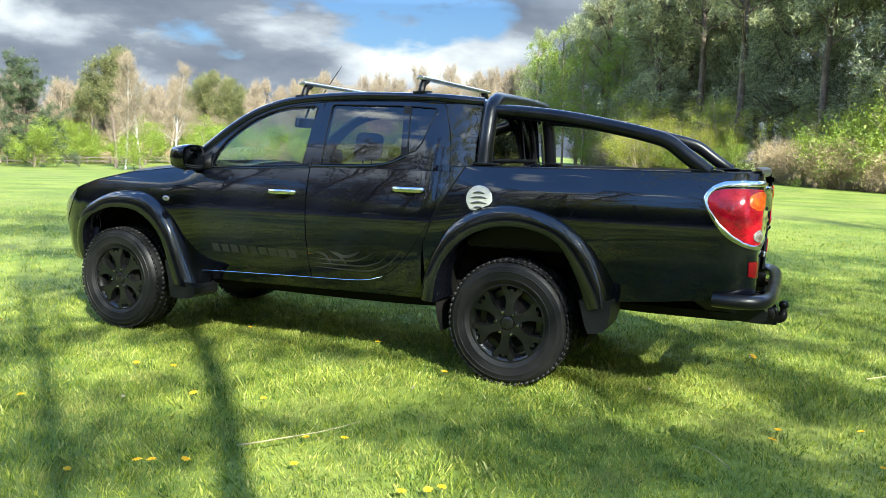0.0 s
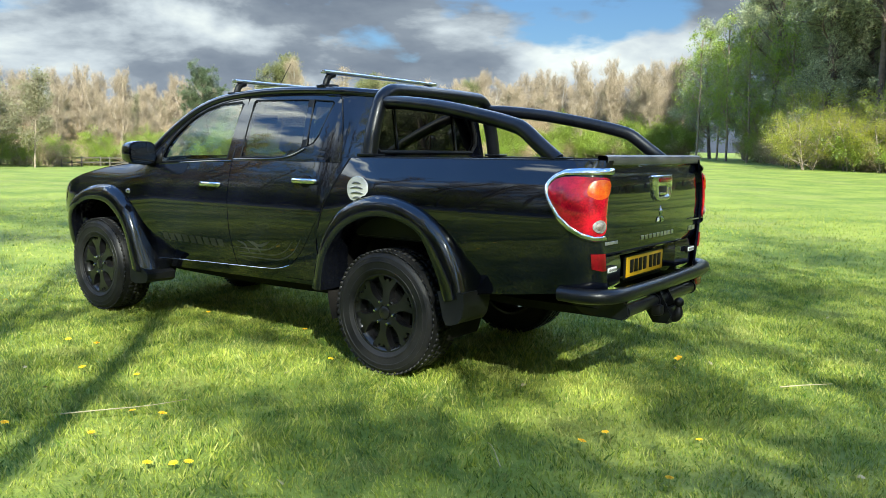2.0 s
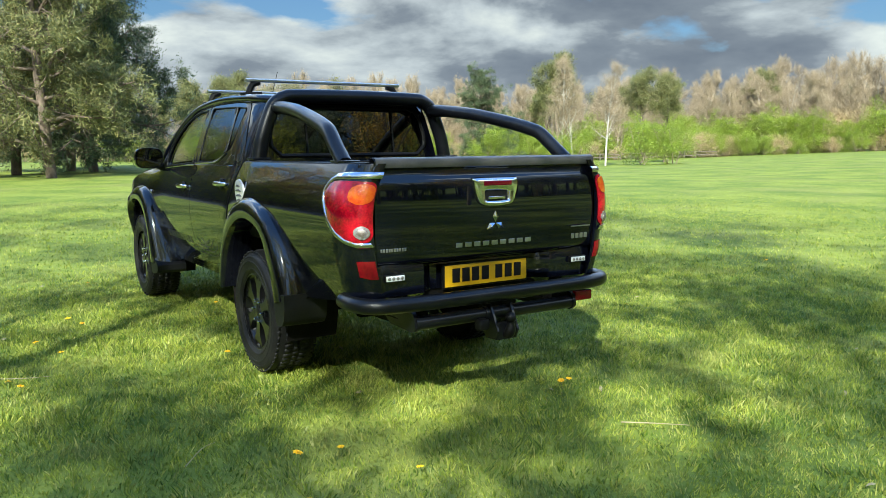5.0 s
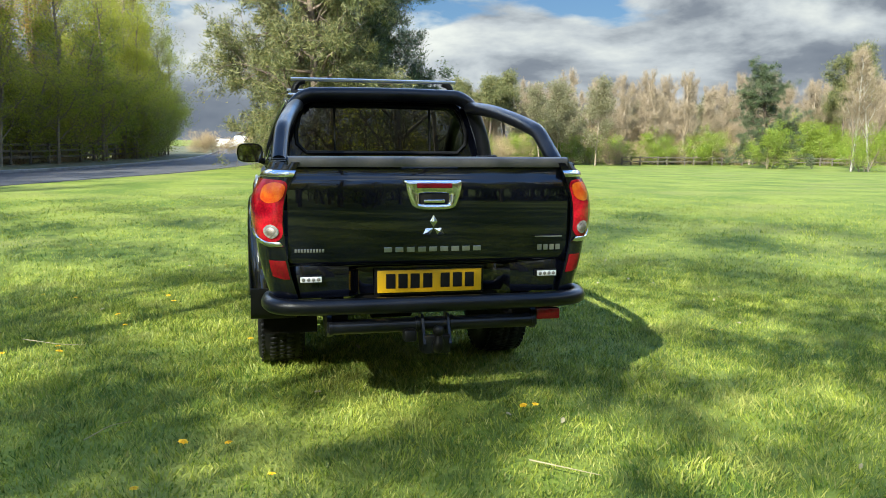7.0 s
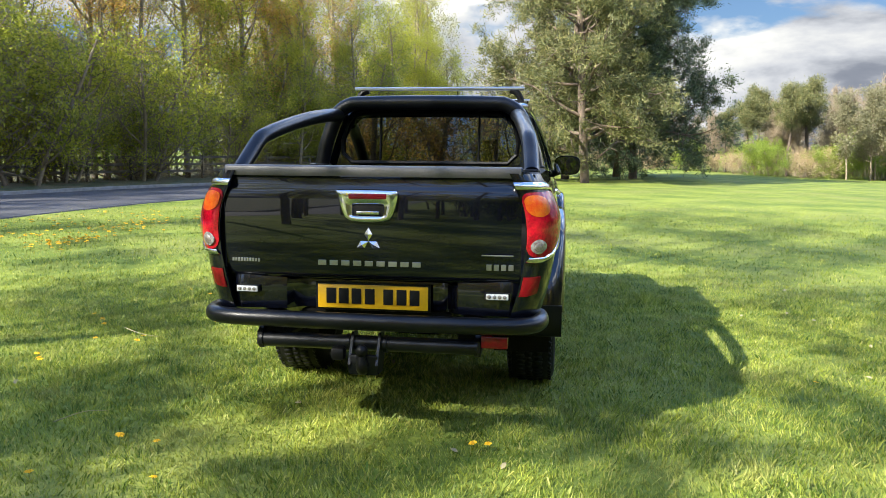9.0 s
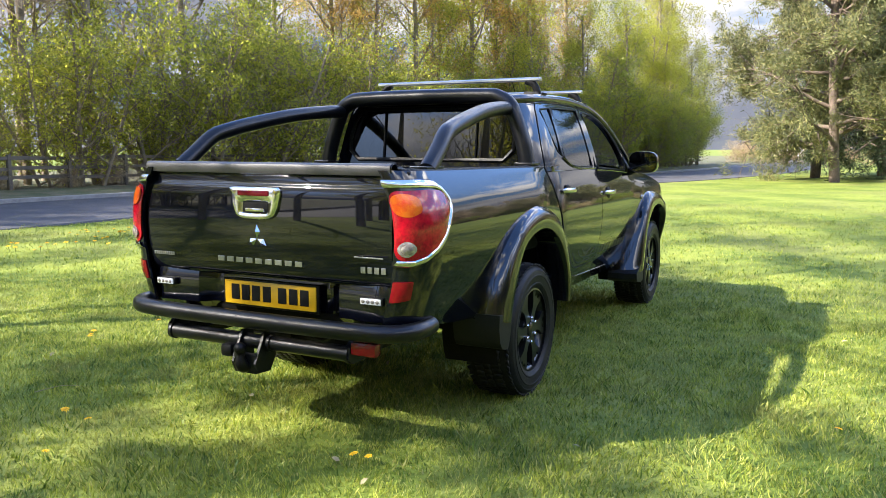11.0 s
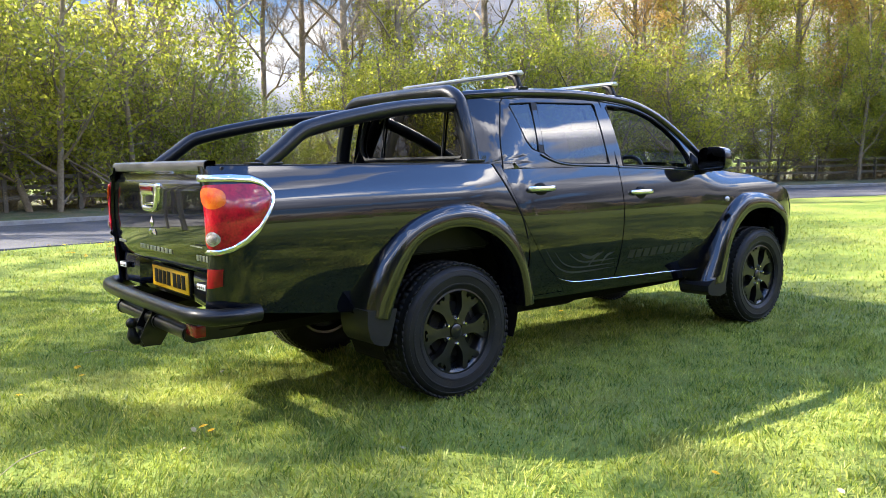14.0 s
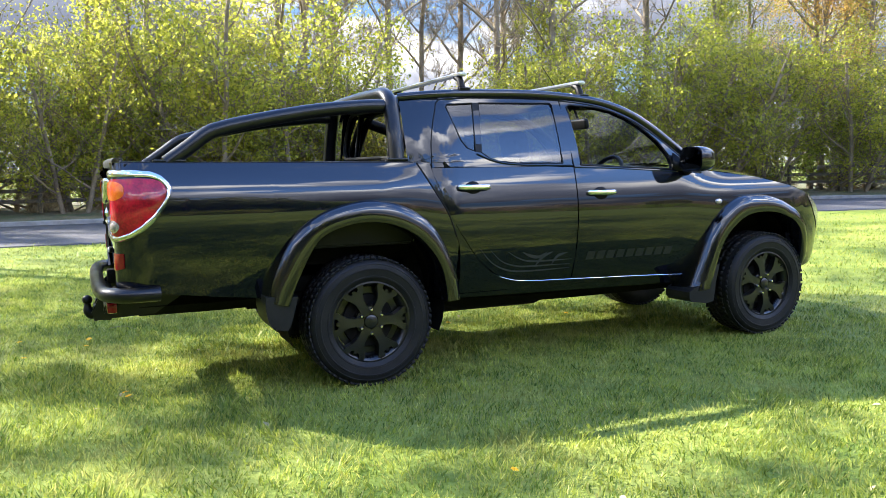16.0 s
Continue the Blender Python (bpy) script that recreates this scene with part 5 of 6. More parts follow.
box(b, (-1.241, 0, 0.691), (0.006, 0.520, 0.111), 0.002)
part("number_plate", b, M_YELLOW, holder, "yellow number plate with plain black bars")
for i, y in enumerate((0.195, 0.135, 0.075, 0.012, -0.075, -0.137, -0.198)):
    b = bmesh.new()
    box(b, (-1.2455, y, 0.693), (0.003, 0.046, 0.072), 0.001)
    part("plate_bar", b, M_INK, holder)
for s in (1, -1):
    b = bmesh.new()
    box(b, (-1.29, s * 0.58, 0.722), (0.02, 0.115, 0.034), 0.004)
    bar = part("work_light", b, M_PLASTIC, car, "small white LED light strip")
    b = bmesh.new()
    box(b, (-1.302, s * 0.58, 0.722), (0.008, 0.10, 0.026), 0.003)
    part("lens", b, M_WHITE, bar)
    for k in range(4):
        b = bmesh.new()
        lathe(b, [(0.001, 0.002), (0.006, 0.002), (0.0085, 0.0)], 12)
        ob = part("led", b, M_STEEL, bar)
        ob.matrix_basis = Matrix.Translation((-1.307, s * 0.58 + (k - 1.5) * 0.023, 0.722)) @ Matrix.Rotation(radians(90), 4, "Z")

# rear bumper tube and tow bar
b = bmesh.new()
tube(b, curve_pts([(-1.11, -0.764, 0.605), (-1.18, -0.771, 0.605), (-1.25, -0.766, 0.605), (-1.32, -0.732, 0.605), (-1.365, -0.645, 0.605), (-1.385, -0.44, 0.605), (-1.39, 0, 0.605), (-1.385, 0.44, 0.605), (-1.365, 0.645, 0.605), (-1.32, 0.732, 0.605), (-1.25, 0.766, 0.605), (-1.18, 0.771, 0.605), (-1.11, 0.764, 0.605)], 80), 0.038, 18)
part("bumper_tube", b, M_BAR, car, "black tubular rear bumper")
b = bmesh.new()
tube(b, [(-1.335, -0.495, 0.497), (-1.335, 0.495, 0.497)], 0.034, 18)
for y in (-0.495, 0.495, 0.085, -0.085):
    tube(b, [(-1.335, y - 0.008, 0.497), (-1.335, y + 0.008, 0.497)], 0.040, 18)
tow = part("tow_bar", b, M_BAR, car, "black tow bar with a ball hitch")
for s in (1, -1):
    b = bmesh.new()
    prism(b, [(-0.95, 0.60), (-0.96, 0.565), (-1.12, 0.462), (-1.335, 0.455), (-1.368, 0.48), (-1.36, 0.53), (-1.28, 0.60)], s * 0.512, s * 0.490, inset=0.0)
    bmesh.ops.recalc_face_normals(b, faces=b.faces[:])
    part("bracket", b, M_BAR, tow, "black bracket plate")
    b = bmesh.new()
    box(b, (-1.30, s * 0.45, 0.565), (0.05, 0.08, 0.09), 0.01)
    part("bumper_stay", b, M_UNDER, tow)
for y in (0.062, -0.062):
    b = bmesh.new()
    prism(b, [(-1.29, 0.545), (-1.36, 0.55), (-1.40, 0.48), (-1.43, 0.42), (-1.41, 0.375), (-1.33, 0.37), (-1.29, 0.43)], y + 0.006, y - 0.006)
    bmesh.ops.recalc_face_normals(b, faces=b.faces[:])
    part("hitch_plate", b, M_BAR, tow)
b = bmesh.new()
box(b, (-1.405, 0, 0.415), (0.03, 0.13, 0.09), 0.008)
part("hitch_block", b, M_BAR, tow)
b = bmesh.new()
tube(b, curve_pts([(-1.41, 0, 0.40), (-1.435, 0, 0.405), (-1.447, 0, 0.43), (-1.448, 0, 0.465)], 10), [0.028] * 6 + [0.025, 0.022, 0.019, 0.018], 12)
bmesh.ops.create_uvsphere(b, u_segments=16, v_segments=10, radius=0.028, matrix=Matrix.Translation((-1.448, 0, 0.488)))
part("tow_ball", b, M_PLASTIC, tow, "black capped tow ball")
b = bmesh.new()
box(b, (-1.375, 0.125, 0.455), (0.06, 0.065, 0.06), 0.016)
part("socket", b, M_PLASTIC, tow, "black trailer socket")
b = bmesh.new()
box(b, (-1.335, -0.575, 0.527), (0.05, 0.12, 0.055), 0.008)
fog = part("fog_lamp", b, M_DEEPRED, car, "red rear fog lamp under the bumper")
b = bmesh.new()
box(b, (-1.30, -0.575, 0.56), (0.02, 0.03, 0.05), 0.004)
part("stay", b, M_UNDER, fog)

# door decals
def flank_strip(pairs, width, s):
    b = bmesh.new()
    c = curve_pts(pairs, 30)
    n = np.gradient(c, axis=0)
    n = np.stack([-n[:, 1], n[:, 0]], 1) / (np.linalg.norm(n, axis=1)[:, None] + 1e-9)
    w = width * np.sin(np.linspace(0.12, math.pi - 0.12, 30))[:, None] / 2
    rows = [[(p[0], s * (side_y(p[0], p[1]) + 0.0012), p[1]) for p in (a, b2)] for a, b2 in zip(c + n * w, c - n * w)]
    grid(b, rows)
    return outward(b, 1, s)


for s in (1, -1):
    decal = None
    for i in range(9):
        x0 = 1.475 + i * 0.078
        b = bmesh.new()
        grid(b, [[(x0 + xx + 0.2 * (z - 0.62), s * (side_y(x0 + xx, z) + 0.0012), z) for z in (0.622, 0.640, 0.658, 0.676)] for xx in (0, 0.03, 0.060)])
        outward(b, 1, s)
        if decal is None:
            decal = part("door_decal", b, M_FAINT, car, "faint grey lettering bars on the door")
        else:
            part("letter_bar", b, M_FAINT, decal)
    for pl, w in (([(0.70, 0.74), (0.80, 0.64), (0.93, 0.585), (1.10, 0.575), (1.36, 0.578)], 0.012), ([(0.78, 0.72), (0.86, 0.65), (0.97, 0.612), (1.10, 0.605), (1.36, 0.604)], 0.011), ([(0.90, 0.705), (0.98, 0.66), (1.06, 0.638), (1.20, 0.634), (1.37, 0.635)], 0.012), ([(1.00, 0.70), (1.06, 0.672), (1.12, 0.662), (1.18, 0.69)], 0.02), ([(1.10, 0.60), (1.15, 0.66), (1.22, 0.69)], 0.02), ([(1.22, 0.605), (1.26, 0.66), (1.33, 0.68)], 0.018)):
        part("swoosh", flank_strip(pl, w, s), M_DECAL, decal)

# cabin
b = bmesh.new()
box(b, (1.42, 0, 0.56), (1.8, 1.26, 0.06), 0.02)
part("cabin_floor", b, M_SEAT, car)
b = bmesh.new()
rows = []
for y in np.linspace(-0.70, 0.70, 15):
    hump = 0.05 * math.exp(-((y + 0.37) / 0.17) ** 2)
    rows.append([(2.02, y, 0.80), (1.98, y, 0.98 + hump * 0.5), (2.02, y, 1.07 + hump), (2.10, y, 1.115 + hump), (2.25, y, 1.12 + hump * 0.4), (2.47, y, 1.11)])
grid(b, rows)
outward(b, 2, 1)
shell(b, 0.03)
part("dashboard", b, M_DASH, car, "grey plastic dashboard")
b = bmesh.new()
c = Vector((1.90, -0.37, 1.125))
m = Matrix.Rotation(radians(-62), 4, "Y")
tube(b, [c + (m @ Vector((0.175 * math.cos(a), 0.175 * math.sin(a), 0))) for a in np.linspace(0, 2 * math.pi, 33)], 0.0145, 8)
wheel_s = part("steering_wheel", b, M_PLASTIC, car, "black steering wheel")
b = bmesh.new()
bmesh.ops.create_uvsphere(b, u_segments=14, v_segments=8, radius=1.0, matrix=Matrix.Translation(c) @ m @ Matrix.Diagonal((0.06, 0.075, 0.03, 1)))
for a in (0, math.pi, -math.pi / 2):
    tube(b, [c, c + (m @ Vector((0.17 * math.sin(a), 0.17 * math.cos(a), 0)))], 0.014, 6)
tube(b, [c, (2.08, -0.37, 1.02)], 0.035, 8)
part("boss", b, M_PLASTIC, wheel_s)


def cushion(b, c, size, tilt=0.0, bev=0.05):
    box(b, c, size, bev, Euler((0, radians(tilt), 0)).to_matrix().to_4x4(), 3)


for y, x in ((0.37, 1.30), (-0.37, 1.30), (0.37, 0.62), (-0.37, 0.62)):
    wide = 0.50 if x > 1 else 0.66
    top = 1.16 if x > 1 else 1.12
    b = bmesh.new()
    cushion(b, (x + 0.27, y, 0.74), (0.52, wide, 0.16), 6)
    seat = part("seat", b, M_SEAT, car, "dark cloth car seat")
    b = bmesh.new()
    cushion(b, (x - 0.02, y, 0.97), (0.15, wide, 0.52), -14 if x > 1 else -6)
    part("backrest", b, M_SEAT, seat)
    b = bmesh.new()
    cushion(b, (x - 0.12 + (0 if x > 1 else 0.06), y, top + 0.20), (0.10, 0.26, 0.18), -12, 0.04)
    part("headrest", b, M_SEAT, seat)
    for d in (-0.06, 0.06):
        b = bmesh.new()
        tube(b, [(x - 0.10 + (0 if x > 1 else 0.05), y + d, top + 0.02), (x - 0.115 + (0 if x > 1 else 0.055), y + d, top + 0.16)], 0.006, 6)
        part("headrest_post", b, M_PLASTIC, seat)
b = bmesh.new()
cushion(b, (1.93, 0.0, 1.525), (0.04, 0.25, 0.075), -10, 0.015)
im = part("interior_mirror", b, M_PLASTIC, car, "black interior mirror")
b = bmesh.new()
tube(b, [(1.94, 0, 1.55), (1.90, 0, 1.64)], 0.01, 6)
part("mirror_stem", b, M_PLASTIC, im)
def place(ob, x, y, scale=1.0, turn=None, rng=np.random.default_rng(9)):
    a = rng.uniform(0, 360) if turn is None else turn
    m = Matrix.LocRotScale((x, y, float(ground_z(x, y)) - 0.02), Euler((0, 0, radians(a))), None)
    made = copy_thing(ob, m)
    made.scale = (scale, scale, scale * float(rng.uniform(0.95, 1.05)))
    return made


def first_at(ob, x, y, scale=1.0, turn=0.0):
    ob.matrix_basis = Matrix.LocRotScale((x, y, float(ground_z(x, y)) - 0.02), Euler((0, 0, radians(turn))), (scale,) * 3)


def spread_out(ob, spots):
    """Sets the first at the first spot (x, y, scale, turn) and copies at the others."""
    for x, y, s, a in spots[1:]:
        place(ob, x, y, s, a)
    first_at(ob, *spots[0])


# roadside belt: spring trees behind the fence
R = np.random.default_rng(21)
ln = branches(R, 13, 4.2, 3, 0.25, (14, 6, 4), up=0.55)
spring_a = tree("roadside_tree", "tall roadside tree with thin yellow-green spring leaves", HIDE, M_BARK, ln, leaf_mesh("crown", R, ln, (2, 3), 9500, 0.085, 0.14, clump=30, tight=0.22), M_SPRING, "roadside trees")
ln = branches(R, 11, 3.6, 3, 0.15, (15, 6, 4), up=0.5)
spring_b = tree("roadside_tree", "leafy roadside tree in fresh green spring leaf", HIDE, M_BARK, ln, leaf_mesh("crown", R, ln, (1, 2, 3), 13000, 0.10, 0.18, clump=50, tight=0.25), M_FRESH, "roadside trees")
ln = branches(R, 14, 3.8, 3, 0.3, (13, 7, 5), up=0.7)
bare_a = tree("bare_roadside_tree", "slender bare roadside tree with grey-brown limbs", HIDE, M_BARK, ln, spike_mesh("twigs", R, ln, (2, 3), 3800, 0.48, 0.015, 0.03, 0.7), M_TWIG, "roadside trees")
ln = branches(R, 13, 3.6, 3, 0.25, (14, 7, 5), up=0.6)
bud_a = tree("budding_tree", "roadside tree covered in coppery opening buds", HIDE, M_BARK, ln, leaf_mesh("crown", R, ln, (1, 2, 3), 11000, 0.085, 0.10, clump=16, tight=0.14), M_BUD, "roadside trees")
ln = branches(R, 4.2, 2.6, 3, 0.05, (9, 6, 5), up=0.35, stems=4, radius=0.06)
bush_a = tree("hawthorn_bush", "dense green hawthorn bush behind the roadside fence", HIDE, M_BARK, ln, leaf_mesh("crown", R, ln, (1, 2, 3), 10500, 0.09, 0.16, clump=44, tight=0.19), M_FRESH, "roadside bushes", category="bush")
ln = branches(R, 5.0, 2.8, 3, 0.03, (10, 6, 5), up=0.3, stems=4, radius=0.06)
bush_b = tree("holly_bush", "dark green evergreen bush under the roadside trees", HIDE, M_BARK, ln, leaf_mesh("crown", R, ln, (1, 2, 3), 12000, 0.092, 0.18, clump=50, tight=0.19), M_DEEP, "roadside bushes", category="bush")

spots = {k: [] for k in "abcdef"}
R = np.random.default_rng(5)


def belt_kind(s, back):
    """Which tree stands where along the road."""
    if s < 6:
        return "ccc" if back else "cba"
    if s < 12:
        return "cac" if back else "ccc"
    if s < 20:
        return "ccd" if back else "abc"
    if s < 27:
        return "ddc" if back else "bda"
    if s < 35:
        return "cdc" if back else "dbd"
    return "cac" if back else "aba"


for i, s in enumerate(np.arange(-24, 60, 2.4)):
    sparse = 6 <= s < 12
    x, y = beside(s + R.uniform(-0.8, 0.8), R.uniform(6.4, 8.2) + (2 if sparse else 0))
    if (-14 < s < 6 or 27 < s < 46) and i % 2:
        continue
    spots[belt_kind(s, False)[i % 3]].append((x, y, R.uniform(0.8, 1.2), R.uniform(0, 360)))
    x, y = beside(s + 1.2, R.uniform(10, 15))
    if (-14 < s < 6 or s > 14) and i % 2:
        continue
    spots[belt_kind(s, True)[i % 3]].append((x, y, R.uniform(0.9, 1.3) * (0.62 if s > 16 else 1.0), R.uniform(0, 360)))
    if s < -14 or s > 40:
        x, y = beside(s + 0.5, R.uniform(16, 21))
        spots["c"].append((x, y, R.uniform(1.0, 1.3), R.uniform(0, 360)))
for i, s in enumerate(np.arange(-22, 58, 1.9)):
    x, y = beside(s + R.uniform(-0.6, 0.6), R.uniform(6.2, 7.6))
    k = "f" if (s < -6 and i % 2) or (s > 20 and i % 3) else "e"
    low = 0.55 if 6 <= s < 12 else 1.0
    spots[k].append((x, y, R.uniform(0.6, 0.95) * low, R.uniform(0, 360)))
spots["e"] += [(2.2, 18.4, 1.5, 40), (4.6, 18.6, 1.45, 200), (-5.0, 18.6, 1.1, 310), (0.8, 19.6, 1.3, 100), (13.0, 18.6, 1.15, 60), (15.5, 18.0, 1.5, 150), (19.0, 16.6, 1.3, 120), (24.0, 15.2, 1.3, 250), (17.5, 17.6, 1.3, 10), (21.0, 16.6, 1.2, 80)]
spots["f"] += [(5.8, 19.2, 0.9, 15), (7.2, 20.0, 0.7, 80), (4.0, 20.0, 0.9, 140), (8.6, 20.5, 0.7, 220), (6.5, 21.5, 0.9, 300), (10.2, 20.6, 0.7, 30)]
spots["f"] += [(-1.3, 18.9, 0.95, 33), (0.5, 19.3, 0.85, 170)]
spots["e"] += [(-7.0, 18.8, 1.2, 15), (-1.6, 18.2, 1.1, 80), (-3.2, 18.8, 1.15, 200)]
for s in np.arange(21, 44, 2.9):
    x, y = beside(s, R.uniform(5.9, 7.4))
    spots["f" if R.random() < 0.4 else "e"].append((x, y, R.uniform(0.9, 1.35), R.uniform(0, 360)))
for s in np.arange(30, 47, 5.2):
    x, y = beside(s, R.uniform(4.6, 5.2))
    spots["b"].append((x, y, R.uniform(0.8, 1.0), R.uniform(0, 360)))
for s in np.arange(45, 57, 1.9):
    x, y = beside(s, R.uniform(4.8, 6.4))
    spots["f" if R.random() < 0.5 else "e"].append((x, y, R.uniform(0.9, 1.2), R.uniform(0, 360)))
for s in (48.5, 52.0, 55.5):
    x, y = beside(s, R.uniform(5.0, 5.8))
    spots["b"].append((x, y, R.uniform(0.7, 0.85), R.uniform(0, 360)))
for s in np.arange(-20, 9, 1.6):
    x, y = beside(s, R.uniform(8.0, 10.5))
    spots["f" if R.random() < 0.6 else "e"].append((x, y, R.uniform(0.4, 0.7), R.uniform(0, 360)))
for s, off, k, sc in ((21.5, 7.0, "d", 0.95), (25.0, 6.4, "d", 1.05), (28.5, 6.8, "d", 1.1), (32.0, 6.2, "d", 1.0), (36.0, 6.6, "d", 1.0), (41.5, 5.4, "b", 0.95), (45.0, 5.6, "b", 0.85), (26.8, 7.6, "b", 1.1), (30.4, 8.4, "b", 1.15), (23.6, 8.0, "b", 1.0), (18.0, 6.8, "b", 0.9), (2.5, 7.2, "b", 0.55), (11.0, 7.6, "c", 1.0), (13.5, 7.0, "c", 1.1), (8.0, 8.0, "c", 1.05)):
    x, y = beside(s, off)
    spots[k].append((x, y, sc, 57 * s))
for k, ob in zip("abcdef", (spring_a, spring_b, bare_a, bud_a, bush_a, bush_b)):
    spread_out(ob, spots[k])

# unseen trees added sunward, leaves set along sun rays to shade chosen lawn spots
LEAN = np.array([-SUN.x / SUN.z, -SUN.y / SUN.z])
# lit and shaded lawn spots, fitted to the camera's view: x, y, radius
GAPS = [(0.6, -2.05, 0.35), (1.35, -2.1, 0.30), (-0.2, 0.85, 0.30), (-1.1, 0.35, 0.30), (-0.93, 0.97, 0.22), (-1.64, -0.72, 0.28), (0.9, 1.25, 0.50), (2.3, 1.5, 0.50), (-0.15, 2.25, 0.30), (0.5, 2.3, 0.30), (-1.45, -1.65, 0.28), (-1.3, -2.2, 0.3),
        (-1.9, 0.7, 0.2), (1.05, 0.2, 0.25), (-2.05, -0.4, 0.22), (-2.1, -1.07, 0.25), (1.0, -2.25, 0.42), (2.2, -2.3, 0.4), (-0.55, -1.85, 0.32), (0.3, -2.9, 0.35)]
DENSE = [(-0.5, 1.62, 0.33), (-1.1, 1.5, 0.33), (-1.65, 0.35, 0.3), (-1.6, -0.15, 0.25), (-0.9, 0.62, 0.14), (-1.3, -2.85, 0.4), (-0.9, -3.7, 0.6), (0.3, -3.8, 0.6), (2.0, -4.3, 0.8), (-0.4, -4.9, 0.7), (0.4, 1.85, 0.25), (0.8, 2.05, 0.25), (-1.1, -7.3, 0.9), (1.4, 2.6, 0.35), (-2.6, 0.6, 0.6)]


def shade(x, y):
    """How thick leaves are set between the sun and this place, after the spots above."""
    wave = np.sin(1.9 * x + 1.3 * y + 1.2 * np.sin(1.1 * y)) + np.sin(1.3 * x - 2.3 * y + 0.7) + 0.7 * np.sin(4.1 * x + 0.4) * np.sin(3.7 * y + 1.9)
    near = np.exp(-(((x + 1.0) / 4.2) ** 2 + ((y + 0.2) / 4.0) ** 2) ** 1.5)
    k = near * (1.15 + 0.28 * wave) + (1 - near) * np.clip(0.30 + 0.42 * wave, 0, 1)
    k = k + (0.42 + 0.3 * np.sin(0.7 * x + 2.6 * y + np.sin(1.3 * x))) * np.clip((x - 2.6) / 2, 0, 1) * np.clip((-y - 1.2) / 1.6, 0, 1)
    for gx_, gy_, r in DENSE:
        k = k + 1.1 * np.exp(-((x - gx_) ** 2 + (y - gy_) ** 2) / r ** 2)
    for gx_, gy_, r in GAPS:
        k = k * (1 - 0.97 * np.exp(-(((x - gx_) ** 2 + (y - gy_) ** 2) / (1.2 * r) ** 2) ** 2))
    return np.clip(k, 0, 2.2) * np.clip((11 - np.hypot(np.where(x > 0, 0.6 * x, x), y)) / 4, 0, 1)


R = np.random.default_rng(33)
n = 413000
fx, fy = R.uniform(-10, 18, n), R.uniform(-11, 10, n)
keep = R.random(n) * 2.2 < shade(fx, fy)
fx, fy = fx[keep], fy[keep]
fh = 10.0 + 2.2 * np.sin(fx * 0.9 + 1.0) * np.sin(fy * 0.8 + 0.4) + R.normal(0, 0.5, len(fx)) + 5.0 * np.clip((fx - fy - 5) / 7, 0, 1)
# each leaf stands up the sun's ray from the spot it shades
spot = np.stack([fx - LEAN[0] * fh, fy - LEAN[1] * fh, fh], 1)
# first trunks placed by where their shadow bands fall
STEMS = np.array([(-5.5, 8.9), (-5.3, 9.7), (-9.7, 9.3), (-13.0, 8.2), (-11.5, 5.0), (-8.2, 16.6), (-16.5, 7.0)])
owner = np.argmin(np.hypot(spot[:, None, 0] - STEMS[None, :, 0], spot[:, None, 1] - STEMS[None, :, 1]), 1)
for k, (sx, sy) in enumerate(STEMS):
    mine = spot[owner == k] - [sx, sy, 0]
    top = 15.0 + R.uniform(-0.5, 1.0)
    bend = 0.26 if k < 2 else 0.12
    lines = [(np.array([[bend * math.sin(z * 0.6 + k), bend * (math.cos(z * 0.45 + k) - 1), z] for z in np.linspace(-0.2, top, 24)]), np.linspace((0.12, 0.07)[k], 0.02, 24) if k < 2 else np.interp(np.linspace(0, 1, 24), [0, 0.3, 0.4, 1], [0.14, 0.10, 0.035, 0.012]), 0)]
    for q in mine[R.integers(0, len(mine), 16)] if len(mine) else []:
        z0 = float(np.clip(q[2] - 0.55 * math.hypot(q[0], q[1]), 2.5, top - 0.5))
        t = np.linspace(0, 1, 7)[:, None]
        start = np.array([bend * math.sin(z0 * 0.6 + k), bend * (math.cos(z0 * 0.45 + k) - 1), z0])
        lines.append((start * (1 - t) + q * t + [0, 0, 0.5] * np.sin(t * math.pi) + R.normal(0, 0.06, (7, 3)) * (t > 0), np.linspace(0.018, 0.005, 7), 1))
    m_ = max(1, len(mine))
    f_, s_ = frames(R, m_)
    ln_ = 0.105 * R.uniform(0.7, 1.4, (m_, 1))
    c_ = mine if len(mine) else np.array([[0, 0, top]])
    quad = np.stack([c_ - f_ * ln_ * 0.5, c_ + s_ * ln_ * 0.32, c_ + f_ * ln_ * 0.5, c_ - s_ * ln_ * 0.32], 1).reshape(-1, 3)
    tree("shade_tree", "unseen added tree at the lawn's edge, its sparse leaves set to cast shade", pose(sx, sy, 0), M_BARK, lines, mesh_np("crown", quad, np.arange(4 * m_).reshape(-1, 4)), M_SPRING, "lawn edge trees")

# unseen trees added at the lawn's sunny end to darken what the tailgate mirrors
for kind, x, y, sc, a in ((bare_a, -16, -3, 1.0, 20), (bud_a, -19, 3, 0.95, 80), (spring_a, -24, -6, 1.05, 200), (bare_a, -22, 0, 1.1, 300), (spring_b, -27, 6, 1.0, 45), (bud_a, -17, -10, 0.9, 130), (bare_a, -29, -2, 1.15, 250), (spring_b, -33, -12, 1.1, 10), (spring_a, -31, 12, 1.1, 95), (bare_a, -24, 9, 1.0, 160), (bud_a, -38, 3, 1.1, 220), (spring_b, -40, -8, 1.1, 310), (bare_a, -18, 7, 1.0, 70), (bare_a, -20, -14, 1.0, 10), (spring_b, -26, -18, 1.0, 190)):
    place(kind, x, y, sc, a)
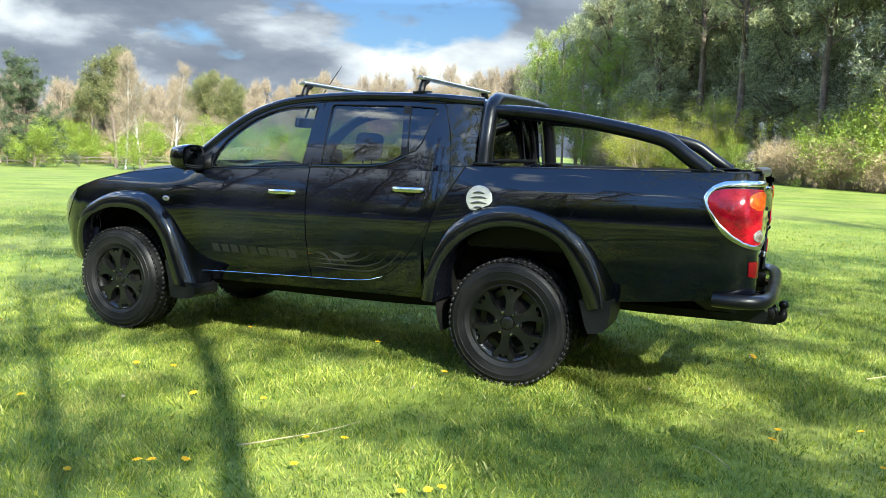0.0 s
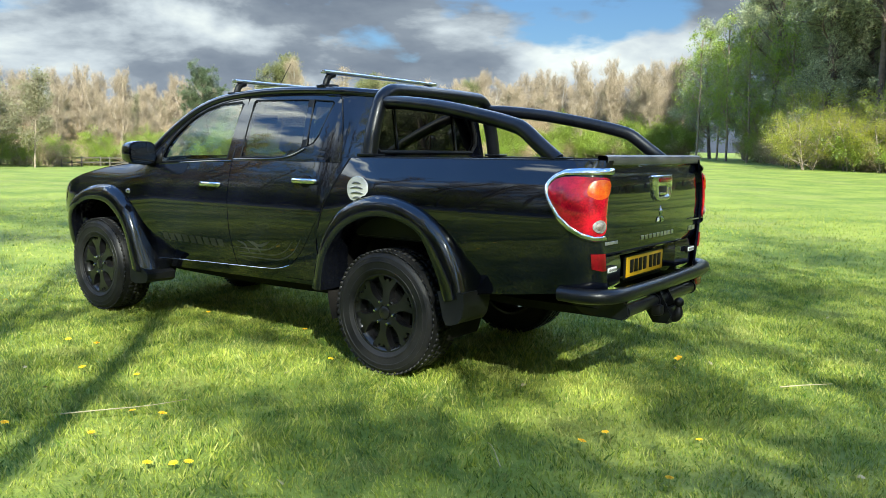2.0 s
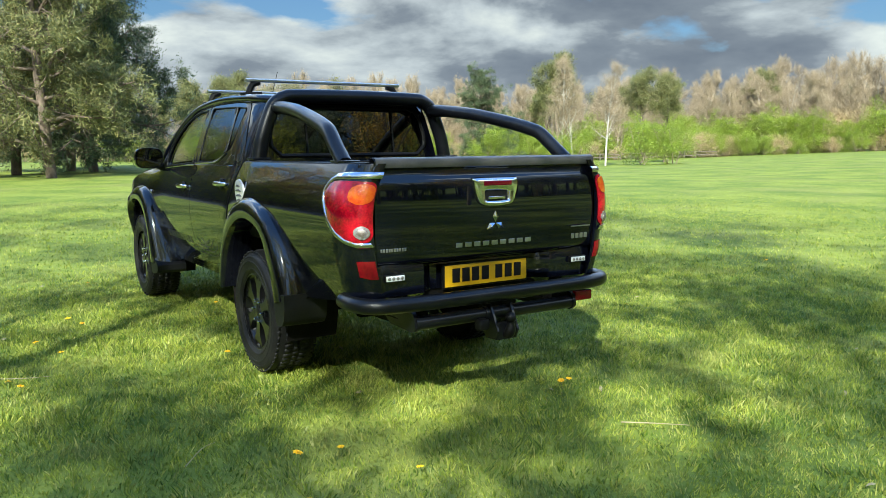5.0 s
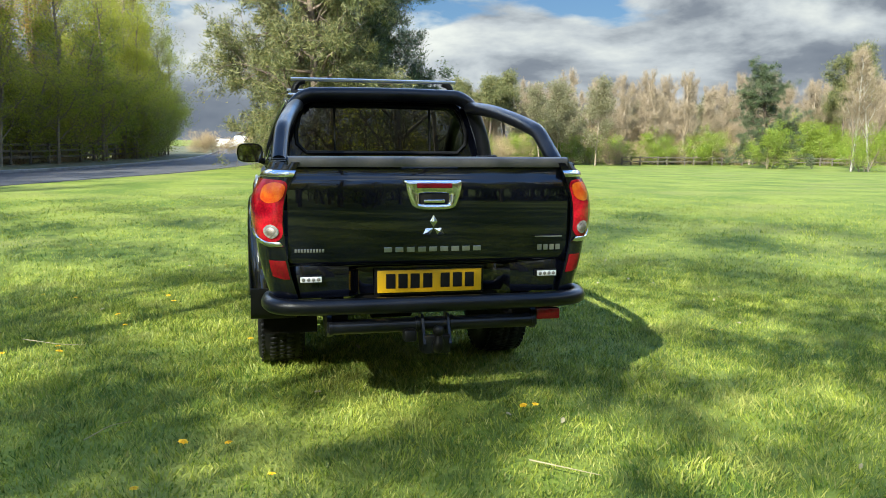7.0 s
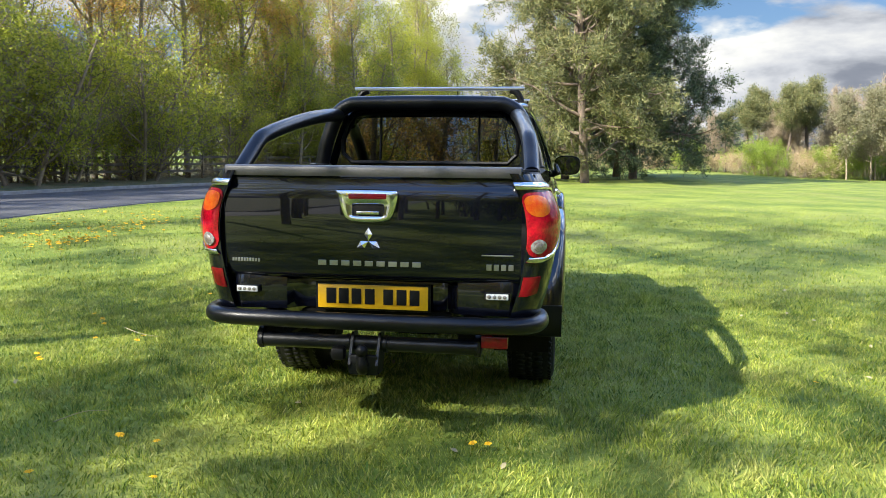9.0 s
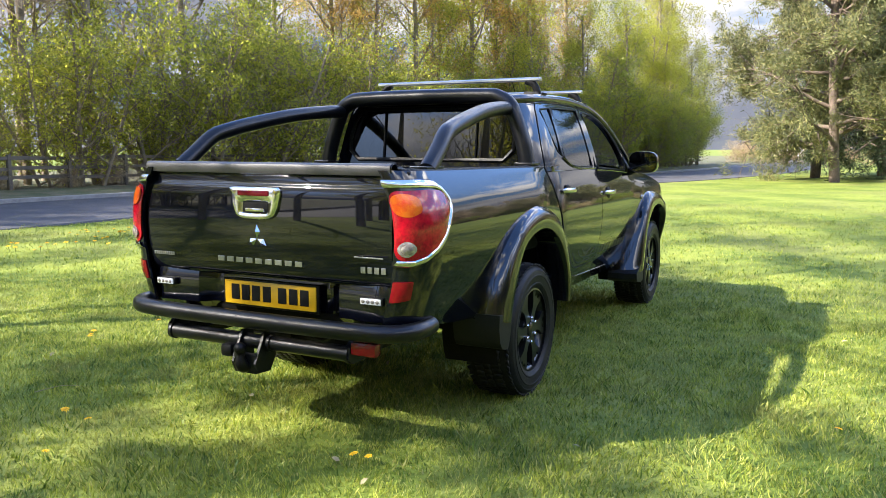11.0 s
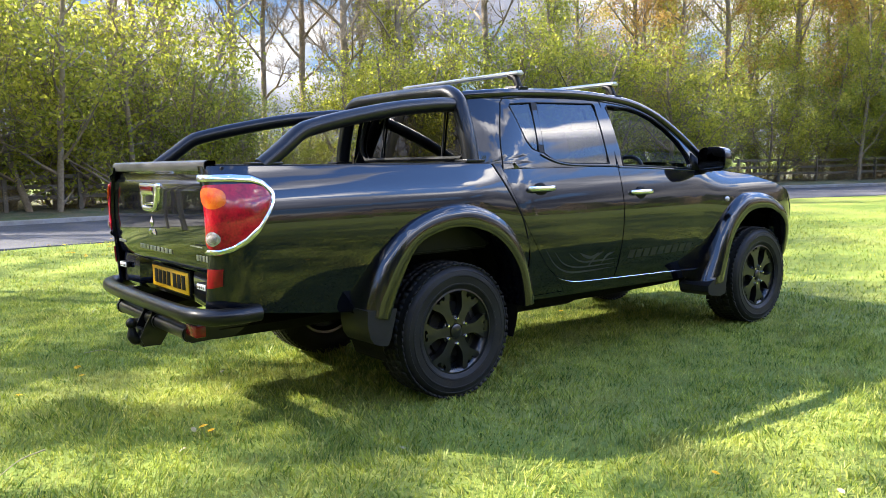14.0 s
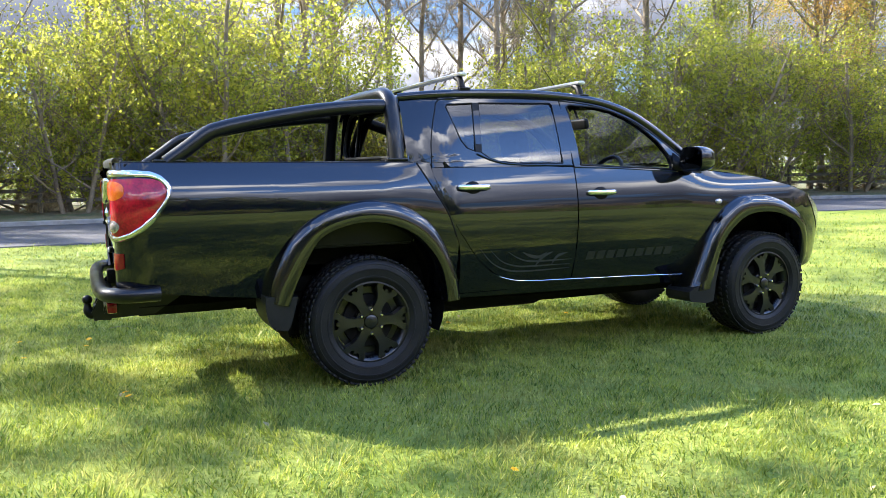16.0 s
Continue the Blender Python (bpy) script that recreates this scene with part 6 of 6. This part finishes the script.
for i, x in enumerate(np.arange(-18, -44, -2.6)):
    place((spring_b, spring_a, bud_a)[i % 3], float(x), 7.2 + 1.3 * math.sin(2.1 * i), 1.05 + 0.1 * math.sin(i), 83 * i)
    place((bush_b, spring_b)[i % 2], float(x) - 3.0, -1.0 + 3.0 * math.sin(1.7 * i), 1.1, 47 * i)

# unseen bushes added to block the low light mirrored under those crowns
for i, y in enumerate(np.arange(-30, 11, 2.7)):
    place((bush_b, bush_a)[i % 2], -47.0 + 2.0 * math.sin(2.3 * i), float(y), 1.25 + 0.2 * math.sin(1.9 * i), 61 * i)

# the lone pines on the lawn: lit pair coloured olive, shaded pair darker
R = np.random.default_rng(12)
ln = branches(R, 12.5, 4.6, 3, 0.10, (38, 8, 5), up=0.10, droop=0.25, radius=0.22)
lone_pine = tree("pine_tree", "tall olive-green pine in a clump on the lawn", HIDE, M_PINEBARK, ln, spike_mesh("crown", R, ln, (2, 3), 88000, 0.20, 0.038, 0.08, 1.0, 0.3, 70, 0.17), M_PINEOLIVE, "lawn pines")
spread_out(lone_pine, [(32.4, -1.9, 1.0, 20), (37.4, -1.0, 1.05, 140)])
ln = branches(R, 14.5, 5.2, 3, 0.09, (40, 9, 5), up=0.10, droop=0.25, radius=0.24)
dark_pine = tree("pine_tree", "broad dark green pine in a clump on the lawn", HIDE, M_PINEBARK, ln, spike_mesh("crown", R, ln, (2, 3), 98000, 0.21, 0.042, 0.08, 1.0, 0.3, 70, 0.18), M_PINEDARK, "lawn pines")
spread_out(dark_pine, [(39.0, -4.6, 1.0, 60), (41.6, -3.9, 1.0, 250), (61.0, -45.5, 0.66, 120)])

# woods round the lawn
R = np.random.default_rng(77)
ln = branches(R, 12, 4.4, 3, 0.10, (20, 9, 6), up=0.95, radius=0.16)
wood_a = tree("bare_tree", "bare brown woodland tree with fine upright twigs", HIDE, M_TANBARK, ln, spike_mesh("twigs", R, ln, (1, 2, 3), 13000, 0.60, 0.020, 0.12, 0.5, 0.6), M_TWIG, "far wood", upto=3)
ln = branches(R, 13, 3.4, 3, 0.25, (18, 7, 5), up=0.8)
birch = tree("birch_tree", "bare birch with a pale trunk at the wood's edge", HIDE, M_PALEBARK, ln, spike_mesh("twigs", R, ln, (1, 2, 3), 7000, 0.7, 0.02, 0.15, 0.7, 0.2), M_TWIG, "far wood", upto=2)
ln = branches(R, 11, 3.6, 3, 0.2, (14, 7, 5), up=0.4)
round_a = tree("budding_tree", "rounded woodland tree in pale olive bud", HIDE, M_BARK, ln, leaf_mesh("crown", R, ln, (1, 2, 3), 9000, 0.20, 0.35), M_PALEBUD, "far wood", upto=2)
ln = branches(R, 12, 4.6, 3, 0.55, (18, 7, 5), up=0.30, radius=0.2)
pine_far = tree("pine_tree", "dark green pine standing in the bare wood", HIDE, M_PINEBARK, ln, spike_mesh("crown", R, ln, (1, 2, 3), 17000, 0.30, 0.06, 0.15, 1.0, 0.4, 40, 0.26), M_PINEOLIVE, "far wood", upto=2)
ln = branches(R, 3.6, 2.4, 3, 0.03, (9, 6, 4), up=0.35, stems=4, radius=0.05)
lime = tree("hawthorn_bush", "bright lime-green hawthorn bush along the wood's edge", HIDE, M_BARK, ln, leaf_mesh("crown", R, ln, (1, 2, 3), 9000, 0.12, 0.2, clump=24, tight=0.2), M_LIME, "wood edge bushes", upto=1, category="bush")
ln = branches(R, 3.0, 2.4, 3, 0.03, (9, 6, 4), up=0.3, stems=4, radius=0.04)
bramble = tree("bramble_thicket", "dry brown bramble thicket along the wood's edge", HIDE, M_BARK, ln, spike_mesh("twigs", R, ln, (1, 2, 3), 4200, 0.45, 0.022, 0.2, 0.9), M_BRAMBLE, "wood edge bushes", upto=1, category="bush")
ln = branches(R, 19, 4.6, 3, 0.15, (30, 7, 4), up=0.15, droop=0.35, radius=0.24)
dark_a = tree("conifer_tree", "tall dark conifer in the dense wood", HIDE, M_PINEBARK, ln, spike_mesh("crown", R, ln, (1, 2, 3), 26000, 0.30, 0.06, 0.2, 1.0, 0.2, 46, 0.24), M_NEEDLE, "dark wood", upto=2)
ln = branches(R, 21, 5.0, 3, 0.42, (20, 8, 5), up=0.3, radius=0.26)
dark_b = tree("conifer_tree", "tall open-crowned pine with a bare lower trunk in the dense wood", HIDE, M_PINEBARK, ln, spike_mesh("crown", R, ln, (3,), 16000, 0.30, 0.06, 0.15, 1.0, 0.4, 46, 0.24), M_OLIVE, "dark wood", upto=3)
ln = branches(R, 14, 4.4, 3, 0.15, (16, 7, 5), up=0.6)
yellow_a = tree("willow_tree", "tall tree in thin yellow-green leaf at the wood's edge", HIDE, M_BARK, ln, leaf_mesh("crown", R, ln, (2, 3), 7000, 0.16, 0.15, clump=20, tight=0.25), M_LIME, "dark wood", upto=2)

EDGE = curve_pts([(70, 6), (66, -4), (59, -14), (66, -30), (72, -48), (70, -64), (60, -80), (44, -92), (30, -88)], 100)
sp = {k: [] for k in "wbrplm"}
for i in range(104):
    p = EDGE[int(i * 99 / 103)]
    q = p / np.linalg.norm(p)
    depth = (0, 3.5, 8, 1.5, 12)[i % 5] + R.uniform(-1, 1)
    k = "wwbwrwwrwb"[i % 10]
    low = lin(-p[1], [4, 9, 15, 22, 32, 64, 92], [0.0, 0.35, 0.45, 0.58, 0.66, 0.72, 0.9])
    s = R.uniform(0.85, 1.15) * low
    if low < 0.2:
        sp["m"].append((p[0], p[1], R.uniform(0.4, 0.7), R.uniform(0, 360)))
        continue
    sp[k].append((p[0] + q[0] * (2 + depth) + R.uniform(-1, 1), p[1] + q[1] * (2 + depth) + R.uniform(-1, 1), s, R.uniform(0, 360)))
    if i % 4 < 3:
        sp["w"].append((p[0] + q[0] * (14 + depth), p[1] + q[1] * (14 + depth), R.uniform(0.95, 1.2) * low, R.uniform(0, 360)))
    sp["m"].append((p[0] + q[0] * (4 + depth / 2), p[1] + q[1] * (4 + depth / 2), R.uniform(1.1, 1.9) * low, R.uniform(0, 360)))
    if i >= 53 and R.random() < 0.75:
        sp["l"].append((p[0] + q[0] * 2, p[1] + q[1] * 2, R.uniform(0.8, 1.4), R.uniform(0, 360)))
    sp["lmml"[i % 4]].append((p[0] + R.uniform(-2, 2), p[1] + R.uniform(-2, 2), R.uniform(0.4, 0.95), R.uniform(0, 360)))
sp["p"] = [(66.7, -21.3, 0.6, 10), (63, -14, 0.42, 90), (62, -15.5, 0.5, 30), (62, -18.5, 0.62, 200), (66, -17, 0.58, 300), (64, -20.5, 0.66, 70), (56.5, -50.5, 0.9, 40), (50.5, -56, 0.75, 80), (49, -57.5, 0.68, 170), (72, -62, 0.8, 120), (60, -88, 0.85, 300), (78, -70, 0.8, 20)]
sp["b"] += [(47.5, -44.5, 0.72, 20), (48.4, -43.7, 0.70, 140), (45.8, -46.6, 0.72, 260)]
sp["l"] += [(58.5, -43.3, 0.95, 30), (46.5, -43.2, 0.8, 100), (43.0, -48.5, 1.0, 200), (41.5, -50.0, 0.9, 300)]
sp["r"] += [(58.5, -21.8, 0.62, 10), (63, -12, 0.32, 130), (60, -24, 0.66, 60), (62, -25, 0.68, 90), (60, -27.5, 0.7, 150)]
sp["l"] += [(58, -16.3, 0.66, 10)]
for k, ob in zip("wbrplm", (wood_a, birch, round_a, pine_far, lime, bramble)):
    if sp[k]:
        spread_out(ob, sp[k])
DARK = curve_pts([(20, -80), (14, -64), (5, -52), (-4, -43), (-14, -35), (-28, -26), (-42, -14), (-52, 2)], 60)
da, db, dy, dl, dm = [], [], [], [], []
for i in range(40):
    p = DARK[int(i * 59 / 39)]
    q = np.array([-0.55, -0.83])
    d = (2.5, 7, 4, 11)[i % 4]
    (da if i % 2 else db).append((p[0] + q[0] * d + R.uniform(-1, 1), p[1] + q[1] * d + R.uniform(-1, 1), R.uniform(0.8, 1.15), R.uniform(0, 360)))
    if i % 2 == 0:
        db.append((p[0] + q[0] * (d + 8), p[1] + q[1] * (d + 8), R.uniform(0.9, 1.2), R.uniform(0, 360)))
    (dl if i % 5 in (0, 3) else dm).append((p[0] + R.uniform(-0.6, 0.6), p[1] + R.uniform(-0.6, 0.6), R.uniform(0.5, 0.9), R.uniform(0, 360)))
da += [(17, -77, 0.95, 20), (12.5, -69, 0.9, 140), (22, -85, 0.95, 250), (9.5, -62, 0.85, 60), (27, -89, 0.9, 310)]
dy = [(23.5, -74, 0.85, 250), (20, -72, 0.9, 0), (16, -76, 1.0, 90), (24, -82, 0.85, 200), (13, -66, 0.9, 30), (17, -68, 0.8, 300)]
for x, y, s, a in ((8.6, -51.5, 0.85, 20), (6.2, -52.0, 0.95, 110), (4.2, -51.0, 0.75, 200), (-8.5, -38.0, 0.6, 40), (10.5, -55.0, 0.8, 300)):
    place(bush_a, x, y, s, a)
for i in range(26):
    p = DARK[int(i * 59 / 25)]
    place(bush_b, p[0] - 1.2 + R.uniform(-1, 1), p[1] - 1.6 + R.uniform(-1, 1), R.uniform(0.8, 1.5), R.uniform(0, 360))
    da.append((p[0] - 5 + R.uniform(-1.5, 1.5), p[1] - 7 + R.uniform(-1.5, 1.5), R.uniform(0.8, 1.1), R.uniform(0, 360)))
da = [p for p in da if not (-4.5 < p[0] < 0.5 and p[1] > -52)]
for x, y, s, a in ((-4.4, -42.0, 1.15, 20), (-5.6, -41.0, 0.95, 130), (-3.3, -43.0, 0.8, 250), (5.5, -51.4, 0.8, 70)):
    place(lime, x, y, s, a)
for i in range(16):
    p = (-0.2 - 0.62 * i, -46.2 + 0.50 * i)
    place(bramble, p[0] + R.uniform(-0.4, 0.4), p[1] + 1.6 + R.uniform(-0.5, 0.5), R.uniform(0.55, 0.8), R.uniform(0, 360))
spread_out(dark_a, da)
spread_out(dark_b, db)
spread_out(yellow_a, dy)
for x, y, s, a in dl:
    place(lime, x, y, s, a)
for x, y, s, a in dm:
    place(bramble, x, y, s, a)

for s in np.arange(-14, 40, 1.5):
    x, y = beside(s + R.uniform(-0.5, 0.5), R.uniform(5.7, 6.3))
    place(bramble, x, y, R.uniform(0.22, 0.36), R.uniform(0, 360))

# ---- grass, flowers and litter ----
R = np.random.default_rng(3)


def grass_patch(n, span, height, width, cx, cy):
    """Blades of mown grass round the car."""
    r = span * np.sqrt(R.random(n))
    r = r * R.uniform(0.72, 1.2, n)
    a = R.uniform(0, 2 * math.pi, n)
    x, y = cx + r * np.cos(a), cy + r * np.sin(a)
    tuft = 0.5 + 0.5 * np.sin(x * 3.1 + 2 * np.sin(y * 1.7)) * np.sin(y * 2.7 + 1.5 * np.sin(x * 2.2))
    fine = 0.5 + 0.5 * np.sin(x * 17.0 + 2.2 * np.sin(y * 11.0)) * np.sin(y * 19.0 + 2.0 * np.sin(x * 13.0))
    clump = 0.5 + 0.5 * np.sin(x * 47.0 + 2.4 * np.sin(y * 31.0 + x * 9.0)) * np.sin(y * 53.0 + 2.4 * np.sin(x * 37.0 - y * 8.0))
    h = height * R.uniform(0.35, 1.25, n) * (0.42 + 0.5 * tuft ** 2 + 0.45 * fine ** 2 + 0.55 * clump ** 2)
    z = ground_z(x, y) + lawn_relief(x, y) - 0.016
    th = R.uniform(0, 2 * math.pi, n)
    lean = R.uniform(0.1, 1.05, n) * h
    la = 3.0 * np.sin(x * 5.3 + np.sin(y * 4.1)) + 3.0 * np.sin(y * 6.1 + 2 * np.sin(x * 2.3)) + R.normal(0, 1.3, n)
    w = width * R.uniform(0.7, 1.3, n)
    dx, dy = np.cos(th) * w / 2, np.sin(th) * w / 2
    lx, ly = np.cos(la) * lean, np.sin(la) * lean
    v = np.stack([np.stack([x - dx, y - dy, z], 1), np.stack([x + dx, y + dy, z], 1),
                  np.stack([x + lx + dx * 0.25, y + ly + dy * 0.25, z + h], 1),
                  np.stack([x + lx * 0.8 - dx * 0.5, y + ly * 0.8 - dy * 0.5, z + h * 0.9], 1)], 1)
    return v.reshape(-1, 3), n


va, na_ = grass_patch(440000, 5.6, 0.033, 0.0058, -1.0, 0.0)
vb, nb_ = grass_patch(240000, 15.0, 0.034, 0.012, 1.0, 0.0)
v = np.vstack([va, vb])
f = np.arange(len(v)).reshape(-1, 4)
me = bpy.data.meshes.new("grass")
me.vertices.add(len(v))
me.vertices.foreach_set("co", v.astype(np.float32).ravel())
me.loops.add(f.size)
me.loops.foreach_set("vertex_index", f.astype(np.int32).ravel())
me.polygons.add(len(f))
me.polygons.foreach_set("loop_start", np.arange(0, f.size, 4, dtype=np.int32))
me.update(calc_edges=True)
tagged(link("grass", me, M_BLADE, smooth=False), "short mown grass blades on the lawn", "grass", kind="stuff")

# dandelions
dandelion = empty("dandelion", "yellow dandelion flower in the mown grass", "flower", "dandelions")
b = bmesh.new()
for k in range(46):
    a, t = k * 2.39996, 0.15 + 0.85 * (k / 46)
    rr = 0.018 * t
    m2 = Matrix.Rotation(a, 4, "Z")
    q = [m2 @ Vector(c) for c in ((0.0, -0.002, 0.047), (0.0, 0.002, 0.047), (rr, 0.003, 0.052 - 0.006 * t), (rr + 0.003, 0, 0.051 - 0.007 * t), (rr, -0.003, 0.052 - 0.006 * t))]
    b.faces.new([b.verts.new(c) for c in q])
part("petals", b, M_PETAL, dandelion, "bright yellow petals", smooth=False)
b = bmesh.new()
tube(b, [(0.004, 0, -0.01), (0.001, 0, 0.02), (0, 0, 0.046)], 0.002, 6)
part("stem", b, M_STEM, dandelion)
flowers = [(0.99, 1.78), (1.83, 1.53), (0.37, 2.41), (0.93, 2.71), (0.88, 2.68), (0.79, 2.60), (0.33, 2.08), (0.50, 2.12), (2.09, 2.34), (2.12, 0.43), (0.36, 0.89), (1.05, 0.43), (3.75, 1.20), (-0.29, 2.38), (2.06, 1.59),
           (-1.28, -0.49), (-1.27, -0.55), (0.04, -2.35), (1.13, 2.89), (-1.90, 1.30), (-1.47, 0.96), (1.36, 1.88), (2.35, 2.66), (5.78, 2.94), (0.93, -5.48), (-1.85, 0.78), (-0.17, 2.49), (-0.25, 2.41), (-1.44, 1.17)]
R = np.random.default_rng(8)
for i in range(90):
    a, d = R.uniform(0, 10.5), R.normal(0, 0.7)
    flowers.append((a, 8.1 - 0.12 * a - abs(d) + 0.3 * math.sin(3 * a)))
for cx, cy, r, n in ((5.6, 6.1, 0.4, 50), (6.9, 7.6, 0.8, 30), (8.5, 6.7, 0.7, 20), (8.6, 8.5, 0.9, 24), (7.1, 6.4, 0.5, 14), (10.2, 7.7, 0.8, 14), (3.5, 8.6, 1.2, 14), (1.0, 9.2, 0.9, 10)):
    for k in range(n):
        flowers.append((cx + R.normal(0, r), cy + R.normal(0, r * 0.5)))
for i, (x, y) in enumerate(flowers):
    m = Matrix.LocRotScale((x, y, float(lawn_relief(x, y)) - 0.012), Euler((R.uniform(-0.25, 0.25), R.uniform(-0.25, 0.25), R.uniform(0, 6))), None)
    if i:
        copy_thing(dandelion, m).scale = (R.uniform(0.85, 1.25) * (1.0 if i < 29 else 1.5),) * 3
dandelion.matrix_basis = Matrix.Translation((flowers[0][0], flowers[0][1], -0.01))

# dry stalks and twigs
for pts, r in (([(0.69, 2.38, 0.03), (0.55, 2.25, 0.045), (0.42, 2.08, 0.05), (0.33, 1.92, 0.06)], 0.0036), ([(-1.94, -0.29, 0.03), (-2.05, -0.38, 0.04), (-2.16, -0.52, 0.035)], 0.004), ([(-1.30, 1.60, 0.02), (-1.2, 1.5, 0.045), (-1.12, 1.42, 0.03)], 0.003)):
    b = bmesh.new()
    tube(b, curve_pts(pts, 12), np.linspace(r, r * 0.4, 12), 6)
    tagged(part("dry_stalk", b, M_STRAW), "pale dry plant stalk lying on the grass", "stalk", "litter on the lawn")
R = np.random.default_rng(4)
b = bmesh.new()
prism_pts = [(0.0, 0.0), (0.014, 0.010), (0.03, 0.012), (0.042, 0.0), (0.03, -0.012), (0.014, -0.010)]
for k in range(40):
    x, y = R.uniform(-3.5, 4), R.uniform(-3.2, 3.6)
    m = Matrix.Translation((x, y, float(lawn_relief(x, y)) + 0.015)) @ Euler((R.uniform(-0.5, 0.5), R.uniform(-0.5, 0.5), R.uniform(0, 6))).to_matrix().to_4x4()
    b.faces.new([b.verts.new(m @ Vector((p[0], p[1], 0.004 * math.sin(p[0] * 90)))) for p in prism_pts])
tagged(part("fallen_leaves", b, M_STRAW, smooth=False), "scattered small dry leaves on the grass", "leaves", kind="stuff")

# roadside fence of posts and rails
stretch = [s for s in np.arange(-8.4, 62, 2.2)]
for i, s in enumerate(stretch[:-1]):
    (x0, y0), (x1, y1) = beside(s, 5.5), beside(stretch[i + 1], 5.5)
    z = 0.16
    fence = empty("fence_bay", "weathered wooden post-and-rail fence bay beside the road", "fence", "roadside fence", at=pose(x0, y0, z))
    b = bmesh.new()
    box(b, (0, 0, 0.45), (0.11, 0.11, 1.1), 0.015)
    part("post", b, M_RAIL, fence, smooth=False)
    for h in (0.35, 0.62, 0.90):
        b = bmesh.new()
        d = Vector((x1 - x0, y1 - y0, 0))
        box(b, d / 2 + Vector((0, 0, h + R.uniform(-0.02, 0.02))), (d.length, 0.045, 0.10), 0.008, Matrix.Rotation(math.atan2(d.y, d.x), 4, "Z") @ Matrix.Rotation(R.uniform(-0.012, 0.012), 4, "Y"))
        part("rail", b, M_RAIL, fence, smooth=False)


# vehicles far along the road, and a small trailer on the far lawn
def parked(name, label, category, profile, glass_from, width, wheels, x, y, turn, paint):
    """A far parked vehicle: a side outline across its width, dark windows, wheels."""
    v = empty(name, label, category, at=pose(x, y, float(ground_z(x, y)), 0, 0, turn))
    b = bmesh.new()
    rows = [[b.verts.new((px, py * (1.0 if pz < glass_from else 0.86), pz)) for px, pz in profile] for py in (-width / 2, -width / 2 + 0.04, width / 2 - 0.04, width / 2)]
    for a, c in zip(rows, rows[1:]):
        for i in range(len(a)):
            b.faces.new((a[i], a[(i + 1) % len(a)], c[(i + 1) % len(a)], c[i]))
    b.faces.new(rows[0])
    b.faces.new(rows[-1])
    bmesh.ops.recalc_face_normals(b, faces=b.faces[:])
    part("body", b, paint, v, smooth=False)
    for wx in wheels:
        for s in (1, -1):
            b = bmesh.new()
            lathe(b, [(0.02, -0.09), (0.29, -0.09), (0.31, -0.05), (0.31, 0.05), (0.29, 0.09), (0.02, 0.09)], 18, (wx, s * (width / 2 - 0.08), 0.31))
            part("wheel", b, M_TYRE, v)
    return v


for name, label, prof, gf, w, y, turn in (("white_car", "white hatchback parked far along the road", [(-1.9, 0.3), (1.9, 0.3), (1.95, 0.7), (1.1, 0.85), (0.5, 1.4), (-1.3, 1.42), (-1.9, 0.95)], 1.0, 1.7, 6.2, 200), ("white_van", "white van parked far along the road", [(-2.2, 0.35), (2.2, 0.35), (2.25, 0.9), (1.6, 1.15), (1.1, 1.85), (-2.15, 1.9), (-2.25, 0.9)], 1.3, 1.85, 3.4, 160)):
    v = parked(name, label, "car", prof, gf, w, (-1.3, 1.3), 118, y, turn, M_VAN)
    b = bmesh.new()
    z0, z1 = prof[3][1] + 0.06, prof[4][1] - 0.1
    box(b, (-0.4, 0, (z0 + z1) / 2), (1.5, w * 0.97, z1 - z0), 0.03)
    part("side_windows", b, M_INK, v)
trailer = parked("box_trailer", "small white and red box trailer on the far lawn", "trailer", [(-0.9, 0.35), (0.9, 0.35), (0.92, 1.15), (-0.92, 1.15)], 2.0, 1.2, (0.0,), 68, -9.1, 82, M_VAN)
b = bmesh.new()
box(b, (0.95, 0, 0.72), (0.06, 1.22, 0.78), 0.01)
part("end_panel", b, M_REDPAINT, trailer, "red end panel")
for s in (1, -1):
    b = bmesh.new()
    box(b, (0, s * 0.607, 0.5), (1.8, 0.012, 0.22), 0.004)
    part("side_stripe", b, M_REDPAINT, trailer, "red lower side stripe")
b = bmesh.new()
tube(b, [(-0.9, 0, 0.42), (-1.6, 0, 0.38)], 0.035, 8)
part("drawbar", b, M_STEEL, trailer)
far_fence = [EDGE[int(k)] * 0.965 for k in np.linspace(34, 72, 27)]
for (ax, ay), (bx, by) in [((64.0, -10.6), (62.6, -11.4)), ((65.4, -9.8), (64.0, -10.6))] + list(zip(far_fence, far_fence[1:])):
    fence = empty("fence_bay", "weathered wooden post-and-rail fence bay at the wood's edge", "fence", "wood edge fence", at=pose(ax, ay, float(ground_z(ax, ay))))
    b = bmesh.new()
    box(b, (0, 0, 0.35), (0.11, 0.11, 1.1), 0.015)
    part("post", b, M_RAIL, fence, smooth=False)
    d = Vector((bx - ax, by - ay, 0))
    for h in (0.35, 0.75):
        b = bmesh.new()
        box(b, d / 2 + Vector((0, 0, h)), (d.length, 0.045, 0.10), 0.008, Matrix.Rotation(math.atan2(d.y, d.x), 4, "Z"))
        part("rail", b, M_RAIL, fence, smooth=False)
